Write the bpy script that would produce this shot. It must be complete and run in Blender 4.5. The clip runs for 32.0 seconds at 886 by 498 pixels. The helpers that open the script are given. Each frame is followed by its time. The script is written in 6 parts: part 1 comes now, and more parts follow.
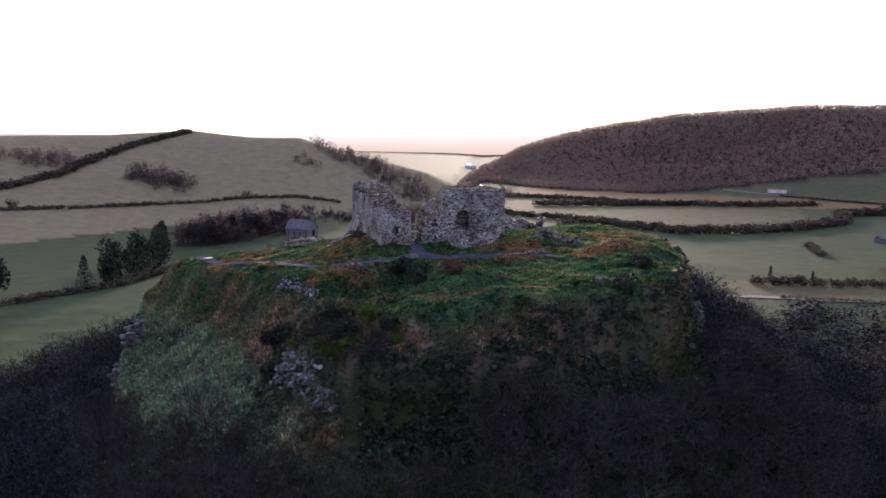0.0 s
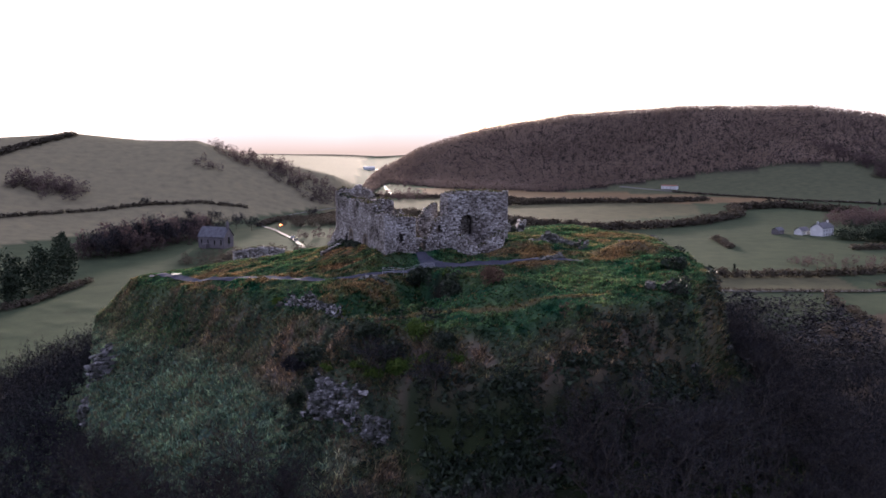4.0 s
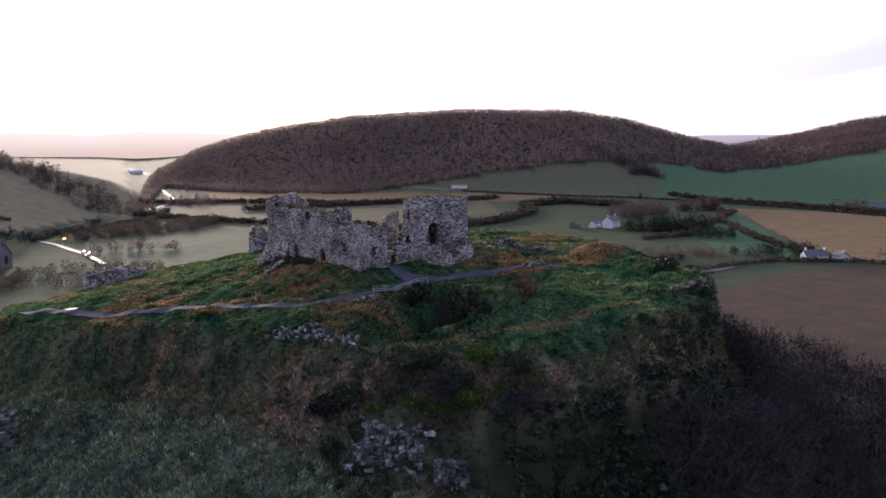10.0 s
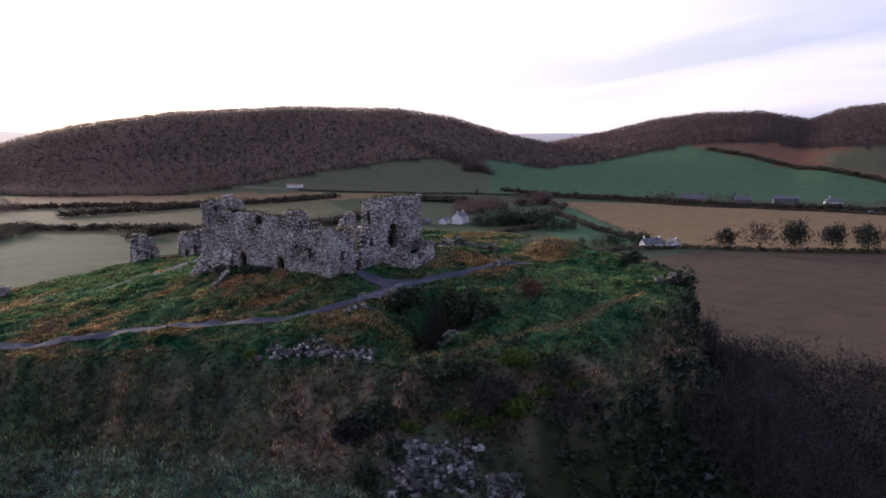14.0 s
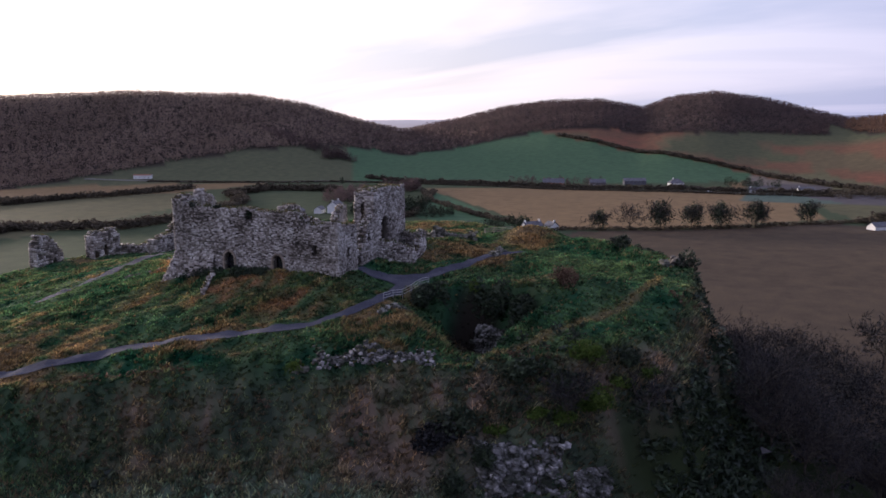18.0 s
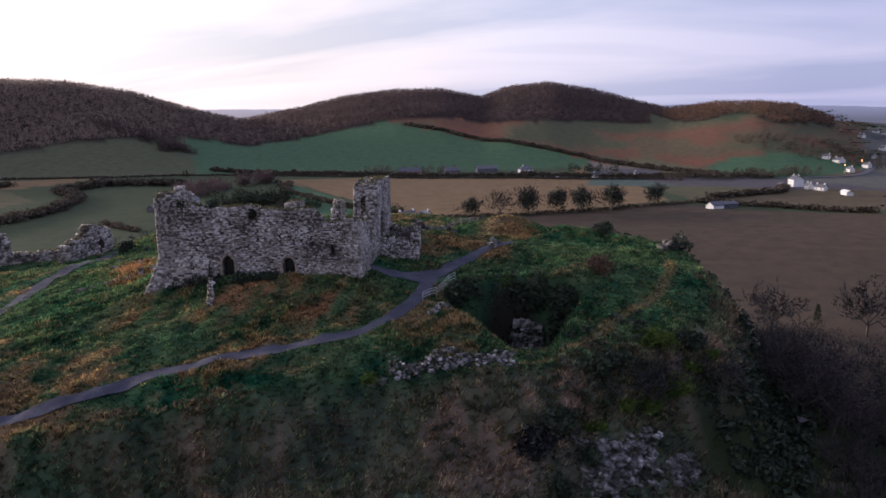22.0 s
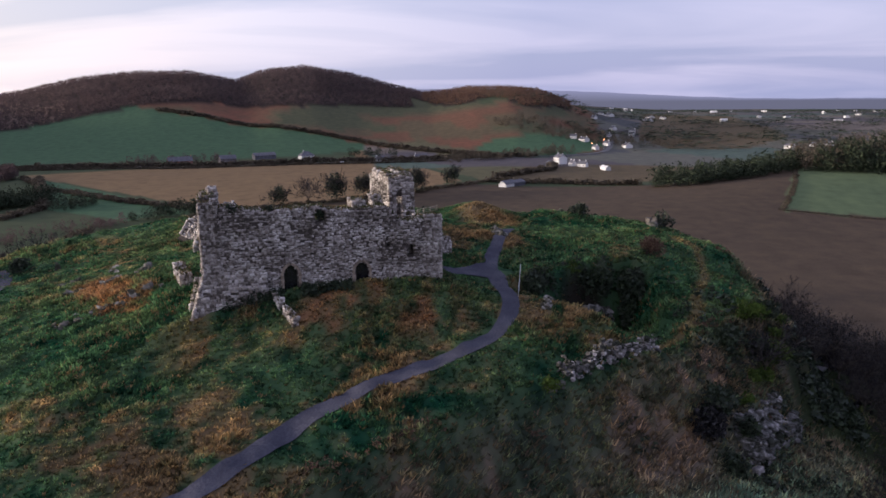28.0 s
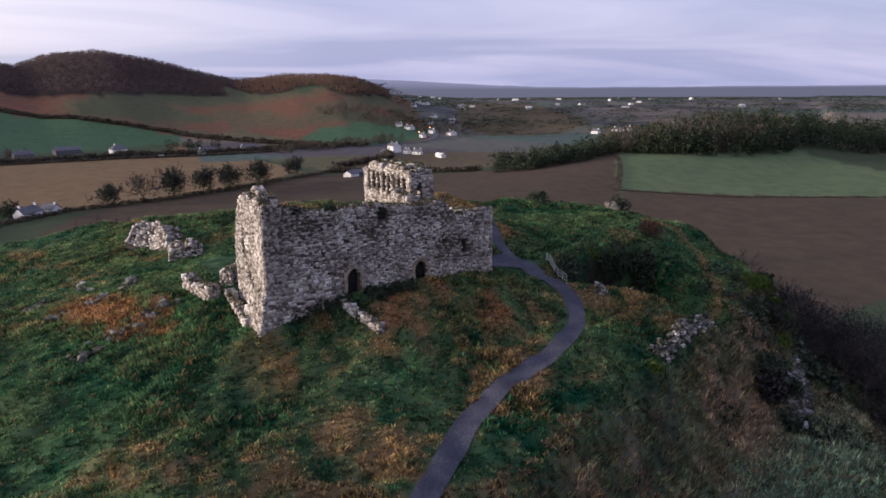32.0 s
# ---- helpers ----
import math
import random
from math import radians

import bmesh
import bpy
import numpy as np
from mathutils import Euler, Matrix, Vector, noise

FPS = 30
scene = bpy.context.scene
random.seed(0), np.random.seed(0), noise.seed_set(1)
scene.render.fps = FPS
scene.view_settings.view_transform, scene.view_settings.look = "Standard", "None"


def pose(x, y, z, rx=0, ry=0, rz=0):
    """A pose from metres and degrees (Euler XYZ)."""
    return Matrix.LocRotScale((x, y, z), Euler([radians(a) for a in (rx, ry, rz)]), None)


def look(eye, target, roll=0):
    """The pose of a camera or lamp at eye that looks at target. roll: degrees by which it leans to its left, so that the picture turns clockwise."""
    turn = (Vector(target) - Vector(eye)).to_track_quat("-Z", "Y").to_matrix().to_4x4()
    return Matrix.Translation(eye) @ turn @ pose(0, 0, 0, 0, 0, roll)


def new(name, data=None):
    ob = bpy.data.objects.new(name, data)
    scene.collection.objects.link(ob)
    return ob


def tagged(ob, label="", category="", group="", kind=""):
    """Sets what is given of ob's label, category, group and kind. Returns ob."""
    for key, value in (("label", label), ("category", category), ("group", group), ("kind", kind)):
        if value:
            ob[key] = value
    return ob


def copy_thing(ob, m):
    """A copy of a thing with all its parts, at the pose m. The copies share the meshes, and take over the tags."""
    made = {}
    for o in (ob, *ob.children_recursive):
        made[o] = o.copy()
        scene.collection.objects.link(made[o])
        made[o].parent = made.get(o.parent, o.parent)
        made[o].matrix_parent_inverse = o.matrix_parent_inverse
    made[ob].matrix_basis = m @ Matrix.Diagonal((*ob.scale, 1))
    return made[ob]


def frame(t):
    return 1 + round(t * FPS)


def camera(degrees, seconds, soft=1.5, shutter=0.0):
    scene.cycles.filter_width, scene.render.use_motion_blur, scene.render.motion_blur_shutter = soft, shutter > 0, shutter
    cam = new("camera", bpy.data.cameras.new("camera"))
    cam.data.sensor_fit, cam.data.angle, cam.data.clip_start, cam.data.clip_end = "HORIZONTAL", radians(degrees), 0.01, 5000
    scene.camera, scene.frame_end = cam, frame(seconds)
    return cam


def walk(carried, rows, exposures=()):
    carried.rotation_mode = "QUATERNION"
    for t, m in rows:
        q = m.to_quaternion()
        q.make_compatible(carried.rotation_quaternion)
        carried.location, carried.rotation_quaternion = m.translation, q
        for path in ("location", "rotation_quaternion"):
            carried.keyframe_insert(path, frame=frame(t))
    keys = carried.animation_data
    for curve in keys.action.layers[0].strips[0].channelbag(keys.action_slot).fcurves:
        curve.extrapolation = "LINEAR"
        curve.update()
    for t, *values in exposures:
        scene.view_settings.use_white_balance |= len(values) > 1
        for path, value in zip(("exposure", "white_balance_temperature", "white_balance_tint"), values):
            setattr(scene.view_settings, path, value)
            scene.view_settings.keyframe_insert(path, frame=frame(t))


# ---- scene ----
# A ruined castle on a limestone crag, seen from a drone that circles it at dusk.
cam = camera(64.0, 32.0, soft=1.6)
# seconds, x, y, z, and the turn about x, y, z in degrees
PATH_ROWS = [
    (0.0, 0.00, 0.00, 20.00, 81.53, -0.31, -0.01),
    (1.0, -5.59, 2.19, 20.03, 81.54, -0.11, -2.29),
    (2.0, -10.53, 4.35, 20.02, 81.55, 0.07, -4.33),
    (3.0, -15.42, 6.73, 20.02, 81.57, 0.26, -6.44),
    (3.5, -18.23, 8.00, 20.03, 81.59, 0.24, -7.67),
    (5.5, -28.66, 13.38, 20.19, 81.65, 0.17, -12.29),
    (6.0, -31.33, 14.87, 20.33, 81.61, 0.21, -13.52),
    (7.0, -36.66, 18.20, 20.41, 81.60, 0.23, -16.11),
    (8.0, -41.25, 21.46, 20.52, 81.58, 0.28, -18.91),
    (9.0, -46.21, 25.45, 20.51, 81.59, 0.27, -23.05),
    (10.0, -51.04, 29.73, 20.45, 81.63, 0.26, -27.30),
    (11.0, -55.17, 33.77, 20.37, 81.65, 0.23, -30.85),
    (12.0, -59.72, 38.30, 20.35, 81.63, 0.23, -34.70),
    (13.0, -63.51, 42.46, 20.28, 81.60, 0.20, -37.98),
    (14.0, -67.47, 47.46, 20.25, 81.41, 0.34, -41.70),
    (14.5, -69.36, 50.00, 20.21, 81.33, 0.38, -43.41),
    (16.5, -75.93, 60.01, 20.42, 80.70, 0.42, -49.29),
    (17.0, -77.44, 62.73, 20.44, 80.55, 0.48, -50.89),
    (18.0, -80.05, 67.91, 20.48, 80.27, 0.51, -54.05),
    (19.0, -82.58, 73.78, 20.43, 80.06, 0.57, -57.54),
    (20.0, -84.85, 79.89, 20.42, 79.80, 0.60, -61.04),
    (21.0, -86.66, 85.53, 20.47, 79.57, 0.58, -64.09),
    (22.0, -88.29, 91.94, 20.54, 79.31, 0.65, -67.39),
    (23.0, -89.56, 97.85, 20.58, 79.11, 0.65, -70.38),
    (24.0, -90.58, 104.65, 20.60, 78.85, 0.65, -73.77),
    (25.0, -91.28, 111.55, 20.61, 78.59, 0.65, -77.22),
    (25.5, -91.44, 114.40, 20.60, 78.53, 0.66, -78.65),
    (27.5, -91.68, 128.39, 21.09, 77.91, 0.74, -85.98),
    (28.0, -91.64, 131.31, 21.11, 77.85, 0.69, -87.62),
    (29.0, -91.03, 138.34, 21.22, 77.57, 0.58, -91.51),
    (30.0, -90.05, 145.22, 21.36, 77.26, 0.49, -95.45),
    (31.0, -88.77, 151.26, 21.45, 77.00, 0.48, -99.02),
    (32.0, -87.01, 157.86, 21.56, 76.79, 0.53, -103.03),
]
walk(cam, [(r[0], pose(*r[1:])) for r in PATH_ROWS],
     exposures=[(0.0, 0.50, 6150, 16), (6.0, 0.42, 6150, 16), (14.0, 0.18, 6150, 15), (24.0, 0.06, 6250, 14), (32.0, 0.08, 6300, 13)])

# ---------------------------------------------------------------- sky and sun
SUN_AZ, SUN_EL = 4.0, 7.5            # degrees from +y towards +x, and above the horizon
SUN_DIR = Vector((math.sin(radians(SUN_AZ)) * math.cos(radians(SUN_EL)),
                  math.cos(radians(SUN_AZ)) * math.cos(radians(SUN_EL)), math.sin(radians(SUN_EL))))


def build_world():
    world = bpy.data.worlds.new("dusk_sky")
    scene.world = world
    world.use_nodes = True
    nt = world.node_tree
    nt.nodes.clear()
    N, L = nt.nodes.new, nt.links.new
    out, bg = N("ShaderNodeOutputWorld"), N("ShaderNodeBackground")
    sky = N("ShaderNodeTexSky")
    sky.sky_type, sky.sun_disc = "NISHITA", False
    sky.sun_elevation, sky.sun_rotation = radians(SUN_EL), radians(SUN_AZ)
    sky.air_density, sky.dust_density, sky.ozone_density = 1.2, 2.0, 2.5
    co = N("ShaderNodeTexCoord")
    # high thin cloud: brighter towards the sun, broken into streaks away from it
    dot = N("ShaderNodeVectorMath")
    dot.operation = "DOT_PRODUCT"
    dot.inputs[1].default_value = SUN_DIR
    L(co.outputs["Generated"], dot.inputs[0])
    glow = N("ShaderNodeValToRGB")
    el = glow.color_ramp.elements
    el[0].position, el[0].color = 0.0, (0.51, 0.54, 0.79, 1)
    el[1].position, el[1].color = 1.0, (2.3, 2.15, 1.95, 1)
    for p, c in ((0.35, (0.72, 0.73, 0.91, 1)), (0.62, (0.93, 0.88, 0.94, 1)), (0.82, (1.25, 1.15, 1.14, 1))):
        e = el.new(p)
        e.color = c
    L(dot.outputs["Value"], glow.inputs["Fac"])
    sep, comb = N("ShaderNodeSeparateXYZ"), N("ShaderNodeCombineXYZ")
    L(co.outputs["Generated"], sep.inputs[0])
    # project the direction on a flat cloud deck
    zz = N("ShaderNodeMath")
    zz.operation, zz.inputs[1].default_value = "ADD", 0.12
    L(sep.outputs["Z"], zz.inputs[0])
    for k in "XY":
        d = N("ShaderNodeMath")
        d.operation = "DIVIDE"
        L(sep.outputs[k], d.inputs[0])
        L(zz.outputs[0], d.inputs[1])
        L(d.outputs[0], comb.inputs[k])
    mp = N("ShaderNodeMapping")
    mp.inputs["Rotation"].default_value = (0, 0, radians(-18))
    mp.inputs["Scale"].default_value = (0.45, 0.20, 1)
    L(comb.outputs[0], mp.inputs["Vector"])
    ns = N("ShaderNodeTexNoise")
    ns.inputs["Scale"].default_value, ns.inputs["Detail"].default_value = 1.3, 5.0
    ns.inputs["Roughness"].default_value, ns.inputs["Distortion"].default_value = 0.5, 0.6
    L(mp.outputs[0], ns.inputs["Vector"])
    cr = N("ShaderNodeValToRGB")
    cr.color_ramp.elements[0].position, cr.color_ramp.elements[0].color = 0.44, (0.92, 0.93, 0.98, 1)
    cr.color_ramp.elements[1].position, cr.color_ramp.elements[1].color = 0.64, (1.38, 1.27, 1.20, 1)
    L(ns.outputs["Fac"], cr.inputs["Fac"])
    mul = N("ShaderNodeMix")
    mul.data_type, mul.blend_type = "RGBA", "MULTIPLY"
    mul.inputs["Factor"].default_value = 1.0
    L(glow.outputs["Color"], mul.inputs["A"])
    L(cr.outputs["Color"], mul.inputs["B"])
    scale = N("ShaderNodeVectorMath")
    scale.operation = "SCALE"
    scale.inputs["Scale"].default_value = 0.05
    L(sky.outputs["Color"], scale.inputs[0])
    add = N("ShaderNodeMix")
    add.data_type, add.blend_type = "RGBA", "ADD"
    add.inputs["Factor"].default_value = 1.0
    L(mul.outputs["Result"], add.inputs["A"])
    L(scale.outputs[0], add.inputs["B"])
    L(add.outputs["Result"], bg.inputs["Color"])
    bg.inputs["Strength"].default_value = 0.78
    L(bg.outputs[0], out.inputs[0])


build_world()
sun = new("sun", bpy.data.lights.new("sun", "SUN"))
sun.data.energy, sun.data.angle, sun.data.color = 6.2, radians(9), (1.0, 0.83, 0.68)
sun.matrix_world = look(SUN_DIR * 50 + Vector((0, 0, 60)), Vector((0, 0, 60)))

# ---------------------------------------------------------------- materials
def material(name, colors, scale=1.0, fine=None, rough=0.9, bump=0.3, bump_scale=None, island=0.0, attr="", vary=0.5, spec=0.3, metal=0.0,
             stretch=(1, 1, 1), obj_random=0.0, through_light=0.0):
    """Two scales of noise between the colours, grain in the relief; attr: a colour of the mesh that the noise varies."""
    m = bpy.data.materials.new(name)
    m.use_nodes = True
    nt = m.node_tree
    N, L = nt.nodes.new, nt.links.new
    bsdf = nt.nodes["Principled BSDF"]
    bsdf.inputs["Roughness"].default_value, bsdf.inputs["Metallic"].default_value = rough, metal
    bsdf.inputs["Specular IOR Level"].default_value = spec
    geo = N("ShaderNodeNewGeometry")
    mp = N("ShaderNodeMapping")
    mp.inputs["Scale"].default_value = stretch
    L(geo.outputs["Position"], mp.inputs["Vector"])
    big, small = N("ShaderNodeTexNoise"), N("ShaderNodeTexNoise")
    big.inputs["Scale"].default_value, big.inputs["Detail"].default_value = scale, 6.0
    small.inputs["Scale"].default_value, small.inputs["Detail"].default_value = fine or scale * 9.0, 4.0
    for n in (big, small):
        L(mp.outputs[0], n.inputs["Vector"])
    mix = N("ShaderNodeMath")
    mix.operation = "MULTIPLY_ADD"
    L(big.outputs["Fac"], mix.inputs[0])
    mix.inputs[1].default_value = 0.6
    half = N("ShaderNodeMath")
    half.operation, half.inputs[1].default_value = "MULTIPLY", 0.4
    L(small.outputs["Fac"], half.inputs[0])
    L(half.outputs[0], mix.inputs[2])
    fac = mix.outputs[0]
    if island or obj_random:
        rnd = geo.outputs["Random Per Island"]
        if obj_random:
            rnd = N("ShaderNodeObjectInfo").outputs["Random"]
        off = N("ShaderNodeMath")
        off.operation, off.inputs[1].default_value, off.inputs[2].default_value = "MULTIPLY_ADD", island or obj_random, -0.5 * (island or obj_random)
        L(rnd, off.inputs[0])
        tot = N("ShaderNodeMath")
        tot.operation = "ADD"
        L(fac, tot.inputs[0])
        L(off.outputs[0], tot.inputs[1])
        fac = tot.outputs[0]
    ramp = N("ShaderNodeValToRGB")
    els = ramp.color_ramp.elements
    n = len(colors)
    for i, c in enumerate(colors):
        p = 0.3 + 0.4 * i / max(1, n - 1)
        e = els[i] if i < 2 else els.new(p)
        e.position, e.color = p, (*c, 1)
    L(fac, ramp.inputs["Fac"])
    col = ramp.outputs["Color"]
    if attr:
        at = N("ShaderNodeAttribute")
        at.attribute_name = attr
        mul = N("ShaderNodeMix")
        mul.data_type, mul.blend_type = "RGBA", "MULTIPLY"
        mul.inputs["Factor"].default_value = vary
        L(at.outputs["Color"], mul.inputs["A"])
        L(col, mul.inputs["B"])
        col = mul.outputs["Result"]
    L(col, bsdf.inputs["Base Color"])
    if bump:
        bp = N("ShaderNodeBump")
        bp.inputs["Strength"].default_value, bp.inputs["Distance"].default_value = bump, 0.1
        if bump_scale:
            bn = N("ShaderNodeTexNoise")
            bn.inputs["Scale"].default_value, bn.inputs["Detail"].default_value = bump_scale, 5.0
            L(geo.outputs["Position"], bn.inputs["Vector"])
            L(bn.outputs["Fac"], bp.inputs["Height"])
        else:
            L(small.outputs["Fac"], bp.inputs["Height"])
        L(bp.outputs["Normal"], bsdf.inputs["Normal"])
    if through_light:
        tr, mx = N("ShaderNodeBsdfTranslucent"), N("ShaderNodeMixShader")
        mx.inputs[0].default_value = through_light
        L(col, tr.inputs["Color"])
        L(bsdf.outputs[0], mx.inputs[1])
        L(tr.outputs[0], mx.inputs[2])
        L(mx.outputs[0], nt.nodes["Material Output"].inputs["Surface"])
    return m


M_GROUND = material("turf_and_fields", [(0.72,) * 3, (0.97,) * 3, (1.22, 1.18, 1.08)], 0.12, 1.6, 0.95, 0.35, attr="cover", vary=1.0, spec=0.03, bump_scale=2.5)
M_GRASS = material("rough_grass", [(0.5, 0.55, 0.5), (1.0, 1.0, 0.9), (1.6, 1.4, 1.0)], 0.25, 2.0, 0.9, 0.0, attr="cover", vary=1.0, island=0.45, spec=0.1, through_light=0.35)
STONE_TONES = [(0.07, 0.060, 0.052), (0.175, 0.153, 0.138), (0.285, 0.258, 0.24), (0.40, 0.37, 0.35), (0.60, 0.57, 0.545)]
M_STONE = material("limestone_rubble", STONE_TONES, 0.28, 4.0, 0.92, 0.5, island=0.30, spec=0.2)
M_STONE_OB = material("limestone_block", STONE_TONES, 0.28, 4.0, 0.92, 0.5, obj_random=0.30, spec=0.2)
M_MORTAR = material("wall_core", [(0.035, 0.030, 0.027), (0.075, 0.065, 0.059), (0.12, 0.105, 0.096)], 0.7, 6.0, 0.95, 0.6, spec=0.1)
M_CRAG = material("grey_limestone_crag", [(0.016, 0.020, 0.013), (0.055, 0.056, 0.050), (0.16, 0.153, 0.155), (0.44, 0.42, 0.42)], 0.5, 2.4, 0.9, 0.8, obj_random=0.30, spec=0.2)
M_FACE = material("jointed_limestone", [(0.009, 0.011, 0.007), (0.028, 0.030, 0.024), (0.15, 0.145, 0.145), (0.50, 0.475, 0.48)], 0.9, 2.6, 0.9, 0.9, spec=0.2)
M_RUBBLE = material("mossy_rubble", [(0.025, 0.03, 0.018), (0.06, 0.06, 0.05), (0.13, 0.125, 0.115), (0.30, 0.29, 0.27)], 0.5, 2.4, 0.9, 0.6, obj_random=0.30, spec=0.2)
M_PATH = material("damp_gravel_path", [(0.034, 0.036, 0.054), (0.056, 0.058, 0.080), (0.098, 0.097, 0.12)], 0.35, 5.0, 0.97, 0.5, spec=0.05)
M_WATER = material("puddle_water", [(0.02, 0.02, 0.022), (0.03, 0.03, 0.03)], 1.0, 4.0, 0.04, 0.0, spec=0.6)
M_BARK = material("bark", [(0.03, 0.024, 0.02), (0.07, 0.058, 0.05), (0.12, 0.105, 0.09)], 1.0, 9.0, 0.95, 0.3, spec=0.1)
M_TWIG = material("bare_twigs", [(0.006, 0.0062, 0.0073), (0.0165, 0.0163, 0.0188), (0.072, 0.070, 0.077)], 0.10, 2.0, 0.95, 0.0, island=0.45, spec=0.1)
M_IVY = material("dark_evergreen_leaves", [(0.006, 0.011, 0.007), (0.014, 0.024, 0.013), (0.036, 0.055, 0.026)], 0.5, 4.0, 0.6, 0.0, island=0.3, spec=0.3)
M_HEDGE = material("winter_hedge", [(0.045, 0.038, 0.030), (0.085, 0.072, 0.056), (0.135, 0.115, 0.088)], 0.05, 0.7, 0.95, 0.0, island=0.3, spec=0.1, through_light=0.25)
M_WOOD = material("bare_woodland", [(0.068, 0.049, 0.050), (0.10, 0.074, 0.075), (0.135, 0.102, 0.10)], 0.010, 0.3, 0.95, 0.0, island=0.16, spec=0.05, through_light=0.5)
M_REDWOOD = material("red_brown_larch_wood", [(0.10, 0.062, 0.047), (0.145, 0.090, 0.067), (0.185, 0.122, 0.09)], 0.010, 0.3, 0.95, 0.0, island=0.16, spec=0.05, through_light=0.4)
M_LUMP = material("fallen_masonry", [(0.03, 0.03, 0.024), (0.065, 0.058, 0.05), (0.11, 0.098, 0.088), (0.20, 0.185, 0.17)], 1.1, 5.0, 0.92, 1.0, spec=0.2, bump_scale=3.0)
# haze over the sunward hill is put into this paler wood colour
M_HAZEWOOD = material("haze_paled_woodland", [(0.165, 0.125, 0.107), (0.24, 0.184, 0.157), (0.31, 0.24, 0.207)], 0.010, 0.3, 0.95, 0.0, island=0.16, spec=0.05, through_light=0.55)
M_MOSS = material("bright_moss", [(0.03, 0.05, 0.012), (0.06, 0.10, 0.022), (0.11, 0.15, 0.035)], 0.5, 4.0, 0.9, 0.0, island=0.3, spec=0.1, through_light=0.3)
M_DRESSED = material("dressed_sandstone", [(0.16, 0.13, 0.105), (0.25, 0.205, 0.165), (0.34, 0.285, 0.23)], 0.8, 6.0, 0.9, 0.3, obj_random=0.3, spec=0.2)
M_FIR = material("dark_conifer", [(0.014, 0.020, 0.013), (0.03, 0.042, 0.026), (0.055, 0.068, 0.042)], 0.2, 2.0, 0.9, 0.0, island=0.3, spec=0.1)
M_WHITE = material("white_render", [(0.50, 0.50, 0.50), (0.64, 0.64, 0.64), (0.76, 0.76, 0.75)], 0.2, 2.0, 0.8, 0.05)
M_SLATE = material("slate_roof", [(0.05, 0.05, 0.06), (0.10, 0.10, 0.12), (0.15, 0.15, 0.17)], 0.5, 5.0, 0.7, 0.2)
M_CHURCH = material("purple_grey_stone", [(0.08, 0.07, 0.075), (0.14, 0.125, 0.13), (0.20, 0.18, 0.18)], 0.3, 3.0, 0.9, 0.3)
M_STEEL = material("galvanised_steel", [(0.35, 0.36, 0.38), (0.5, 0.51, 0.53)], 2.0, 9.0, 0.45, 0.0, metal=0.6)
M_TARMAC = material("wet_tarmac", [(0.045, 0.045, 0.05), (0.06, 0.06, 0.065), (0.08, 0.08, 0.085)], 0.05, 0.8, 0.62, 0.1, spec=0.35)
M_BRACKEN = material("dead_bracken", [(0.06, 0.037, 0.028), (0.12, 0.075, 0.055), (0.20, 0.135, 0.10)], 0.5, 4.0, 0.95, 0.0, island=0.4, spec=0.1, through_light=0.3)
M_TIMBER = material("weathered_timber", [(0.14, 0.12, 0.10), (0.25, 0.22, 0.18), (0.38, 0.34, 0.28)], 1.5, 9.0, 0.9, 0.2)
M_DARK = material("window_glass_dark", [(0.01, 0.011, 0.013), (0.02, 0.02, 0.024)], 1.0, 3.0, 0.15, 0.0, spec=0.6)
M_BRICK = material("red_brick_wall", [(0.16, 0.07, 0.05), (0.26, 0.12, 0.09), (0.33, 0.17, 0.13)], 0.4, 4.0, 0.9, 0.2)


# ---------------------------------------------------------------- building helpers
def mesh_object(name, verts, faces, mat, parent=None, smooth=False, cover=None):
    me = bpy.data.meshes.new(name)
    if isinstance(faces, np.ndarray):
        nf, k = faces.shape
        me.vertices.add(len(verts))
        me.vertices.foreach_set("co", np.asarray(verts, np.float32).ravel())
        me.loops.add(nf * k)
        me.loops.foreach_set("vertex_index", faces.astype(np.int32).ravel())
        me.polygons.add(nf)
        me.polygons.foreach_set("loop_start", np.arange(0, nf * k, k, dtype=np.int32))
        me.update(calc_edges=True)
    else:
        me.from_pydata([tuple(v) for v in verts], [], faces)
    me.materials.append(mat)
    if smooth:
        me.polygons.foreach_set("use_smooth", np.ones(len(me.polygons), dtype=bool))
    if cover is not None:
        at = me.color_attributes.new("cover", "FLOAT_COLOR", "POINT")
        at.data.foreach_set("color", np.concatenate([cover, np.ones((len(cover), 1))], 1).astype(np.float32).ravel())
    ob = new(name, me)
    if parent is not None:
        ob.parent = parent
    return ob


def part(name, bm, mat, parent, label=""):
    me = bpy.data.meshes.new(name)
    bm.to_mesh(me)
    bm.free()
    me.materials.append(mat)
    ob = new(name, me)
    ob.parent = parent
    if label:
        tagged(ob, label)
    return ob


def empty(name, loc=(0, 0, 0), turn=0.0):
    ob = new(name)
    ob.matrix_basis = pose(*loc, 0, 0, turn)
    return ob


def box_bm(sx, sy, sz, at=(0, 0, 0), bevel=0.0, turn=None):
    """A box that stands on at (the middle of its base)."""
    bm = bmesh.new()
    bmesh.ops.create_cube(bm, size=1)
    bmesh.ops.scale(bm, vec=(sx, sy, sz), verts=bm.verts)
    if bevel:
        bmesh.ops.bevel(bm, geom=bm.edges[:], offset=bevel, segments=1, affect="EDGES")
    bmesh.ops.translate(bm, vec=(0, 0, sz / 2), verts=bm.verts)
    if turn:
        bmesh.ops.transform(bm, matrix=turn, verts=bm.verts)
    bmesh.ops.translate(bm, vec=at, verts=bm.verts)
    return bm


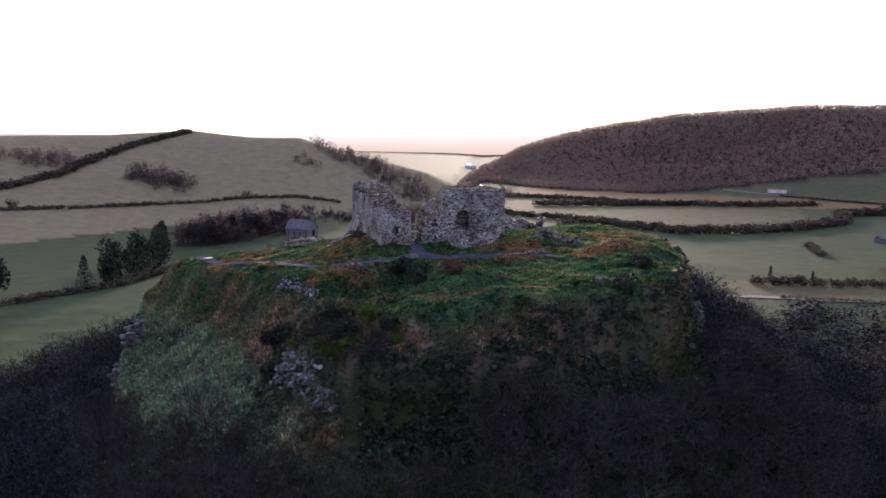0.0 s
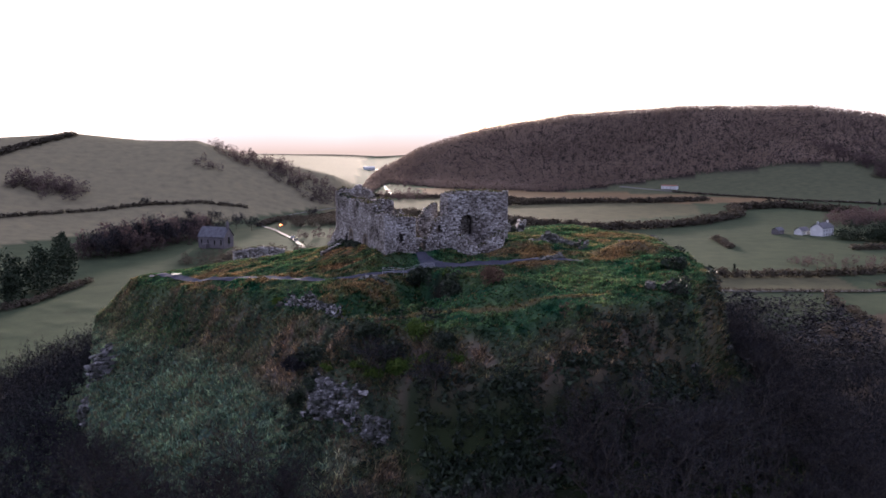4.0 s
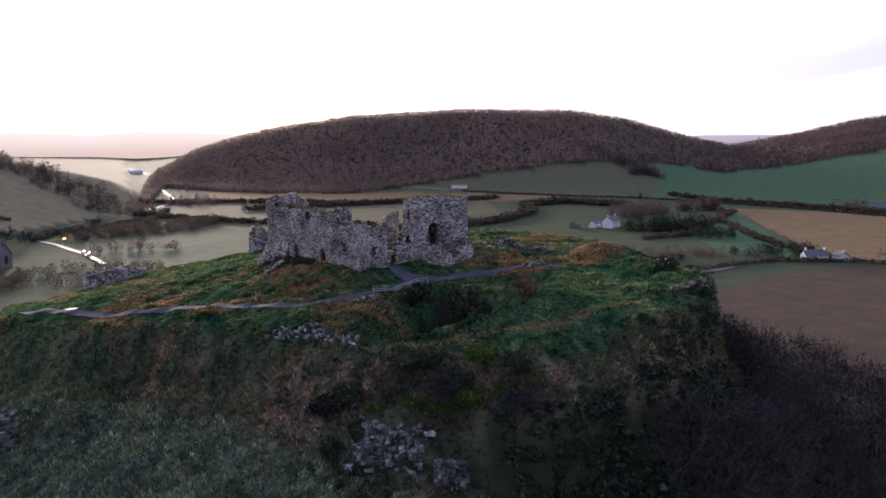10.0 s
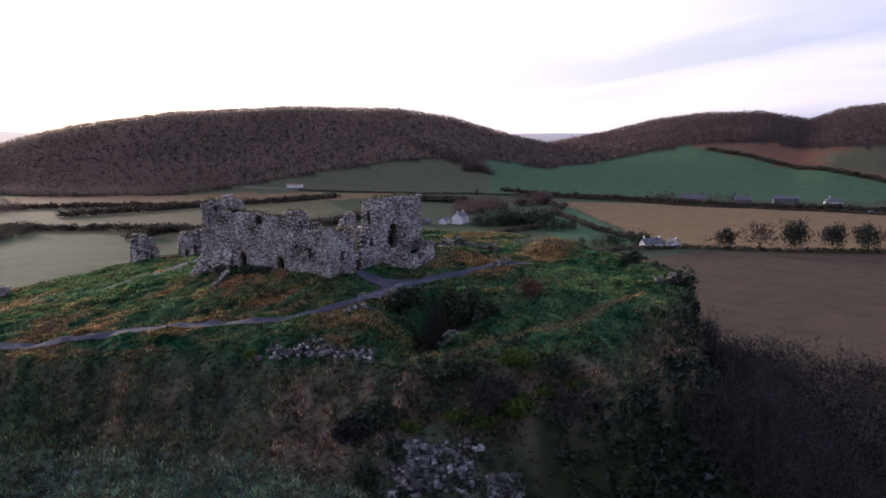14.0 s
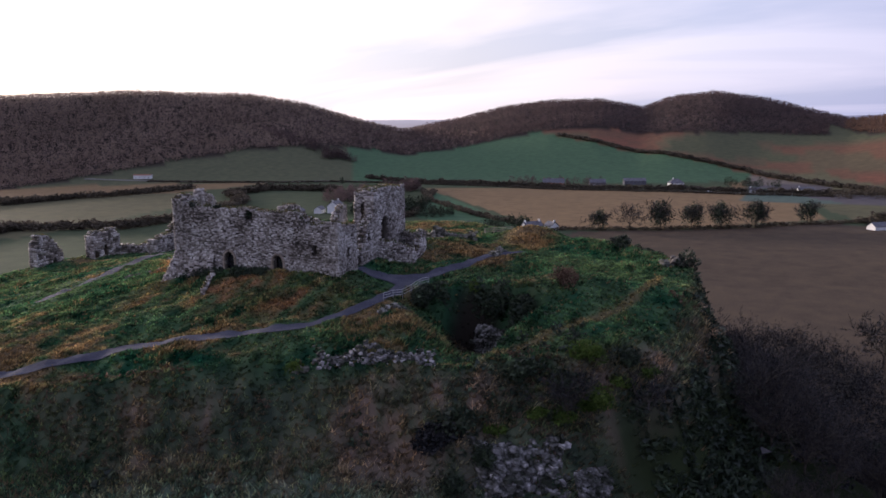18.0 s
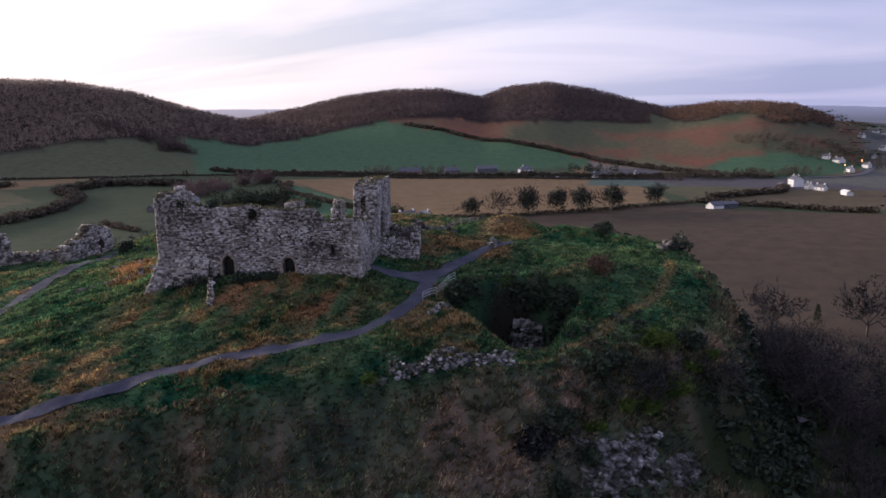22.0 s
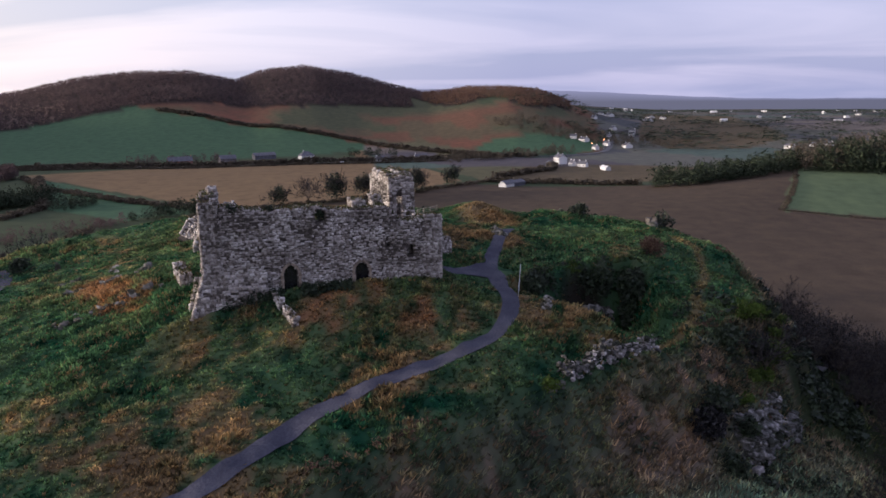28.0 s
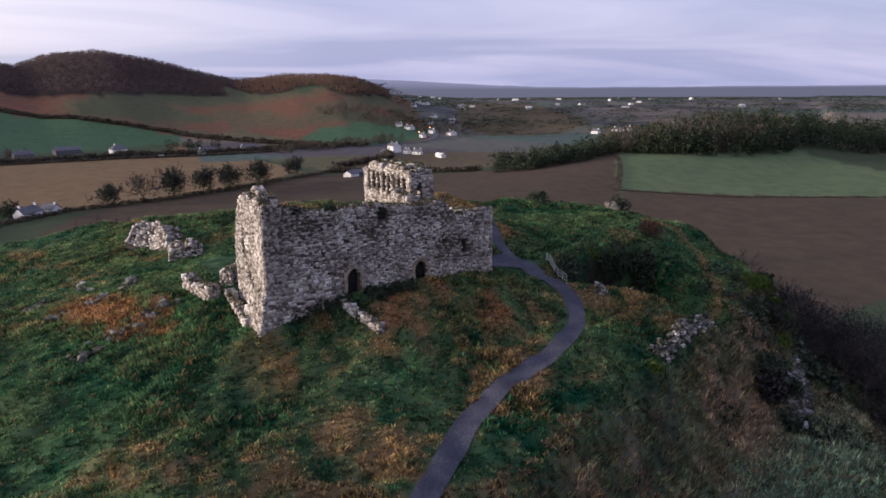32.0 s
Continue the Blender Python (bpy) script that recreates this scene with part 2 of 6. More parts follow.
BOX_F = np.array([[0, 3, 2, 1], [4, 5, 6, 7], [0, 1, 5, 4], [1, 2, 6, 5], [2, 3, 7, 6], [3, 0, 4, 7]])
BOX_V = np.array([[-1, -1, -1], [1, -1, -1], [1, 1, -1], [-1, 1, -1], [-1, -1, 1], [1, -1, 1], [1, 1, 1], [-1, 1, 1]], float) * 0.5


def boxes_mesh(name, boxes, mat, parent=None, jitter=0.0, rng=None):
    """Many boxes as one mesh. boxes: (n, 3 centres, 3 sizes) and an optional 3x3 turn for all."""
    c, s = boxes
    v = c[:, None, :] + BOX_V[None] * s[:, None, :]
    if jitter:
        v = v + (rng.random(v.shape) - 0.5) * jitter * s[:, None, :]
    f = BOX_F[None] + (np.arange(len(c)) * 8)[:, None, None]
    return mesh_object(name, v.reshape(-1, 3), f.reshape(-1, 4), mat, parent)


def tri_mesh(name, tris, mat, parent=None, cover=None):
    n = len(tris)
    return mesh_object(name, tris.reshape(-1, 3), np.arange(3 * n).reshape(n, 3), mat, parent, cover=cover)

# ---------------------------------------------------------------- the lie of the land
def lattice(ix, iy, seed):
    h = (ix.astype(np.int64) * 374761393 + iy.astype(np.int64) * 668265263 + seed * 974634777) & 0x7FFFFFFF
    h = ((h ^ (h >> 13)) * 1274126177) & 0x7FFFFFFF
    return ((h ^ (h >> 16)) & 0xFFFF) / 65535.0


def vnoise(x, y, size, seed=1):
    x, y = np.asarray(x, float) / size, np.asarray(y, float) / size
    ix, iy = np.floor(x), np.floor(y)
    fx, fy = x - ix, y - iy
    fx, fy = fx * fx * (3 - 2 * fx), fy * fy * (3 - 2 * fy)
    a, b = lattice(ix, iy, seed), lattice(ix + 1, iy, seed)
    c, d = lattice(ix, iy + 1, seed), lattice(ix + 1, iy + 1, seed)
    return (a + (b - a) * fx) * (1 - fy) + (c + (d - c) * fx) * fy - 0.5


def fbm(x, y, size, octaves=4, seed=1):
    return sum(vnoise(x, y, size / 2 ** k, seed + k) / 2 ** k for k in range(octaves))


def sstep(a, b, x):
    t = np.clip((np.asarray(x, float) - a) / (b - a), 0, 1)
    return t * t * (3 - 2 * t)


PLAIN = -46.0
# the brow of the crag, in plan
RIM = np.array([(-66, 172), (-57, 156), (-44, 142.5), (-33.5, 129.5), (-27, 119.5), (-21.5, 111.5), (-13.5, 102.6), (-4, 95.4), (9, 95), (20, 97), (28, 100),
                (35, 108), (41, 120), (46, 136), (47, 160), (41, 188), (31, 214), (12, 237), (-30, 239), (-52, 231), (-66, 204)], float)
HALL_A, HALL_N, HALL_U = np.array((-11.9, 135.0)), np.array((0.948, 0.319)), np.array((-0.319, 0.948))


def castle_xy(s, r):
    """From metres along the gate front (s) and along the hall's long wall (r)."""
    return HALL_A[0] + s * HALL_N[0] + r * HALL_U[0], HALL_A[1] + s * HALL_N[1] + r * HALL_U[1]


def rim_distance(x, y):
    """Metres outside the brow (inside: minus)."""
    d = np.full(np.shape(x), 1e9)
    inside = np.zeros(np.shape(x), bool)
    for (ax, ay), (bx, by) in zip(RIM, np.roll(RIM, -1, 0)):
        ex, ey = bx - ax, by - ay
        t = np.clip(((x - ax) * ex + (y - ay) * ey) / (ex * ex + ey * ey), 0, 1)
        d = np.minimum(d, np.hypot(x - ax - t * ex, y - ay - t * ey))
        cross = ((ay > y) != (by > y))
        with np.errstate(divide="ignore", invalid="ignore"):
            inside ^= cross & (x < ex * (y - ay) / np.where(ey == 0, 1e-9, ey) + ax)
    return np.where(inside, -d, d)


def mound(x, y, cx, cy, rx, ry, h, turn=0.0, power=1.0):
    c, s = math.cos(radians(turn)), math.sin(radians(turn))
    u, v = (c * (x - cx) + s * (y - cy)) / rx, (-s * (x - cx) + c * (y - cy)) / ry
    return h * np.exp(-(u * u + v * v) ** power)


def plateau(x, y):
    p = np.clip(-6.5 + 0.135 * (x + 52), -7.5, 0.0)
    p = p - np.clip(y - 166, 0, 60) * 0.15 * sstep(50, 20, x)
    # the hall's motte
    s, r = (x - HALL_A[0]) * HALL_N[0] + (y - HALL_A[1]) * HALL_N[1], (x - HALL_A[0]) * HALL_U[0] + (y - HALL_A[1]) * HALL_U[1]
    d = np.hypot(np.maximum(np.maximum(-s, s - 24), 0), np.maximum(np.maximum(-r, r - 27), 0))
    motte = 0.5 - 0.135 * np.maximum(r - 15, 0) - 0.47 * np.maximum(d - 0.8, 0) + 0.004 * d * d
    motte = np.where(d < 14, motte, -30)
    k = 1.2
    p = np.where(motte - p > -6, np.logaddexp(k * p, k * np.maximum(motte, p - 8)) / k, p)
    # hummocks on the flat top
    p = p - 0.9 * mound(x, y, -1, 126.5, 9, 6, 1.0)
    p = p + mound(x, y, 2.5, 106.5, 5.5, 4.5, 2.5) + mound(x, y, 34, 131, 7, 5, 2.6) + mound(x, y, 30.5, 119, 4, 5, 1.2)
    p = p + mound(x, y, 16, 140, 9, 6, 1.6, 15) - mound(x, y, 8, 120, 6, 3, 1.6, 10) - mound(x, y, 14, 110, 4, 7, 0.7)
    # the low lip in front of the sunken yard
    p = p - 2.5 * sstep(-21, -14, x) * sstep(9, 1, x) * sstep(112, 107, y)
    # the trodden hollow before the gate
    p = p - mound(s, r, 8.5, -2.5, 9, 4.5, 0.75)
    # the sunken yard by the path
    u, v = -0.955 * (x + 4.6) - 0.297 * (y - 115.5), -0.297 * (x + 4.6) + 0.955 * (y - 115.5)
    bowl = -9.2 + 0.31 * np.maximum(u, 0) + 5.0 * np.maximum(-u, 0) + 0.80 * np.maximum(v - 2.4, 0) + 1.7 * np.maximum(-v - 2.6, 0)
    p = -np.logaddexp(-1.6 * p, -1.6 * bowl) / 1.6
    p = p - mound(x, y, -23.4, 118, 8, 3.2, 1.5, -54.5)
    return p + 0.62 * fbm(x, y, 9, 4, 5) + 0.55 * fbm(x, y, 2.6, 2, 9)


def crag(x, y):
    """The height of the crag's top and flanks."""
    d = rim_distance(x, y) + 1.6 * fbm(x, y, 16, 4, 21)
    top = plateau(x, y)
    o = np.maximum(d, 0)
    east = sstep(8, 30, x) * sstep(190, 150, y)          # ivy-clad cliff
    front = sstep(-34, -22, x) * (1 - sstep(8, 26, x)) * sstep(140, 118, y)
    west = 1 - np.maximum(east, front)
    grass = 1.35 * np.minimum(o, 5.0) + 0.58 * np.maximum(o - 5.0, 0) + 15 * sstep(-64.3, -67.3, x + 0.25 * (y - 140)) * sstep(4, 12, o)
    ledge = 1.10 * np.minimum(o, 5) + 5.4 * sstep(5.0, 8.2, o) + 0.62 * np.maximum(o - 5, 0)
    cliff = 0.6 * o + 10.5 * sstep(0.8, 3.6, o) + 0.35 * np.maximum(o - 5, 0)
    drop = west * grass + front * ledge + np.clip(east - 0, 0, 1) * (1 - front) * cliff
    rough = sstep(0.5, 5, o) * (0.9 * fbm(x, y, 6, 4, 33) + 1.6 * fbm(x, y, 20, 3, 37))
    return top - drop - 1.2 * sstep(-6, 3, d) * 0.8 + rough


# skyline of the hills round the valley: bearing, height, distance of the crest, distance of the foot
HILLS = np.array([(-60, 20, 900, 420), (-34, 25, 800, 420), (-25, 27, 800, 460), (-19, 33, 820, 500), (-14, 25, 800, 520), (-9.7, 25, 800, 540),
                  (-6.3, 9, 800, 560), (-2.3, -3, 780, 620), (1.7, -17, 780, 680), (4, -38, 900, 800), (5.7, -25, 1400, 1150), (8.1, 6, 1400, 1080),
                  (10.5, 25, 1400, 1000), (13.5, 47, 1400, 960), (20.7, 75, 1400, 930), (29.5, 87, 1400, 900), (38.4, 82, 1400, 860),
                  (42.8, 64, 1400, 850), (47.1, 33, 1450, 850)], float)
HILLS2 = np.array([(50.6, 13, 1500, 850), (55.2, 37, 1600, 850), (58.9, 63, 1600, 820), (62.5, 75, 1600, 800), (66.4, 76, 1600, 800), (69.7, 58, 1600, 800),
                   (72, 79, 1600, 800), (74.9, 87, 1600, 820), (78.6, 70, 1600, 850), (81.5, 44, 1500, 840), (84.3, 24, 1400, 815), (87.9, 33, 1340, 785),
                   (91, 33, 1300, 760), (93.3, 28, 1300, 760), (95.9, 6, 1300, 760), (99, -20, 1300, 800), (104, -40, 1300, 900), (130, -44, 1300, 900)], float)
HILLS = np.concatenate([HILLS, HILLS2])
HUB = (-40.0, 90.0)


def land(x, y):
    """The valley floor and the hills."""
    az, r = np.degrees(np.arctan2(x - HUB[0], y - HUB[1])), np.hypot(x - HUB[0], y - HUB[1])
    h = np.interp(az, HILLS[:, 0], HILLS[:, 1], left=-30, right=-30)
    crest = np.interp(az, HILLS[:, 0], HILLS[:, 2], left=1200, right=1200)
    foot = np.interp(az, HILLS[:, 0], HILLS[:, 3], left=700, right=700)
    t = (r - foot) / (crest - foot)
    up = np.where(t < 1, np.clip(t, 0, 1) ** 1.25, 1 - 0.55 * sstep(1.0, 2.2, t))
    up = np.where(t < 1, 0.5 * up + 0.5 * sstep(0, 1, t) + 0.0, up)
    z = PLAIN + (h - PLAIN) * up
    z = z + (4.0 * fbm(x, y, 420, 3, 51) * sstep(300, 700, r) + 0.8 * fbm(x, y, 60, 3, 57) * sstep(160, 300, r))
    # the knoll under the wood to the south-east
    z = z + mound(x, y, 430, -140, 190, 70, 12, -55)
    z = z + mound(x, y, 520, -310, 150, 90, 17, -60)
    # far plain sinks a little to keep the horizon low
    return z - 22 * sstep(2200, 4500, r) * sstep(95, 105, az) - 10 * sstep(2200, 4500, r)


def height(x, y):
    x, y = np.asarray(x, float), np.asarray(y, float)
    near = (np.hypot(x + 10, y - 160) < 210)
    z = land(x, y)
    if np.any(near):
        zc = crag(x, y)
        apron = PLAIN + 9 * sstep(150, 60, np.hypot(x + 5, y - 140)) + 0.9 * fbm(x, y, 12, 3, 71)
        z = np.where(near, np.maximum(zc, np.maximum(z, apron)), z)
    return z


def hgt(x, y):
    return float(height(np.array([x]), np.array([y]))[0])


def in_poly(x, y, poly):
    inside = np.zeros(np.shape(x), bool)
    n = len(poly)
    for i in range(n):
        (ax, ay), (bx, by) = poly[i], poly[(i + 1) % n]
        if ay != by:
            inside ^= ((ay > y) != (by > y)) & (x < (bx - ax) * (y - ay) / (by - ay) + ax)
    return inside


C_PASTURE, C_TAN, C_PLOUGH, C_FROST = (0.055, 0.071, 0.043), (0.175, 0.122, 0.072), (0.075, 0.058, 0.044), (0.10, 0.135, 0.075)
C_DUN = (0.105, 0.084, 0.056)
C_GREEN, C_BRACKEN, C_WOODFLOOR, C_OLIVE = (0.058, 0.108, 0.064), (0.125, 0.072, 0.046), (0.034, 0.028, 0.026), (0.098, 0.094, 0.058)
FIELDS = [
    (C_PLOUGH, [(70, 30), (80, 130), (100, 190), (150, 240), (263, 271), (340, 262), (396, 192), (464, 135), (450, 108), (424, 22), (424, -8), (457, -113), (299, -38), (251, -194), (150, -200)]),
    (C_FROST, [(299, -38), (457, -113), (520, -240), (260, -300), (251, -194)]),
    (C_TAN, [(335, 288), (554, 554), (619, 428), (655, 260), (640, 190), (480, 140), (400, 195)]),
    (C_GREEN, [(300, 330), (345, 405), (520, 515), (330, 300)]),
    (C_TAN, [(95, 900), (371, 745), (560, 760), (435, 950), (110, 1080)]),
    (C_OLIVE, [(-60, 760), (95, 880), (371, 735), (330, 640), (120, 545), (0, 690)]),
    (C_OLIVE, [(110, 300), (140, 345), (230, 330), (215, 290)]),
    (C_OLIVE, [(640, 190), (700, 150), (680, 20), (560, 40), (480, 120)]),
    (C_TAN, [(800, -90), (1000, -115), (2200, -480), (2900, -1100), (800, -230)]),
    (C_DUN, [(480, 120), (520, 100), (640, 70), (720, 30), (790, -60), (784, -225), (480, -130), (455, 20)]),
    (C_TAN, [(632, 170), (700, 160), (900, 230), (1000, 400), (930, 330), (700, 260)]),
]


# fields on and beyond the hill's foot
FAR_FIELDS = [
    (C_GREEN, [(690, 62), (735, 118), (800, 128), (850, 112), (885, 40), (868, -42), (790, -22), (740, 10)]),
    (C_DUN, [(800, -110), (1000, -115), (1600, -262), (2300, -430), (1900, -570), (1000, -340), (790, -200)]),
    (C_OLIVE, [(690, 96), (700, 170), (775, 175), (860, 255), (905, 300), (880, 200), (800, 135)]),
    (C_PASTURE, [(1100, 120), (1400, 100), (1500, -60), (1200, -40)]),
]
LIP = [(-20.5, 113), (-17.5, 109.8), (-15.3, 107.4), (-11.3, 105.2), (-7, 104.0), (-2, 101.8), (4, 100.2), (10, 99.8), (16, 100.5)]


def cover_of(x, y, thatch_shade=1.0):
    """Colour of what covers the ground."""
    x, y = np.asarray(x, float), np.asarray(y, float)
    az, r = np.degrees(np.arctan2(x - HUB[0], y - HUB[1])), np.hypot(x - HUB[0], y - HUB[1])
    c = np.tile(np.array(C_PASTURE), (x.size, 1))

    def put(mask, colour):
        c[mask] = colour
    for colour, poly in FIELDS:
        put(in_poly(x, y, poly), colour)
    foot, crest = np.interp(az, HILLS[:, 0], HILLS[:, 3]), np.interp(az, HILLS[:, 0], HILLS[:, 2])
    t = (r - foot) / (crest - foot)
    hill = (t > 0.02) & (r > 400)
    put(hill & (az < 3), (0.20, 0.178, 0.118))
    put(hill & (az >= 4) & (az < 97), (0.080, 0.088, 0.056))
    moor = hill & (az > 60) & (az < 98) & (x > np.interp(y, [100, 159, 289, 379, 459, 620, 900], [720, 766, 884, 923, 956, 1010, 1060]) + 20 * vnoise(x, y, 60, 83))
    put(hill & (az > 46) & (az < 84) & ~moor, C_GREEN)
    heath = vnoise(x, y, 170, 81) + 0.7 * vnoise(x, y, 70, 82) + 0.4 * vnoise(x, y, 26, 84)
    put(moor, (0.098, 0.080, 0.052))
    put(moor & (heath < -0.25), (0.075, 0.080, 0.050))
    put(moor & (heath > 0.0), (0.125, 0.070, 0.048))
    put(moor & (heath > 0.28), (0.150, 0.072, 0.050))
    put(wooded(az, t), C_WOODFLOOR)
    # haze on the far plain is put into a pale, bluish ground colour
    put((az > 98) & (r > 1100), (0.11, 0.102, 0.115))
    mix = (vnoise(x, y, 320, 91) > 0.12) & (az > 97) & (r > 800)
    put(mix, C_OLIVE)
    put((vnoise(x, y, 260, 95) < -0.2) & (az > 97) & (r > 800), (0.05, 0.045, 0.042))
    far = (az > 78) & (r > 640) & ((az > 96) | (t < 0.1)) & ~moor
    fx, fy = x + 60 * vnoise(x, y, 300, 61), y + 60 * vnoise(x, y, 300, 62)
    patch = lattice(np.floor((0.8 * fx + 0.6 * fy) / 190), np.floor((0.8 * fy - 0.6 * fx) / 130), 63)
    # far field colours, lightened and blued to carry the haze
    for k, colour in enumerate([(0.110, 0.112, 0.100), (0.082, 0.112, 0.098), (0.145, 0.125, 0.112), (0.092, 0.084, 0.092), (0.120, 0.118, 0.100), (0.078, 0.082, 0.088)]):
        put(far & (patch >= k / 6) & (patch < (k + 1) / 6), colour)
    for colour, poly in FAR_FIELDS:
        put(in_poly(x, y, poly), colour)
    # the crag: green turf, straw and dead bracken
    d = rim_distance(x, y)
    rock = d < 45
    n1, n2 = fbm(x, y, 14, 4, 101), fbm(x, y, 5, 4, 105)
    n3 = vnoise(x, y, 1.3, 111) + 0.6 * vnoise(x, y, 0.6, 112)
    turf = np.array((0.042, 0.096, 0.050)) + (n2[:, None] + 0.2) * np.array((0.045, 0.032, 0.012)) + n3[:, None] * np.array((0.060, 0.095, 0.045))
    straw, rust = np.array((0.205, 0.132, 0.078)), np.array((0.265, 0.135, 0.075))
    w = (0.85 * sstep(0.04, 0.44, n1 + 0.35 * n2 + 0.45 * n3 - 0.16 * sstep(-14, -4, x)))[:, None]
    col = turf * (1 - w) + straw * w
    s, q = (x - HALL_A[0]) * HALL_N[0] + (y - HALL_A[1]) * HALL_N[1], (x - HALL_A[0]) * HALL_U[0] + (y - HALL_A[1]) * HALL_U[1]
    bank = sstep(-13, -7, s) * sstep(1, -2, s) * sstep(-3, 3, q) * sstep(34, 24, q) * sstep(-0.36, 0.22, 0.5 * n1 + 0.45 * n3 + 0.9 * vnoise(q + 0.3 * s, s * 0.22, 1.9, 117) + 0.5 * vnoise(q, s * 0.3, 5.0, 118))
    flank = sstep(-1, 2, d) * sstep(22, 13, d) * (0.40 + 0.60 * sstep(-50, -32, x)) * (0.35 + 0.65 * sstep(-0.3, 0.3, n2 + 0.4 * n1 + 0.6 * n3))
    earth = sstep(1.0, 0.55, np.hypot((0.75 * (x + 7) + 0.66 * (y - 178)) / 11, (-0.66 * (x + 7) + 0.75 * (y - 178)) / 4.5) + 0.5 * n2 + 0.4 * n3)
    w = np.clip(np.maximum(bank, earth) * 0.85, 0, 1)[:, None]
    col = col * (1 - w) + rust * w
    w = np.clip(flank * 1.0, 0, 1)[:, None]
    brown = np.array((0.205, 0.155, 0.125)) + (n1[:, None] + n3[:, None] * 0.9) * np.array((0.105, 0.070, 0.052))
    col = col * (1 - w) + brown * w
    low = (sstep(5, 11, d) * sstep(-14, -27, x))[:, None]
    col = col * (1 - low) + (np.array((0.122, 0.182, 0.14)) + n3[:, None] * np.array((0.09, 0.10, 0.07))) * low
    ivy = (sstep(0, 4, d) * sstep(14, 26, x) + sstep(4, 7, d) * sstep(-16, -11, x)).clip(0, 1)[:, None]
    col = col * (1 - ivy) + np.array((0.034, 0.046, 0.022)) * ivy
    # a worn line along the lip
    lip = np.full(x.shape, 1e9)
    for (ax, ay), (bx, by) in zip(LIP, LIP[1:]):
        u = np.clip(((x - ax) * (bx - ax) + (y - ay) * (by - ay)) / ((bx - ax) ** 2 + (by - ay) ** 2), 0, 1)
        lip = np.minimum(lip, np.hypot(x - ax - u * (bx - ax), y - ay - u * (by - ay)))
    w = (0.75 * sstep(1.0, 0.3, lip + 0.5 * n3))[:, None]
    col = col * (1 - w) + np.array((0.20, 0.15, 0.085)) * w
    # shade at the bottom of the hollow, put into a near-black earth colour
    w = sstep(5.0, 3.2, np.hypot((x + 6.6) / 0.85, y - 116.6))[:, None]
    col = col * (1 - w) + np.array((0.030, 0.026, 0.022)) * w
    tan = (0.85 * sstep(1.1, 0.5, np.hypot((x - 30) / 8, (y - 129.5) / 5) + 0.5 * n2 + 0.3 * n3))[:, None]
    col = col * (1 - tan) + np.array((0.24, 0.165, 0.10)) * tan
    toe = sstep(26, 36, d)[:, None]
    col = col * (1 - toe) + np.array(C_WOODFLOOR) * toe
    # crag ground scaled darker: shade between tussocks put into the soil colour
    c[rock] = np.maximum(col[rock], 0.008) * thatch_shade
    return c


def wooded(az, t):
    """Where the hills carry wood."""
    lo = np.interp(az, [4, 12, 20, 30, 38, 44, 48, 50, 56, 62, 68, 74, 80, 83], [0.0, 0.0, 0.0, 0.22, 0.36, 0.45, 0.5, 0.45, 0.45, 0.52, 0.55, 0.45, 0.5, 0.6])
    lo = np.where(az > 83, 0.72 + 0.06 * np.sin(az), lo)
    return (az > 4) & (az < 96) & (t > lo) & (t < 1.5)


def build_ground():
    cx, cy, na = -8.0, 140.0, 900
    rad = [0.0]
    step = 0.75
    while rad[-1] < 4850:
        if rad[-1] > 115:
            step = min(step * 1.03, 36)
        rad.append(rad[-1] + step)
    rad = np.array(rad[1:])
    ang = np.arange(na) * 2 * math.pi / na
    R, A = np.meshgrid(rad, ang, indexing="ij")
    x, y = (cx + R * np.sin(A)).ravel(), (cy + R * np.cos(A)).ravel()
    x, y = np.append(x, cx), np.append(y, cy)
    z = height(x, y)
    n = len(rad)
    i, j = np.meshgrid(np.arange(n - 1), np.arange(na), indexing="ij")
    k = (j + 1) % na
    f = np.stack([i * na + j, i * na + k, (i + 1) * na + k, (i + 1) * na + j], -1).reshape(-1, 4)[:, ::-1]
    # 0.68 gives dark soil with the shade under the grass painted in
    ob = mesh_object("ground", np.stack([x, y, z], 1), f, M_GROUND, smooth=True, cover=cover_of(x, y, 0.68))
    tagged(ob, "rough turf crag rising from winter fields and hills", "ground", kind="structure")


build_ground()


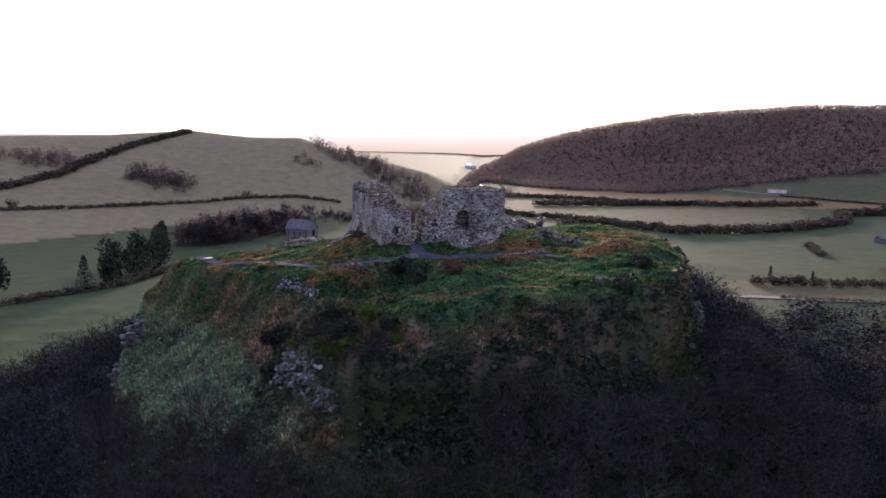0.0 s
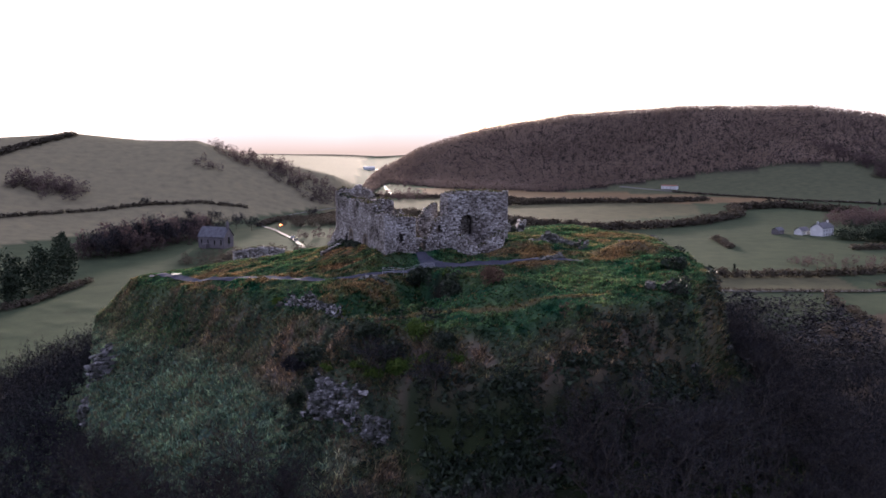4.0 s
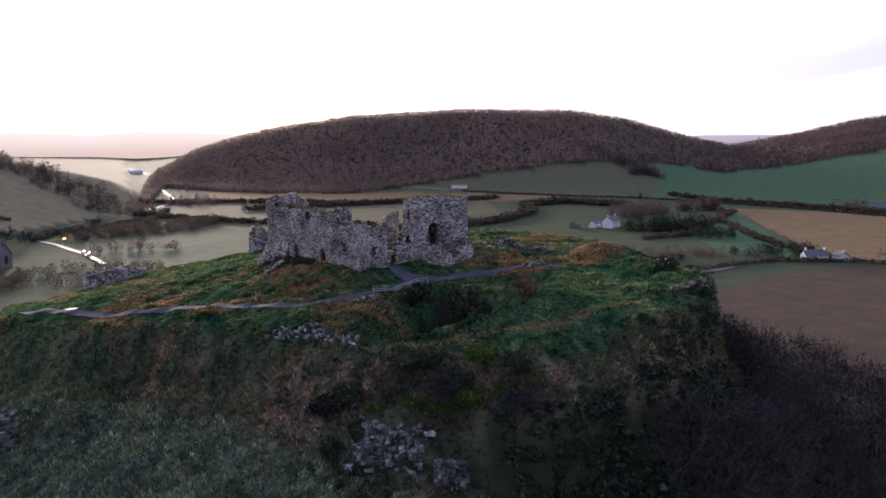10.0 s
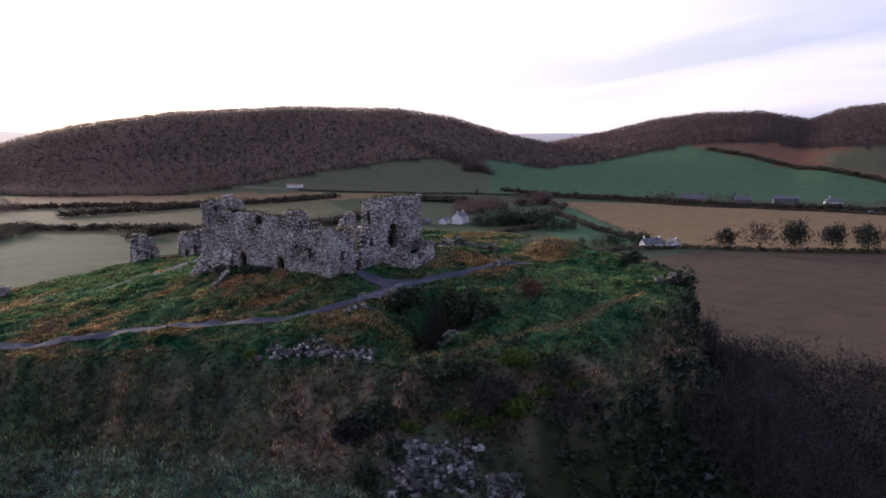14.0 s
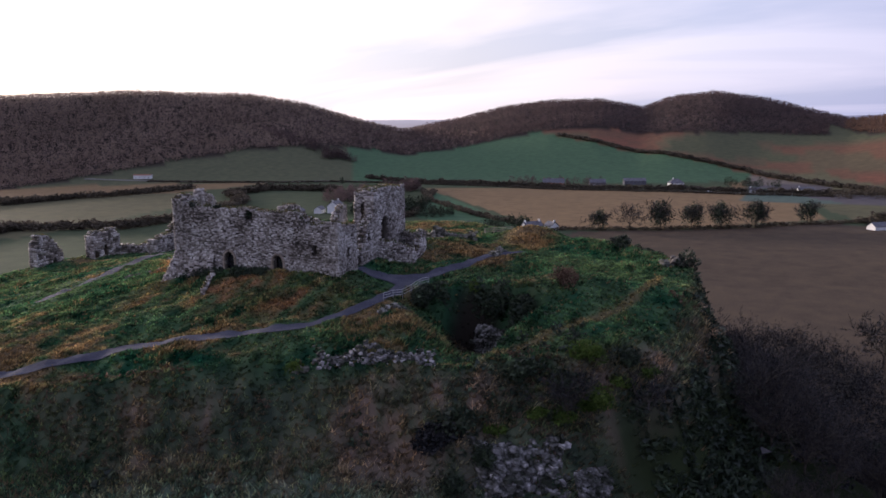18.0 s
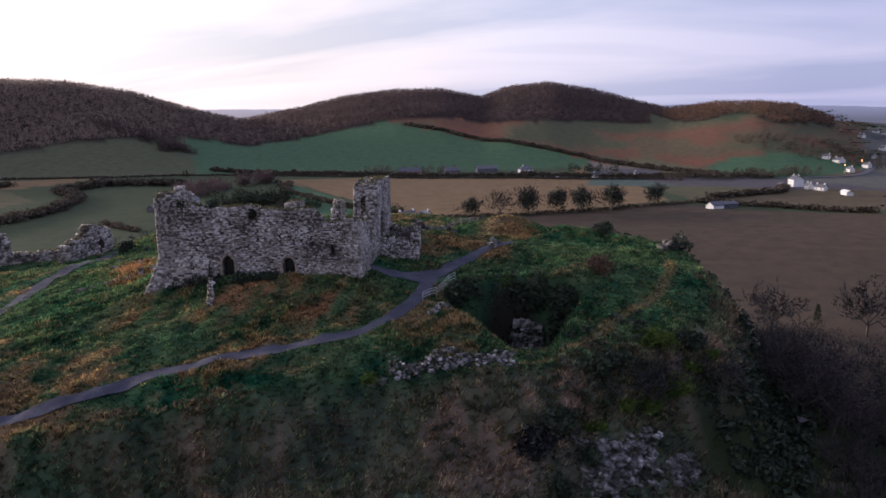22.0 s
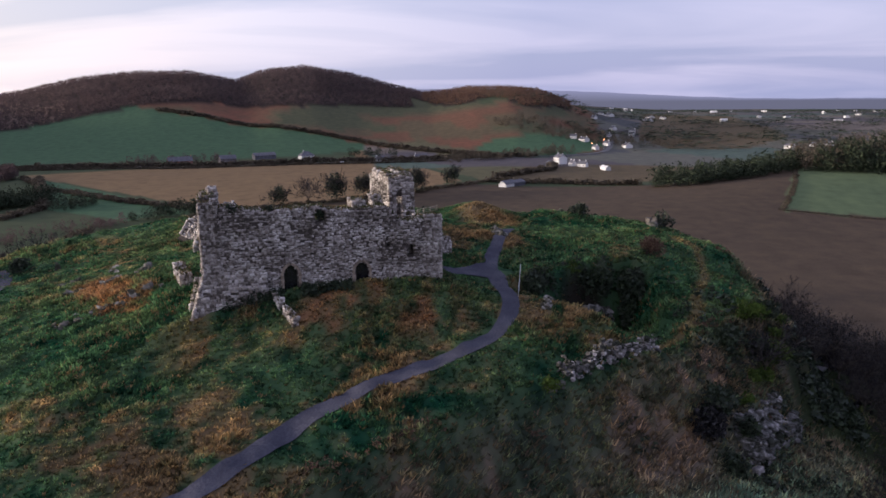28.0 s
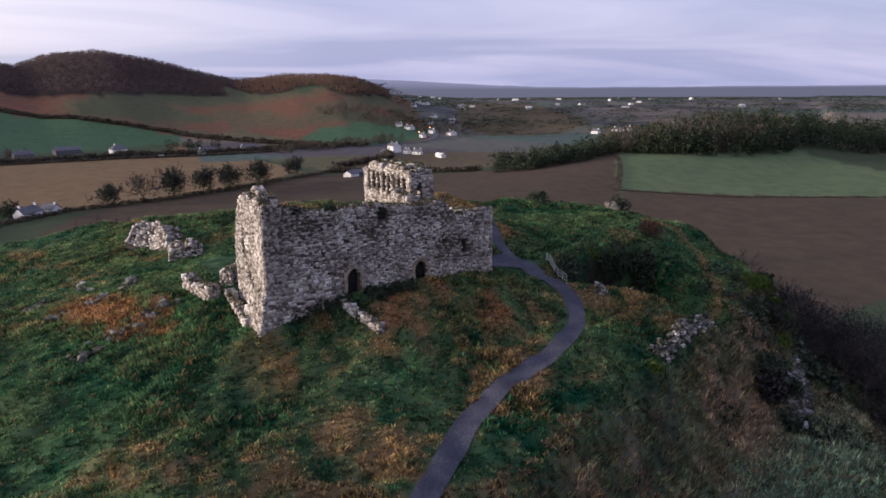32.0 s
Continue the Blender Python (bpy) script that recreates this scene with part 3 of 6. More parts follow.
def ribbon(name, pts, width, lift, mat, label, category, step=1.0, kind="structure", sag=0.0):
    """A strip that lies on the ground along a smooth line."""
    p = np.array(pts, float)
    seg = np.hypot(*np.diff(p, axis=0).T)
    s = np.concatenate([[0], np.cumsum(seg)])
    q = np.arange(0, s[-1], step)
    # Catmull-Rom through the points
    out = []
    for v in q:
        i = min(np.searchsorted(s, v, "right") - 1, len(p) - 2)
        t = (v - s[i]) / seg[i]
        a, b, c, d = p[max(i - 1, 0)], p[i], p[i + 1], p[min(i + 2, len(p) - 1)]
        out.append(0.5 * (2 * b + (c - a) * t + (2 * a - 5 * b + 4 * c - d) * t * t + (3 * b - a - 3 * c + d) * t ** 3))
    out = np.array(out)
    tan = np.gradient(out, axis=0)
    tan /= np.linalg.norm(tan, axis=1, keepdims=True)
    nor = np.stack([-tan[:, 1], tan[:, 0]], 1)
    k = 9 if isinstance(width, list) else 5
    w = np.linspace(-0.5, 0.5, k)
    if isinstance(width, list):
        width = np.interp(q, s, width)
    wob = 1 + 0.16 * fbm(out[:, 0], out[:, 1], 4 * max(1, float(np.mean(width))), 2, 7)
    xy = out[:, None, :] + nor[:, None, :] * (w[None, :, None] * (width * wob)[:, None, None])
    z = height(xy[..., 0].ravel(), xy[..., 1].ravel()).reshape(xy.shape[:2]) + lift
    mid = z[:, k // 2:k // 2 + 1]
    z = np.maximum(z, mid * 0.35 + z * 0.65) if lift < 1 else z
    v = np.concatenate([xy, z[..., None]], 2).reshape(-1, 3)
    i, j = np.meshgrid(np.arange(len(out) - 1), np.arange(k - 1), indexing="ij")
    f = np.stack([i * k + j, i * k + j + 1, (i + 1) * k + j + 1, (i + 1) * k + j], -1).reshape(-1, 4)
    ob = mesh_object(name, v, f, mat, smooth=True)
    return tagged(ob, label, category, kind=kind)

PATH_LINE = [(-62, 172), (-56, 163), (-48, 152), (-38, 145), (-33, 140.3), (-28.6, 134.2), (-23, 129.3), (-18, 127.5), (-13.5, 127.2), (-9, 128.0), (-3.5, 129.0), (3, 128.9), (10, 127.9), (16, 127.0), (21, 125.6)]
ribbon("path", PATH_LINE, 1.9, 0.08, M_PATH, "wet dark gravel footpath winding up to the ruin", "path", 0.6)
ribbon("gate_path", [(-2.8, 128.3), (-3.2, 129.6), (-3.8, 131.5), (-4.4, 133.4), (-4.9, 135.4), (-5.3, 137.6)], [9.5, 7.6, 5.0, 3.2, 2.4, 1.8], 0.11, M_PATH, "wet gravel spur leading to the ruin's doorway", "path", 0.5)

# ---------------------------------------------------------------- the castle
def stone_shape(seed):
    """One rough block, about a unit across."""
    rng = random.Random(seed)
    bm = bmesh.new()
    bmesh.ops.create_cube(bm, size=1)
    bmesh.ops.bevel(bm, geom=bm.edges[:], offset=0.12, segments=1, affect="EDGES")
    for v in bm.verts:
        v.co += Vector([(rng.random() - 0.5) * 0.16 for _ in range(3)])
    me = bpy.data.meshes.new("stone")
    bm.to_mesh(me)
    bm.free()
    me.materials.append(M_STONE_OB)
    return me


STONES = [stone_shape(k) for k in range(8)]


def masonry(name, parent, a, b, thick, base, top, openings=(), seed=1, course=0.28, picked=0, batter=0.0, label="", ragged=0.5, faces="+-", turf=True):
    """A rubble wall from a to b (castle metres), its thickness to the left of that way. top: heights at even steps along it.
    openings: (middle, half width, sill, head, arched). Stones stand proud of a core; picked: how many are objects of their own."""
    rng = np.random.default_rng(seed)
    a, b = np.array(a, float), np.array(b, float)
    length = np.hypot(*(b - a))
    e = (b - a) / length
    nrm = np.array((-e[1], e[0]))

    def world(l, t, z):
        s, r = a[0] + e[0] * l + nrm[0] * t, a[1] + e[1] * l + nrm[1] * t
        x, y = castle_xy(s, r)
        return np.stack([x, y, z], -1)

    tops = np.array(top, float)

    def top_at(l):
        return np.interp(l / length * (len(tops) - 1), np.arange(len(tops)), tops) + ragged * (1.4 * vnoise(l + seed * 31.7, l * 0, 1.7, 3) + 0.8 * vnoise(l, l * 0 + seed, 0.5, 4))

    table = top_at(np.arange(0, length + 0.2, 0.1)).tolist()

    def top_of(l):
        return table[min(max(int(l * 10 + 0.5), 0), len(table) - 1)]

    def drop(q, hw):
        """How far a pointed arch lies under its point, at q half widths from the middle."""
        return hw * (1.414 - math.sqrt(max(0.0, 2.25 - (q + 0.5) ** 2)))

    def hole(l, z, grow=0.0):
        for mid, hw, sill, head, arch in openings:
            q = abs(l - mid) / (hw + grow)
            if q < 1 and sill - grow < z < head + grow - arch * drop(q, hw):
                return True
        return False

    rand = random.Random(seed * 7 + 1).random

    # the core, in narrow columns
    cols = np.arange(0, length, 0.25)
    cc, cs = [], []
    for l in cols:
        w = min(0.25, length - l)
        m = l + w / 2
        t = top_of(m) - 0.12
        lo, spans = base - 1.5, []
        cuts = [(sill, float(head - arch * drop(abs(m - mid) / hw, hw))) for mid, hw, sill, head, arch in openings if hw > 0.14 and abs(m - mid) < hw]
        for s0, s1 in sorted(cuts):
            spans.append((lo, s0))
            lo = s1
        spans.append((lo, t))
        for z0, z1 in spans:
            while z1 > z0:
                nxt = min(z1, math.floor(z0 + 1.0 + 1e-6))
                nxt = z1 if z1 - nxt < 0.02 else nxt
                cc.append((m, (z0 + nxt) / 2)), cs.append((w, nxt - z0))
                z0 = nxt
    cc, cs = np.array(cc), np.array(cs)
    v = np.empty((len(cc), 8, 3))
    ins = 0.10
    for k in range(8):
        l = cc[:, 0] + BOX_V[k, 0] * cs[:, 0]
        t = np.full(len(cc), ins if BOX_V[k, 1] < 0 else thick - ins)
        z = cc[:, 1] + BOX_V[k, 2] * cs[:, 1]
        if batter:
            t = t - (batter * np.maximum(0, 2.6 - z) if BOX_V[k, 1] < 0 else 0)
        v[:, k] = world(l, t, z)
    f = BOX_F[None] + (np.arange(len(cc)) * 8)[:, None, None]
    # neighbouring columns share their corners
    corners, which = np.unique(np.round(v.reshape(-1, 3), 3), axis=0, return_inverse=True)
    wall = mesh_object(name, corners, which.reshape(-1)[f.reshape(-1, 4)], M_MORTAR, parent)
    if label:
        tagged(wall, label)

    # the stones of both faces and of the top
    items = []
    for side in faces:
        z = base - 0.6
        row = 0
        hi = tops.max() + 1.2
        while z < hi:
            h = course * (0.7 + 0.7 * rand())
            l = -0.15 - 0.3 * rand()
            while l < length:
                w = course * (0.75 + 1.7 * rand() ** 1.4)
                lo_l, hi_l = max(l, 0.0), min(l + w, length)
                m, zc = (lo_l + hi_l) / 2, z + h / 2 + 0.13 * (rand() - 0.5) + 0.10 * math.sin(l * 0.55 + z * 0.3 + seed)
                if 0 <= m <= length + 0.1 and zc < top_of(m) and not hole(m, zc, 0.08) and rand() > 0.07:
                    proud = 0.02 + 0.07 * rand()
                    dep = 0.34
                    t = dep / 2 - proud if side == "+" else thick - dep / 2 + proud
                    if batter and side == "+":
                        t -= batter * max(0, 2.6 - zc)
                    items.append((m, t, zc, max(hi_l - lo_l, 0.1) * 0.95, dep, h * (0.62 + 0.42 * rand())))
                l += w
            z += h
            row += 1
    for end in (0.0, length):
        z = base - 0.6
        t_end = top_of(end)
        while z < t_end:
            h = course * (0.7 + 0.7 * rand())
            t = 0.0
            while t < thick:
                w = course * (0.8 + 1.2 * rand())
                items.append((end + (0.08 if end == 0 else -0.08), min(t + w / 2, thick - 0.1) - (batter * max(0, 2.6 - z)), z + h / 2, 0.36, w * 0.95, h * 0.95))
                t += w
            z += h
    l = 0.0
    while l < length:
        w = course * (0.8 + 1.2 * rand())
        t = 0.1
        while t < thick:
            d = course * (0.8 + 1.2 * rand())
            if rand() > 0.25:
                items.append((min(l + w / 2, length), min(t + d / 2, thick), top_of(l + w / 2) - 0.10 + 0.12 * rand(), w, d, 0.3))
            t += d
        l += w
    items = np.array(items)
    ang = math.atan2(HALL_N[1], HALL_N[0]) + math.atan2(e[1], e[0])
    ex = np.array((math.cos(ang), math.sin(ang), 0))
    ey = np.array((-math.sin(ang), math.cos(ang), 0))
    pos = world(items[:, 0], items[:, 1], items[:, 2])
    order = np.arange(len(items))
    if picked:
        big = items[:, 3] * items[:, 5] * (items[:, 1] < thick / 2)
        chosen = set(np.argsort(-big)[:picked].tolist())
    else:
        chosen = set()
    for k in chosen:
        ob = new("stone", STONES[int(rng.integers(8))])
        ob.parent = wall
        tilt = (rng.random() - 0.5) * 6
        ob.matrix_basis = Matrix.Translation(pos[k]) @ Matrix.Rotation(ang, 4, "Z") @ Matrix.Rotation(radians(tilt), 4, "Y") @ Matrix.Diagonal((items[k, 3], items[k, 4], items[k, 5], 1))
    rest = np.array([k for k in order if k not in chosen])
    it, ps = items[rest], pos[rest]
    loc = BOX_V[None] * it[:, None, 3:6] * (1 + 0.42 * (rng.random((len(it), 8, 3)) - 0.5))
    tilt = (rng.random((len(it), 1)) - 0.5) * 0.20
    loc = np.stack([loc[..., 0] - loc[..., 2] * tilt, loc[..., 1], loc[..., 2] + loc[..., 0] * tilt], -1)
    v = ps[:, None, :] + loc[..., 0:1] * ex + loc[..., 1:2] * ey + loc[..., 2:3] * np.array((0, 0, 1.0))
    f = BOX_F[None] + (np.arange(len(it)) * 8)[:, None, None]
    st = mesh_object("rubble_facing", v.reshape(-1, 3), f.reshape(-1, 4), M_STONE, wall)
    tagged(st, kind="stuff")
    if turf:
        n = int(length * thick * 30)
        l, t = rng.random(n) * length, rng.random(n) * thick
        p = world(l, t, np.array([top_of(q) for q in l]) + 0.08)
        ang2 = rng.random(n) * 6.28
        sd = np.stack([np.cos(ang2), np.sin(ang2), 0 * ang2], 1) * 0.07
        tip = p + rng.normal(size=(n, 3)) * 0.10 + np.array((0, 0, 0.25))
        tri = np.stack([p - sd, p + sd, tip], 1)
        mixc = rng.random((n, 1)) < 0.5
        col = np.where(mixc, np.array((0.11, 0.085, 0.05)), np.array((0.05, 0.07, 0.035)))
        tagged(tri_mesh("wall_turf", tri, M_GRASS, wall, cover=np.repeat(col, 3, 0)), kind="stuff")
    return wall


def corner_batter(hall):
    """The sloping skirt of masonry under the hall's outer corner."""
    rng = np.random.default_rng(13)
    z1, z0, r0, out_s, out_r = 2.8, -4.6, 19.6, 0.40, 0.34

    def at(s, r, z):
        x, y = castle_xy(s, r)
        return (float(x), float(y), float(z))
    q = [at(1.0, r0, z1), at(0.05, r0, z1), at(0.05, 26.1, z1), at(1.0, 26.1, z1)]
    d = z1 - z0
    q += [at(1.0, r0, z0), at(0.05 - out_s * d, r0, z0), at(0.05 - out_s * d, 26.1 + out_r * d, z0), at(4.0, 26.1 + out_r * d, z0), at(4.0, 26.1, z1)]
    wall = mesh_object("corner_batter", np.array(q), [[0, 1, 2, 3], [1, 5, 6, 2], [2, 6, 7, 8], [0, 4, 5, 1]], M_MORTAR, hall)
    tagged(wall, "sloping stone skirt under the hall's corner")
    vs, fs = [], []
    z = z0
    while z < z1:
        h = 0.26 * (0.7 + 0.7 * rng.random())
        dz = z1 - z - h / 2
        for face, length in ((0, 26.1 + out_r * dz - r0), (1, 4.0 + out_s * dz)):
            u = 0.0
            while u < length:
                w = 0.26 * (0.8 + 2.2 * rng.random() ** 1.6)
                if rng.random() > 0.04:
                    size = np.array((w * 0.96, 0.34, h * 0.95))
                    v = BOX_V * size * (1 + 0.5 * (rng.random((8, 3)) - 0.5))
                    m = min(u + w / 2, length)
                    o = 0.04 + 0.10 * rng.random()
                    if face == 0:
                        s, r = 0.05 - out_s * (dz - v[:, 2]) + v[:, 1] + 0.1 - o, r0 + m + v[:, 0]
                    else:
                        s, r = 4.0 - m + v[:, 0], 26.1 + out_r * (dz - v[:, 2]) - v[:, 1] - 0.1 + o
                    x, y = castle_xy(s, r)
                    fs.append(BOX_F + 8 * len(vs))
                    vs.append(np.stack([x, y, z + h / 2 + v[:, 2]], 1))
                u += w
        z += h
    st = mesh_object("rubble_facing", np.concatenate(vs), np.concatenate(fs), M_STONE, wall)
    tagged(st, kind="stuff")


def door_surround(hall, r, z0, z1, hw):
    """Dressed jambs and a pointed arch round a door, block by block."""
    rng = random.Random(int(r * 10))
    spring = z1 - hw * 1.414
    ang = math.atan2(HALL_U[1], HALL_U[0])

    def block(dr, z, w, h, lean):
        x, y = castle_xy(-0.02, r + dr)
        bm = box_bm(w, 0.5, h, (0, 0, -h / 2), 0.025)
        m = Matrix.Translation((x, y, z)) @ Matrix.Rotation(ang, 4, "Z") @ Matrix.Rotation(lean, 4, "Y")
        bmesh.ops.transform(bm, matrix=m, verts=bm.verts)
        part("dressed_stone", bm, M_DRESSED, hall)
    for side in (-1, 1):
        z = z0
        while z < spring:
            h = 0.28 + 0.16 * rng.random()
            block(side * (hw + 0.14), z + h / 2, 0.26 + 0.12 * rng.random(), h - 0.02, 0)
            z += h
        rad = 1.5 * hw + 0.14
        for k in range(4):
            a = 1.20 * (k + 0.5) / 4
            block(side * (rad * math.cos(a) - 0.5 * hw), spring + rad * math.sin(a), 0.27, 0.40, -side * a)


def build_castle():
    x, y = castle_xy(3, 10)
    hall = tagged(new("great_hall"), "roofless grey rubble great hall ruin on a grassy mound", "castle ruin")
    # walls are given in castle metres; a from, b to, thickness to the left
    masonry("front_wall", hall, (0, 26.2), (0, 0), 2.0, -1.2, [10.4, 10.2, 10.0, 9.8, 9.6, 9.5, 9.5, 9.4, 9.4, 9.3, 9.3, 9.2, 9.1, 9.0, 9.0, 9.0, 8.9, 7.6, 7.5, 7.4, 7.4, 7.5],
            [(5.0 + 19.5 * ((k * 0.618) % 1), 0.11, 3.9 + 4.6 * ((k * 0.377) % 1), 4.15 + 4.6 * ((k * 0.377) % 1), 0) for k in range(16)] +
            [(9.1, 0.75, -0.2, 3.3, 1), (16.9, 0.75, 0.2, 3.1, 1), (22.6, 0.40, 3.3, 4.7, 0), (12.6, 0.5, 7.9, 9.2, 0), (20.0, 0.2, 4.6, 5.0, 0), (6.0, 0.18, 5.0, 5.4, 0)],
            seed=3, picked=300, ragged=0.30, course=0.22)
    masonry("west_end_wall", hall, (9.4, 26.2), (0, 26.2), 1.8, -1.4, [6.0, 9.8, 10.8, 10.8, 10.8, 10.7],
            [(3.0, 0.35, 4.4, 7.2, 0), (4.6, 0.30, 1.2, 3.2, 0), (6.4, 0.15, 7.4, 7.8, 0)], seed=5, picked=120, course=0.25)
    masonry("gate_front_wall", hall, (0, 0), (6.0, 0), 1.8, -0.6, [7.5, 7.4, 7.3, 7.4, 7.2, 6.6], [(3.2, 0.28, 2.7, 4.1, 0)], seed=7, picked=80)
    masonry("cross_wall", hall, (1.6, 8.4), (5.4, 8.4), 1.4, 0.0, [9.8, 10.0, 9.8, 9.0], seed=9)
    masonry("inner_wall", hall, (5.2, 7.5), (5.4, 2.0), 1.2, 0.0, [8.0, 6.5, 5.0, 4.0], seed=11)
    corner_batter(hall)
    masonry("turret_stub", hall, (3.4, 24.3), (5.0, 24.3), 0.9, 9.6, [11.0, 11.7, 11.4], seed=12, ragged=0.3, turf=False)

    for r, z0, z1, hw in ((17.1, -0.3, 3.4, 0.8), (9.3, 0.1, 3.2, 0.8)):
        x, y = castle_xy(0.75, r)
        ang = math.degrees(math.atan2(HALL_U[1], HALL_U[0]))
        bm = box_bm(hw * 2, 0.12, z1 - z0, (0, 0, 0))
        bmesh.ops.transform(bm, matrix=pose(x, y, z0, 0, 0, ang), verts=bm.verts)
        # solid near-black leaf: the iron gate, with the interior's shade in its colour
        part("door", bm, M_DARK, hall, "dark iron gate leaf deep in the arch, interior shade in its colour")
        door_surround(hall, r, z0, z1, hw)

    gate = tagged(new("gatehouse_wall"), "low broken grey stone wall with a dark square doorway", "castle ruin")
    masonry("doorway_wall", gate, (6.0, 0.3), (9.0, 0.3), 1.4, -0.4, [2.9, 2.8, 2.9, 3.3], [(1.5, 0.65, -0.6, 2.2, 0)], seed=15)
    masonry("window_wall", gate, (9.0, 0.2), (12.8, 0.2), 1.6, -0.4, [3.4, 6.0, 6.6, 6.9], [(1.9, 0.5, 4.0, 5.3, 1)], seed=17)
    masonry("rear_wall", gate, (8.8, 4.6), (12.8, 4.6), 1.3, -0.2, [6.2, 7.4, 8.4, 8.8], seed=19)

    keep = tagged(new("keep_wall"), "tall thick grey stone keep wall with a broken doorway", "castle ruin")
    masonry("keep_front", keep, (12.8, 0), (25.8, 0), 1.5, -0.6, [10.4, 11.2, 11.0, 10.9, 11.0, 10.8, 11.1, 10.9],
            [(4.0, 1.15, 3.0, 6.9, 0.6), (2.6, 0.2, 9.0, 9.4, 0), (6.0, 0.2, 9.0, 9.4, 0), (10.0, 0.2, 9.1, 9.5, 0), (5.9, 0.15, 5.8, 6.1, 0)], seed=21, picked=120)
    masonry("keep_back", keep, (12.8, 2.4), (25.8, 2.4), 0.9, -0.2, [9.0, 10.9, 11.1, 10.9, 10.8, 10.9, 10.8, 10.2],
            [(1.5 + 1.45 * k, 0.45, 7.6 - 0.2 * (k % 2), 10.1, 1) for k in range(8)] + [(3.3, 0.6, 2.0, 4.4, 1)], seed=23, picked=60)
    masonry("keep_end", keep, (12.9, 3.3), (12.9, 0.2), 0.8, -0.4, [10.6, 10.9, 11.0], [(1.6, 0.55, 6.2, 9.4, 1)], seed=25)
    masonry("keep_far_end", keep, (25.0, 3.3), (25.0, 0.2), 0.8, -0.4, [9.6, 10.6, 10.9], seed=27)
    top = masonry("keep_top", keep, (13.3, 1.3), (25.4, 1.3), 1.3, 9.9, [10.5, 10.6, 10.5, 10.6], seed=28, faces="")

    fore = tagged(new("forebuilding"), "low tumbled grey rubble enclosure below the keep", "castle ruin")
    masonry("near_wall", fore, (13.6, -0.1), (14.6, -5.4), 1.3, -0.8, [3.6, 3.0, 2.4, 1.9], seed=31)
    masonry("outer_wall", fore, (14.6, -5.6), (21.5, -5.2), 1.3, -0.8, [1.9, 1.6, 2.2, 3.0, 3.6], seed=33)
    masonry("far_wall", fore, (21.8, -5.0), (25.0, -0.4), 1.3, -0.8, [3.6, 3.4, 2.9, 3.0], seed=35)


build_castle()

# ---------------------------------------------------------------- plants
def tubes(segs, sides=3):
    """Tapered tubes from rows of start, end, radius at start, radius at end."""
    a, b, r0, r1 = segs[:, 0:3], segs[:, 3:6], segs[:, 6], segs[:, 7]
    d = b - a
    d = d / np.maximum(np.linalg.norm(d, axis=1, keepdims=True), 1e-6)
    up = np.where(np.abs(d[:, 2:3]) > 0.9, np.array([[1.0, 0, 0]]), np.array([[0, 0, 1.0]]))
    u = np.cross(d, up)
    u /= np.linalg.norm(u, axis=1, keepdims=True)
    w = np.cross(d, u)
    v, n = [], len(segs)
    for k in range(sides):
        c, s = math.cos(2 * math.pi * k / sides), math.sin(2 * math.pi * k / sides)
        v.append(a + (u * c + w * s) * r0[:, None])
    for k in range(sides):
        c, s = math.cos(2 * math.pi * k / sides), math.sin(2 * math.pi * k / sides)
        v.append(b + (u * c + w * s) * r1[:, None])
    v = np.stack(v, 1).reshape(-1, 3)
    base = np.arange(n)[:, None] * (2 * sides)
    f = np.concatenate([np.concatenate([base + k, base + (k + 1) % sides, base + sides + (k + 1) % sides, base + sides + k], 1) for k in range(sides)])
    return v, f


def grow(seed, height, spread=0.36, fork=(6, 5, 5), twigs=9, lean=0.0, lift=0.35):
    """Limbs (rows for tubes) and twig triangles of a leafless tree."""
    rng = np.random.default_rng(seed)
    segs, tw = [], []

    def limb(p, d, length, rad, depth):
        q = p
        for k in range(2):
            d2 = d + (rng.random(3) - 0.5) * 0.5
            d2[2] += 0.08
            d2 /= np.linalg.norm(d2)
            e = q + d2 * length * 0.5
            segs.append((*q, *e, rad * (1 - 0.3 * k), rad * (0.7 - 0.3 * k)))
            if depth < len(fork):
                for _ in range((fork[depth] + k) // 2):
                    side = rng.normal(size=3)
                    side -= side.dot(d2) * d2
                    side /= np.linalg.norm(side)
                    nd = d2 * (0.55 + 0.3 * rng.random()) + side * (0.75 + 0.3 * rng.random())
                    nd[2] += lift
                    nd /= np.linalg.norm(nd)
                    t = 0.3 + 0.7 * rng.random()
                    limb(q + (e - q) * t, nd, length * (0.55 + 0.2 * rng.random()), rad * 0.45, depth + 1)
            else:
                for _ in range(twigs // 2):
                    nd = d2 * 0.8 + rng.normal(size=3) * 0.5
                    nd[2] += lift * 0.6
                    nd /= np.linalg.norm(nd)
                    t = rng.random()
                    o = q + (e - q) * t
                    ln = height * (0.05 + 0.06 * rng.random())
                    wv = np.cross(nd, rng.normal(size=3))
                    wv *= 0.0022 * height / max(np.linalg.norm(wv), 1e-6)
                    tw.append((o - wv, o + wv, o + nd * ln))
            q, d = e, d2

    h0 = height * (0.22 + 0.1 * rng.random())
    t0 = np.array((lean * h0, 0, h0))
    segs.append((0, 0, -0.4, *t0, height * 0.024, height * 0.017))
    n = fork[0]
    for k in range(n):
        a = 2 * math.pi * (k + rng.random() * 0.6) / n
        up = 0.55 + 0.9 * rng.random()
        d = np.array((math.cos(a) * spread * 2.2, math.sin(a) * spread * 2.2, up))
        d /= np.linalg.norm(d)
        limb(t0 * (0.75 + 0.25 * rng.random()), d, height * (0.34 + 0.14 * rng.random()), height * 0.011, 1)
    return np.array(segs), np.array(tw)


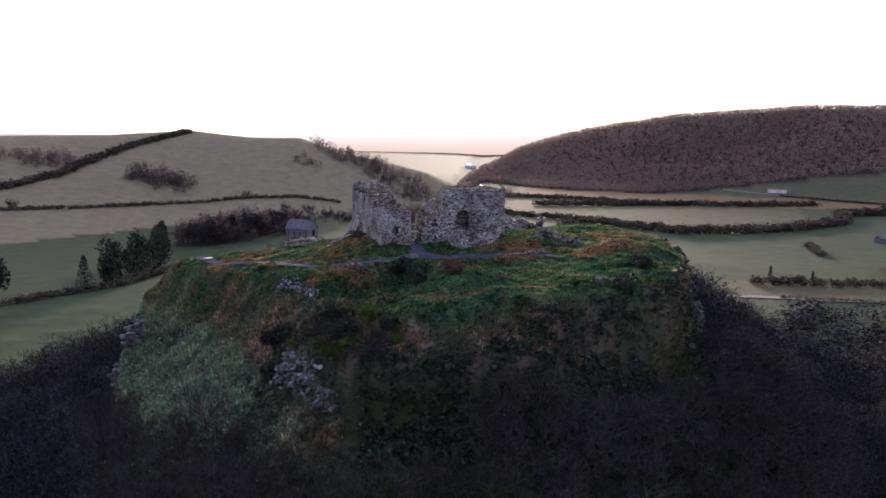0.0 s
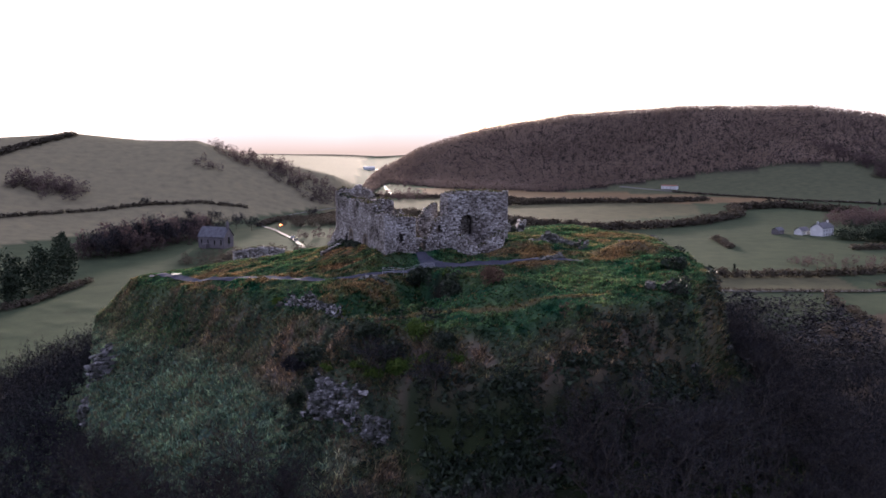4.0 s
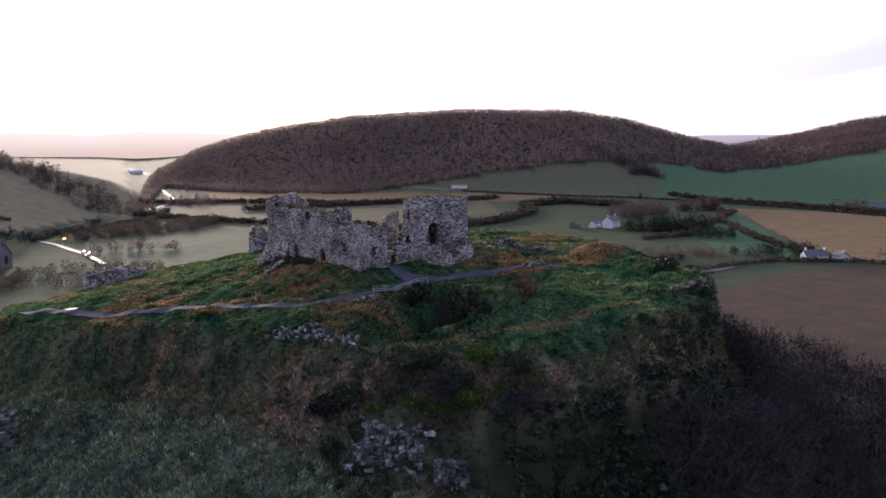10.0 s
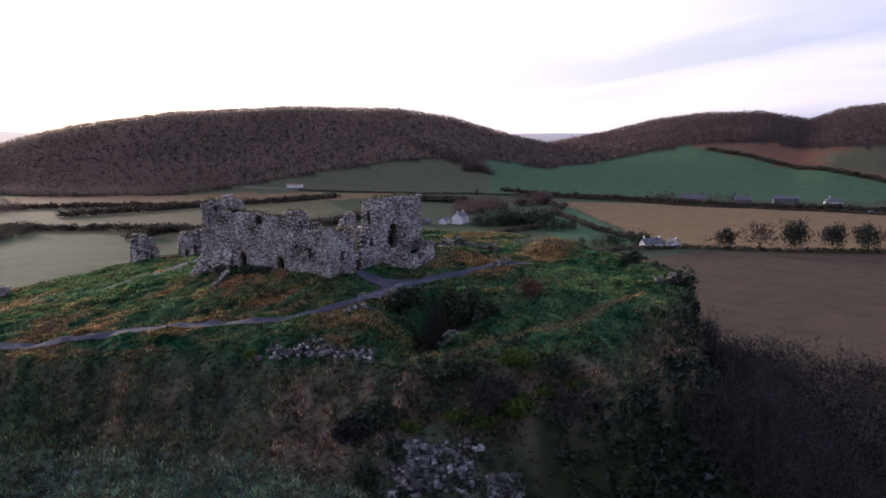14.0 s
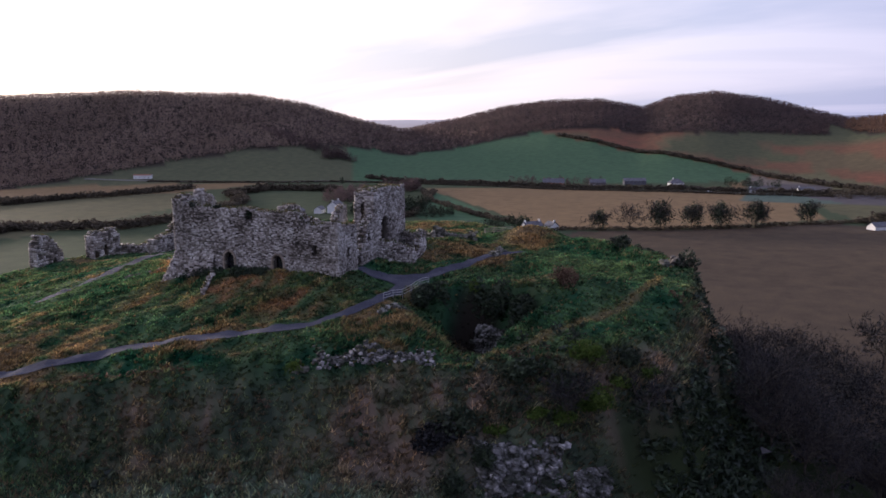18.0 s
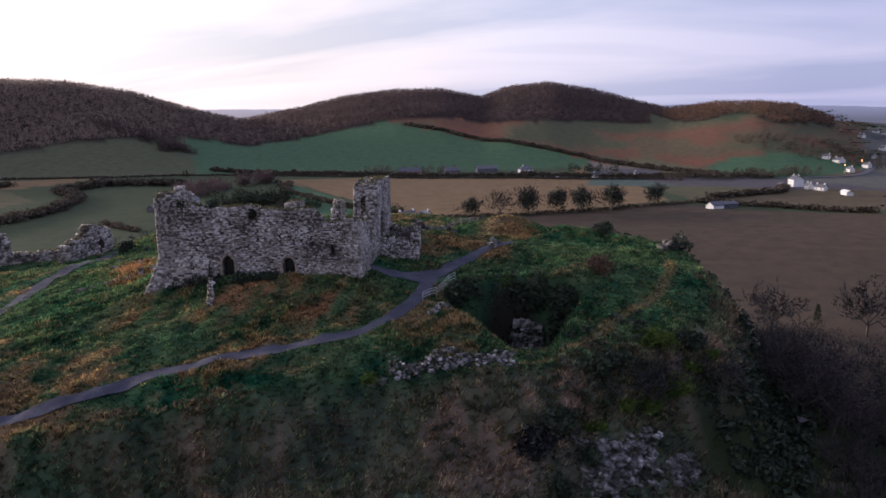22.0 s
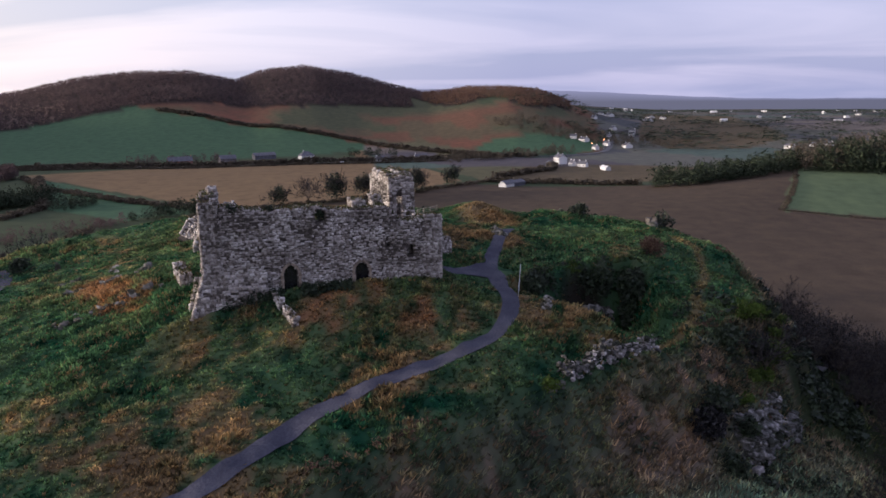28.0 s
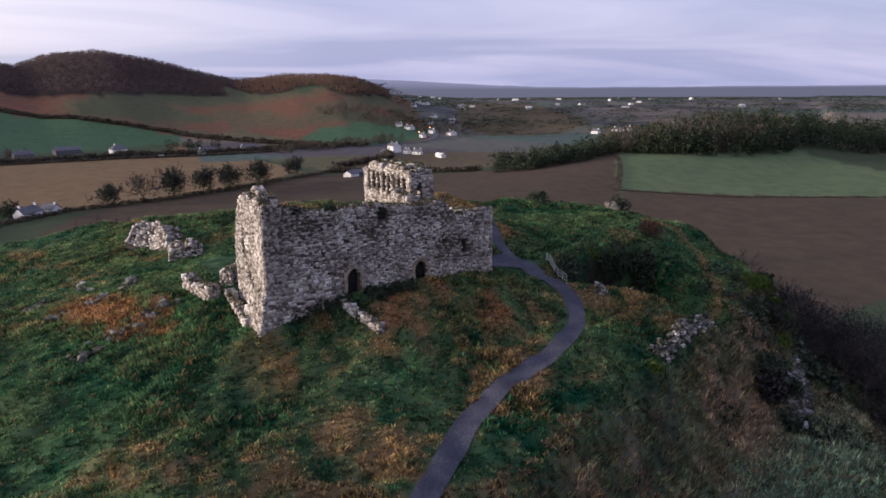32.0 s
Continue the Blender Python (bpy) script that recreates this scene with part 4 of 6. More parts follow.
def leaf_cloud(rng, n, size, rx, ry, rz, hollow=0.55, lumps=7):
    """Leaf triangles over a lumpy mass that stands on z = 0."""
    c = rng.normal(size=(lumps, 3))
    c /= np.linalg.norm(c, axis=1, keepdims=True)
    c[:, 2] = np.abs(c[:, 2]) * 0.9
    c *= 0.55
    r = 0.35 + 0.3 * rng.random(lumps)
    k = rng.integers(lumps, size=n)
    d = rng.normal(size=(n, 3))
    d /= np.linalg.norm(d, axis=1, keepdims=True)
    p = c[k] + d * (r[k] * (hollow + (1 - hollow) * rng.random(n) ** 0.5))[:, None]
    p = p * np.array((rx, ry, rz)) + np.array((0, 0, rz * 0.45))
    p[:, 2] = np.maximum(p[:, 2], 0.02)
    t = rng.normal(size=(n, 3, 3)) * size * (0.6 + 0.8 * rng.random((n, 1, 1)))
    return p[:, None, :] + t


TREES = {}


def bare_tree(name, x, y, height, kind=0, label="", group="", turn=None, ivy=False, sink=0.3):
    """A leafless tree, built once for each kind and copied."""
    rng = random.Random(int(x * 31 + y * 17))
    key = (name, kind, ivy)
    turn = rng.random() * 360 if turn is None else turn
    m = pose(x, y, hgt(x, y) - sink, 0, 0, turn)
    if key not in TREES:
        segs, tw = grow(400 + kind * 7, 10.0, spread=0.42 + 0.06 * (kind % 3), twigs=14 if name == "bare_tree" else 10, lift=0.18)
        t = new(name)
        v, f = tubes(segs)
        mesh_object("trunk", v, f, M_BARK, t)
        mid = tw[:, :2].mean(1, keepdims=True)
        if name != "woodland_tree":
            tw[:, :2] = mid + (tw[:, :2] - mid) * 2.4
        mesh_object("crown", tw.reshape(-1, 3), np.arange(len(tw) * 3).reshape(-1, 3), M_TWIG, t)
        if ivy:
            g = np.random.default_rng(kind + 5)
            tri_mesh("ivy", leaf_cloud(g, 2000, 0.20, 3.9, 3.9, 6.2, 0.25, 18) + np.array((0, 0, 0.9)), M_IVY, t, )
        TREES[key] = t
        t.matrix_basis = m @ Matrix.Scale(height / 10.0, 4)
        ob = t
    else:
        ob = copy_thing(TREES[key], m)
        ob.matrix_basis = m @ Matrix.Scale(height / 10.0, 4)
    return tagged(ob, label or "leafless grey-brown winter tree", "tree", group)


def shrub(name, x, y, rx, rz, seed, mat=None, label="", n=900, size=0.16, sink=0.15, ry=None, z=None):
    rng = np.random.default_rng(seed)
    base = hgt(x, y) if z is None else z
    tris = leaf_cloud(rng, n, size, rx, ry or rx, rz)
    ob = new(name)
    ob.matrix_basis = pose(x, y, base - sink)
    segs = np.array([(0, 0, -0.3, *(rng.normal(size=2) * rx * 0.35), rz * 0.6, 0.09, 0.03) for _ in range(6)])
    v, f = tubes(segs)
    mesh_object("stem", v, f, M_BARK, ob)
    tri_mesh("foliage", tris, mat or M_IVY, ob)
    return tagged(ob, label, "shrub")


def conifer(name, x, y, height, seed, label="tall dark conifer standing in a hedge line", width=0.2):
    rng = np.random.default_rng(seed)
    ob = new(name)
    ob.matrix_basis = pose(x, y, hgt(x, y) - 0.3)
    v, f = tubes(np.array([(0, 0, 0, 0, 0, height * 0.95, height * 0.025, 0.03)]), 5)
    mesh_object("trunk", v, f, M_BARK, ob)
    n = 700
    h = rng.random(n) ** 0.8
    a = rng.random(n) * 2 * math.pi
    r = (1 - h) * height * width * (0.4 + 0.75 * rng.random(n)) + 0.15
    p = np.stack([np.cos(a) * r, np.sin(a) * r, height * (0.10 + 0.9 * h)], 1)
    t = p[:, None, :] + rng.normal(size=(n, 3, 3)) * height * 0.03 * np.array((1, 1, 0.55))
    tri_mesh("crown", t, M_FIR, ob)
    return tagged(ob, label, "tree")


def thicket(name, pts, sizes, mat, label, category, per=24, seed=1, leaf=0.28, lift=0.0, flat=1.0, twig=0):
    """Many plants too far or too dense to count, as one mesh of leaf and twig triangles. pts: plan; sizes: rows of width and height."""
    rng = np.random.default_rng(seed)
    pts, sizes = np.asarray(pts, float), np.asarray(sizes, float)
    n = len(pts)
    z = height(pts[:, 0], pts[:, 1]) + lift
    d = rng.normal(size=(n, per, 3))
    d /= np.linalg.norm(d, axis=2, keepdims=True)
    d *= (0.55 + 0.45 * rng.random((n, per, 1)))
    c = np.concatenate([pts, z[:, None]], 1)
    p = c[:, None, :] + d * np.stack([sizes[:, 0], sizes[:, 0], sizes[:, 1] * 0.5], 1)[:, None, :] * np.array((0.5, 0.5, 1.0))
    p[..., 2] += (sizes[:, 1] * 0.5)[:, None]
    t = rng.normal(size=(n, per, 3, 3)) * np.stack([sizes[:, 0], sizes[:, 0], sizes[:, 1] * flat], 1)[:, None, None, :] * leaf * 0.5
    tris = (p[:, :, None, :] + t).reshape(-1, 3, 3)
    ob = tri_mesh(name, tris, mat)
    return tagged(ob, label, category, kind="stuff")


def along(pts, step, jitter, seed):
    p = np.array(pts, float)
    seg = np.hypot(*np.diff(p, axis=0).T)
    s = np.concatenate([[0], np.cumsum(seg)])
    q = np.arange(0, s[-1], step)
    rng = np.random.default_rng(seed)
    xy = np.stack([np.interp(q, s, p[:, 0]), np.interp(q, s, p[:, 1])], 1)
    return xy + rng.normal(size=xy.shape) * jitter


def hedge(name, pts, height_m, width, seed, label="dark winter hedgerow between fields", mat=None, step=1.1):
    xy = along(pts, step, width * 0.22, seed)
    rng = np.random.default_rng(seed + 1)
    hh = height_m * (0.65 + 0.5 * rng.random(len(xy)) + 0.5 * np.maximum(0, vnoise(xy[:, 0], xy[:, 1], 14, seed)))
    return thicket(name, xy, np.stack([np.full(len(xy), width), hh], 1), mat or M_HEDGE, label, "hedge", 40, seed, 0.26)

# ---------------------------------------------------------------- rocks and small ruins on the crag
def rock_shape(seed, flat=0.7):
    rng = random.Random(seed)
    bm = bmesh.new()
    bmesh.ops.create_cube(bm, size=1.0)
    bmesh.ops.bevel(bm, geom=bm.edges[:], offset=0.07 + 0.08 * rng.random(), segments=1, affect="EDGES")
    for v in bm.verts:
        v.co += Vector([(rng.random() - 0.5) * 0.30 for _ in range(3)])
        v.co.x += 0.35 * v.co.z * (rng.random() - 0.3)
        v.co.z *= flat + 0.3
    me = bpy.data.meshes.new("rock")
    bm.to_mesh(me)
    bm.free()
    me.materials.append(M_CRAG)
    return me


ROCKS = [rock_shape(60 + k, 0.6 + 0.06 * k) for k in range(8)]


def outcrop(name, centre, reach, high, size, label, seed, bearing, batter=0.45, gaps=0.16, proud=1.5, foot=None):
    """A fractured face of bedded limestone that faces along bearing: a jointed wall with blocks breaking out of it."""
    rng = random.Random(seed)
    cx, cy = centre
    dn = (math.sin(radians(bearing)), math.cos(radians(bearing)))
    al = (dn[1], -dn[0])
    z0 = min(hgt(cx + dn[0] * k, cy + dn[1] * k) for k in (0.8, 1.6)) - 0.4
    z0 = z0 if foot is None else foot
    ob = new(name)
    ob.matrix_basis = pose(cx, cy, z0)
    turn = Matrix.Rotation(math.atan2(al[1], al[0]), 4, "Z")
    # the jointed wall: a grid pushed out block by block, with cracks between beds and joints
    nu, nv = int(reach / 0.10), int((high + 1.0) / 0.09)
    U, V = np.meshgrid(np.linspace(-reach / 2, reach / 2, nu), np.linspace(-0.8, high + 0.2, nv), indexing="ij")
    bed = V / (size * 0.62) + 0.5 * vnoise(U + seed * 9, V, 2.4, seed) + 0.35 * vnoise(U, V + seed, 0.9, seed + 1)
    row = np.floor(bed)
    joint = U / (size * 1.15) + 1.65 * lattice(row, row * 0, seed) + 0.6 * vnoise(U, V, 0.8, seed + 3)
    col = np.floor(joint)
    crack = np.minimum(np.abs(bed - np.round(bed)) * 5, 1) * np.minimum(np.abs(joint - np.round(joint)) * 6, 1)
    push = -0.8 * size * (1 - crack) + (lattice(col, row, seed + 5) - 0.5) * size * 1.3 + 1.1 * size * vnoise(U + seed, V * 1.3, 2.6, seed + 6) + 0.10 * vnoise(U, V, 0.3, seed + 8)
    edge = np.maximum(sstep(0.78, 1.0, np.abs(2 * U / reach) + 0.3 * vnoise(U, V, 0.9, seed + 9)), sstep(high * 0.72, high * 1.02, V + 0.8 * vnoise(U, V, 1.1, seed + 11)))
    out = proud - batter * np.maximum(V, 0) + push - 2.2 * edge
    vs = np.stack([U, out, V], -1).reshape(-1, 3)
    vs = vs @ np.array(turn.to_3x3()).T
    i, j = np.meshgrid(np.arange(nu - 1), np.arange(nv - 1), indexing="ij")
    f = np.stack([i * nv + j, (i + 1) * nv + j, (i + 1) * nv + j + 1, i * nv + j + 1], -1).reshape(-1, 4)
    mesh_object("rock_face", vs, f, M_FACE, ob)
    # blocks that break out of it
    for k in range(int(reach * high * 0.9 / size ** 2 * (1 - gaps) * 0.5)):
        u, z = rng.uniform(-0.44, 0.44) * reach, rng.uniform(-0.4, 0.85) * high
        w, h = size * rng.uniform(0.5, 1.5), size * rng.uniform(0.35, 0.8)
        o = proud - batter * max(z, 0) + rng.uniform(-0.35, 0.2) * size + 1.1 * size * float(vnoise(np.array([u + seed]), np.array([z * 1.3]), 2.6, seed + 6)[0])
        r = new("rock", ROCKS[rng.randrange(8)])
        r.parent = ob
        r.matrix_basis = turn @ Matrix.Translation((u, o, z)) @ Euler((rng.uniform(-.25, .25), rng.uniform(-.25, .25), rng.uniform(-.5, .5))).to_matrix().to_4x4() @ Matrix.Diagonal((w, size * rng.uniform(0.7, 1.2), h, 1))
    return tagged(ob, label, "rock outcrop")


def dark_rocks():
    made = []
    for me in ROCKS:
        c = me.copy()
        c.materials.clear()
        c.materials.append(M_RUBBLE)
        made.append(c)
    return made


RUBBLE = dark_rocks()


def loose_wall(name, pts, width, high, n, size, label, seed, category="ruined wall", mat_meshes=None):
    """A tumbled dry wall: a heap of stones along a line."""
    rng = random.Random(seed)
    ob = new(name)
    x0, y0 = pts[0]
    ob.matrix_basis = pose(x0, y0, hgt(x0, y0))
    inv = ob.matrix_basis.inverted()
    p = np.array(pts, float)
    seg = np.hypot(*np.diff(p, axis=0).T)
    s = np.concatenate([[0], np.cumsum(seg)])
    for k in range(n):
        t = rng.random() * s[-1]
        i = min(int(np.searchsorted(s, t, "right")) - 1, len(p) - 2)
        q = p[i] + (p[i + 1] - p[i]) * ((t - s[i]) / seg[i])
        e = (p[i + 1] - p[i]) / seg[i]
        h = rng.random() ** 1.3
        off = (rng.random() - 0.5) * width * (1.1 - 0.7 * h)
        x, y = q[0] - e[1] * off, q[1] + e[0] * off
        z = hgt(q[0], q[1]) * 0.5 + hgt(x, y) * 0.5 + h * high * (0.6 + 0.4 * math.sin(t * 0.9 + seed))
        sz = size * (0.5 + 0.9 * rng.random())
        r = new("stone", (mat_meshes or RUBBLE)[rng.randrange(8)])
        r.parent = ob
        m = Matrix.Translation((x, y, z)) @ Euler((rng.uniform(-.4, .4), rng.uniform(-.4, .4), rng.uniform(0, 6.3))).to_matrix().to_4x4()
        r.matrix_basis = inv @ m @ Matrix.Diagonal((sz * 1.4, sz, sz * 0.8, 1))
    return tagged(ob, label, category)


outcrop("limestone_ledge", (-19.7, 103.0), 10.4, 4.8, 0.75, "pale fractured limestone ledge in a mossy bank", 11, 216, 0.40, gaps=0.2, proud=4.0, foot=-15.0)
outcrop("limestone_ledge", (-14.4, 98.4), 4.6, 2.6, 0.6, "broken pale limestone ledge among ivy and moss", 12, 210, 0.40, gaps=0.3, proud=4.2, foot=-16.5)
outcrop("limestone_cliff", (-63.4, 140.6), 3.4, 6.5, 1.2, "tall pale limestone cliff corner above a thicket", 13, 235, 0.2, gaps=0.2, foot=-22.5)
outcrop("limestone_cliff", (-64.0, 136.8), 3.6, 4.5, 1.1, "weathered grey limestone cliff foot", 14, 235, 0.25, gaps=0.2, foot=-27.5)
outcrop("limestone_band", (26.9, 98.9), 3.8, 1.7, 0.75, "bright white limestone band under ivy", 15, 185, 0.3, gaps=0.1, foot=-11.4)
outcrop("limestone_cliff", (37.4, 108.4), 3.8, 6.0, 0.95, "pale limestone cliff streaked with ivy", 16, 160, 0.2, gaps=0.22, foot=-13.6)
outcrop("limestone_cliff", (45.2, 114.0), 3.6, 3.6, 0.95, "pale limestone cliff corner hung with ivy", 17, 150, 0.3, gaps=0.25, foot=-17.0)
outcrop("limestone_cliff", (43.4, 118.5), 2.6, 5.0, 0.9, "mottled limestone cliff hung with ivy", 18, 130, 0.3, gaps=0.35, foot=-10.5)
loose_wall("tumbled_wall", [(-28.4, 123.2), (-26.6, 120.8), (-24.2, 117.4), (-22.2, 114.6), (-20.4, 112.6)], 2.0, 2.3, 420, 0.26, "tumbled pale stone wall on the lip of the hollow", 21, mat_meshes=ROCKS)
loose_wall("stone_heap", [(14.5, 127.0), (18.5, 128.0)], 1.6, 0.9, 60, 0.45, "low heap of grey building stones in grass", 22, "stone heap")
loose_wall("rubble_bank", [(17, 143), (22, 142), (27, 138)], 3.0, 1.8, 170, 0.55, "grey rubble bank of fallen masonry", 23, "stone heap")
loose_wall("rubble_bank", [(27, 148), (20, 150)], 2.0, 1.6, 90, 0.55, "grey rubble bank of fallen masonry", 24, "stone heap")
loose_wall("mossy_rocks", [(-30.5, 124.8), (-29.5, 123.2)], 1.2, 0.4, 16, 0.4, "dark mossy boulders set in a bracken bank", 25, "boulder")
loose_wall("yard_edging", [(-17.0, 123.5), (-12.5, 122.4)], 0.8, 0.7, 36, 0.4, "row of pale kerb stones along the hollow", 26, "stone row")
for k, (pts, n) in enumerate([([(-8, 183), (-5, 182)], 14), ([(-5, 179), (-2, 178)], 12), ([(-3, 186), (1, 186)], 14), ([(-1, 176), (2, 176)], 10), ([(2, 181), (5, 183)], 10)]):
    loose_wall("scattered_stones", pts, 1.6, 0.3, n, 0.5, "scattered grey stones half sunk in turf", 27 + k, "stones")


def boulder(name, x, y, sx, sy, sz, seed, label, turn=0.0, tilt=0.0, mat=None, lift=0.0):
    rng = random.Random(seed)
    bm = bmesh.new()
    bmesh.ops.create_icosphere(bm, subdivisions=3, radius=0.6)
    for v in bm.verts:
        m = max(abs(v.co.x), abs(v.co.y), abs(v.co.z))
        v.co = v.co.lerp(v.co * (0.5 / m), 0.7)
        k = noise.cell_vector(v.co * 2.6 + Vector((seed * 3.1, 0, 0)))
        v.co += 0.20 * (k - Vector((0.5, 0.5, 0.5))) + v.co.normalized() * 0.18 * noise.fractal(v.co * 2.3 + Vector((seed, 0, 0)), 1.0, 2.0, 3)
    bmesh.ops.scale(bm, vec=(sx, sy, sz), verts=bm.verts)
    me = bpy.data.meshes.new(name)
    bm.to_mesh(me)
    bm.free()
    me.materials.append(mat or M_RUBBLE)
    ob = new(name, me)
    ob.matrix_basis = pose(x, y, hgt(x, y) + sz * 0.30 + lift, 0, tilt, turn)
    return tagged(ob, label, "rock")


boulder("crag_tower", 26.2, 101.4, 2.4, 2.0, 2.4, 3, "dark square limestone stack on the cliff edge", 20, mat=M_LUMP, lift=-0.9)
boulder("crag_tower", 23.2, 102.3, 1.6, 1.2, 1.1, 4, "small pale limestone block on the cliff edge", 50)
boulder("standing_stone", 13.0, 196, 0.9, 0.6, 1.3, 8, "single grey stone standing in turf", 10)

# outer walls and lesser towers
outer = [("wall_stump", (-7.5, 232.5), (-1.0, 234.2), 5.4, [4.2, 6.6, 6.8, 6.2, 4.6, 2.4], [(4.6, 0.35, 0.2, 1.6, 1)], 41, "rounded stump of a grey stone wall tower"),
         ("gate_tower", (3.8, 229.4), (11.5, 231.6), 6.6, [5.2, 6.8, 6.2, 6.3, 6.6, 5.0], [(3.6, 0.55, 0.4, 3.0, 1), (0.9, 0.6, 0.2, 2.2, 1)], 43, "broken grey stone gate tower with an arch"),
         ("outer_gate", (8.0, 210.5), (21.5, 214.0), 5.0, [3.2, 3.6, 4.0, 4.6, 6.2, 6.0, 5.4, 3.6], [(10.0, 0.7, 0.0, 3.2, 1)], 45, "ruined grey stone gateway with an arched passage"),
         ("bailey_wall", (-50.5, 226.0), (-36.0, 230.2), 4.8, [3.8, 4.4, 4.6, 4.3, 4.7, 4.5, 3.6], [(4.0, 0.3, 1.2, 2.2, 0)], 47, "long grey stone wall fragment of the outer bailey"),
         ("curtain_wall", (11.5, 231.6), (24.0, 222.0), 2.6, [2.0, 1.6, 2.4, 1.8, 1.2], [], 49, "low crumbling curtain wall along the brow")]
for nm, a, b, h, tops, holes, sd, lab in outer:
    w = tagged(new(nm), lab, "castle ruin")
    zb = min(hgt(*a), hgt(*b)) - 0.3
    loc = [((p[0] - HALL_A[0]) * HALL_N[0] + (p[1] - HALL_A[1]) * HALL_N[1], (p[0] - HALL_A[0]) * HALL_U[0] + (p[1] - HALL_A[1]) * HALL_U[1]) for p in (a, b)]
    masonry("wall", w, loc[0], loc[1], 2.2, zb, [zb + 0.3 + t for t in tops], [(m, hw, zb + 0.3 + s0, zb + 0.3 + s1, ar) for m, hw, s0, s1, ar in holes], seed=sd, course=0.5)

def low_top(a, b, over, n=6):
    """Tops of a low wall that follows the ground."""
    return [hgt(*castle_xy(a[0] + (b[0] - a[0]) * k / (n - 1), a[1] + (b[1] - a[1]) * k / (n - 1))) + over for k in range(n)]


# stump of the hall's fallen buttress, and broken walls behind the west end
fall = tagged(new("fallen_buttress"), "pale broken buttress footing running down the grassy bank", "castle ruin")
masonry("footing", fall, (-1.6, 19.3), (-6.4, 17.6), 0.55, -5.6, low_top((-1.6, 19.3), (-6.4, 17.6), 0.75), seed=51, ragged=0.25, course=0.3)
back = tagged(new("west_range"), "knee-high ruined stone range behind the hall", "castle ruin")
masonry("stepped_wall", back, (10.2, 28.0), (16.6, 29.2), 1.3, -2.2, [k + 0.25 * (i % 3) for i, k in enumerate(low_top((10.2, 28.0), (16.6, 29.2), 0.8))], seed=58, ragged=0.4, course=0.3)
apron = tagged(new("retaining_wall"), "low turf-topped stone wall skirting the hall's end", "castle ruin")
masonry("footing", apron, (9.4, 27.7), (1.8, 28.0), 0.9, -3.4, low_top((9.4, 27.7), (1.8, 28.0), 0.6), seed=60, ragged=0.25, course=0.28)
masonry("footing", back, (12.5, 26.0), (17.5, 22.0), 1.4, -1.0, low_top((12.5, 26), (17.5, 22), 1.2), seed=57, ragged=0.3)

def fallen_wall(name, x, y, length, thick, high, seed, label, turn, tilt, roll=0.0):
    """A broken-off length of rubble wall lying tilted on the turf."""
    ob = new(name)
    s0, r0 = (x - HALL_A[0]) * HALL_N[0] + (y - HALL_A[1]) * HALL_N[1], (x - HALL_A[0]) * HALL_U[0] + (y - HALL_A[1]) * HALL_U[1]
    c, q = math.cos(radians(turn)) * length / 2, math.sin(radians(turn)) * length / 2
    z = hgt(x, y)
    masonry("wall", ob, (s0 - c, r0 - q), (s0 + c, r0 + q), thick, z, [z + high * k for k in (0.6, 0.95, 1.0, 0.8, 0.9, 0.5)], seed=seed, course=0.36, turf=True)
    p = Matrix.Translation((x, y, z))
    axis = Vector((HALL_N[0] * c + HALL_U[0] * q, HALL_N[1] * c + HALL_U[1] * q, 0)).normalized()
    ob.matrix_basis = p @ Matrix.Rotation(radians(tilt), 4, axis) @ Matrix.Rotation(radians(roll), 4, axis.cross(Vector((0, 0, 1)))) @ p.inverted()
    return tagged(ob, label, "castle ruin")


fallen_wall("leaning_masonry", 24.5, 178.0, 4.8, 1.7, 3.6, 65, "fallen slab of wall masonry leaning on turf", 60, 24, 22)
fallen_wall("fallen_masonry", 20.0, 173.5, 4.2, 2.4, 2.6, 66, "ivy-grown fallen lump of wall masonry", 20, 14, -12)
fallen_wall("fallen_masonry", 12.0, 171.0, 4.0, 2.2, 2.6, 67, "low fallen lump of wall masonry", 75, -10, 8)
for k, (x, y, rx, rz) in enumerate([(21.6, 175.2, 2.0, 1.8), (14.4, 171.8, 1.8, 1.6)]):
    shrub("ruin_bush", x, y, rx, rz, 120 + k, label="dark ivy bush among fallen masonry", n=900, size=0.15)
loose_wall("fallen_stones", [(-18, 178), (-13, 173), (-9, 170)], 3.0, 0.3, 40, 0.5, "grey stones scattered down an earthy bank", 68, "stones")


# sunken yard: rock face under ivy
outcrop("hollow_face", (-5.0, 115.5), 4.4, 4.2, 0.7, "pale rock face in the dark end of the hollow", 62, 252, 0.12, gaps=0.3, proud=0.7, foot=-8.8)
for k, (x, y, rx, rz, z) in enumerate([(-2.4, 114.2, 2.6, 4.0, -4.7), (-2.2, 117.6, 2.3, 4.0, -4.8), (-3.0, 120.6, 2.3, 3.6, -4.6), (-5.0, 123.0, 2.0, 2.8, -3.6), (-7.2, 124.0, 1.8, 2.0, -2.8),
                                       (-3.2, 111.0, 2.0, 3.2, -4.8), (-4.6, 111.6, 1.6, 3.4, -8.4), (-3.4, 120.4, 1.5, 3.6, -7.6)]):
    shrub("ivy_mass", x, y, rx, rz, 71 + k, label="dark glossy ivy hanging over the hollow's edge", n=3000, size=0.16, z=z)
shrub("yellow_shrub", -3.4, 118.6, 1.1, 2.2, 90, mat=M_MOSS, label="yellow-green shrub at the head of the hollow", n=700, size=0.12, z=-2.2)
shrub("moss_cushion", -20.6, 113.6, 1.4, 0.8, 91, mat=M_MOSS, label="bright green moss over the tumbled wall", n=900, size=0.12, ry=0.9)
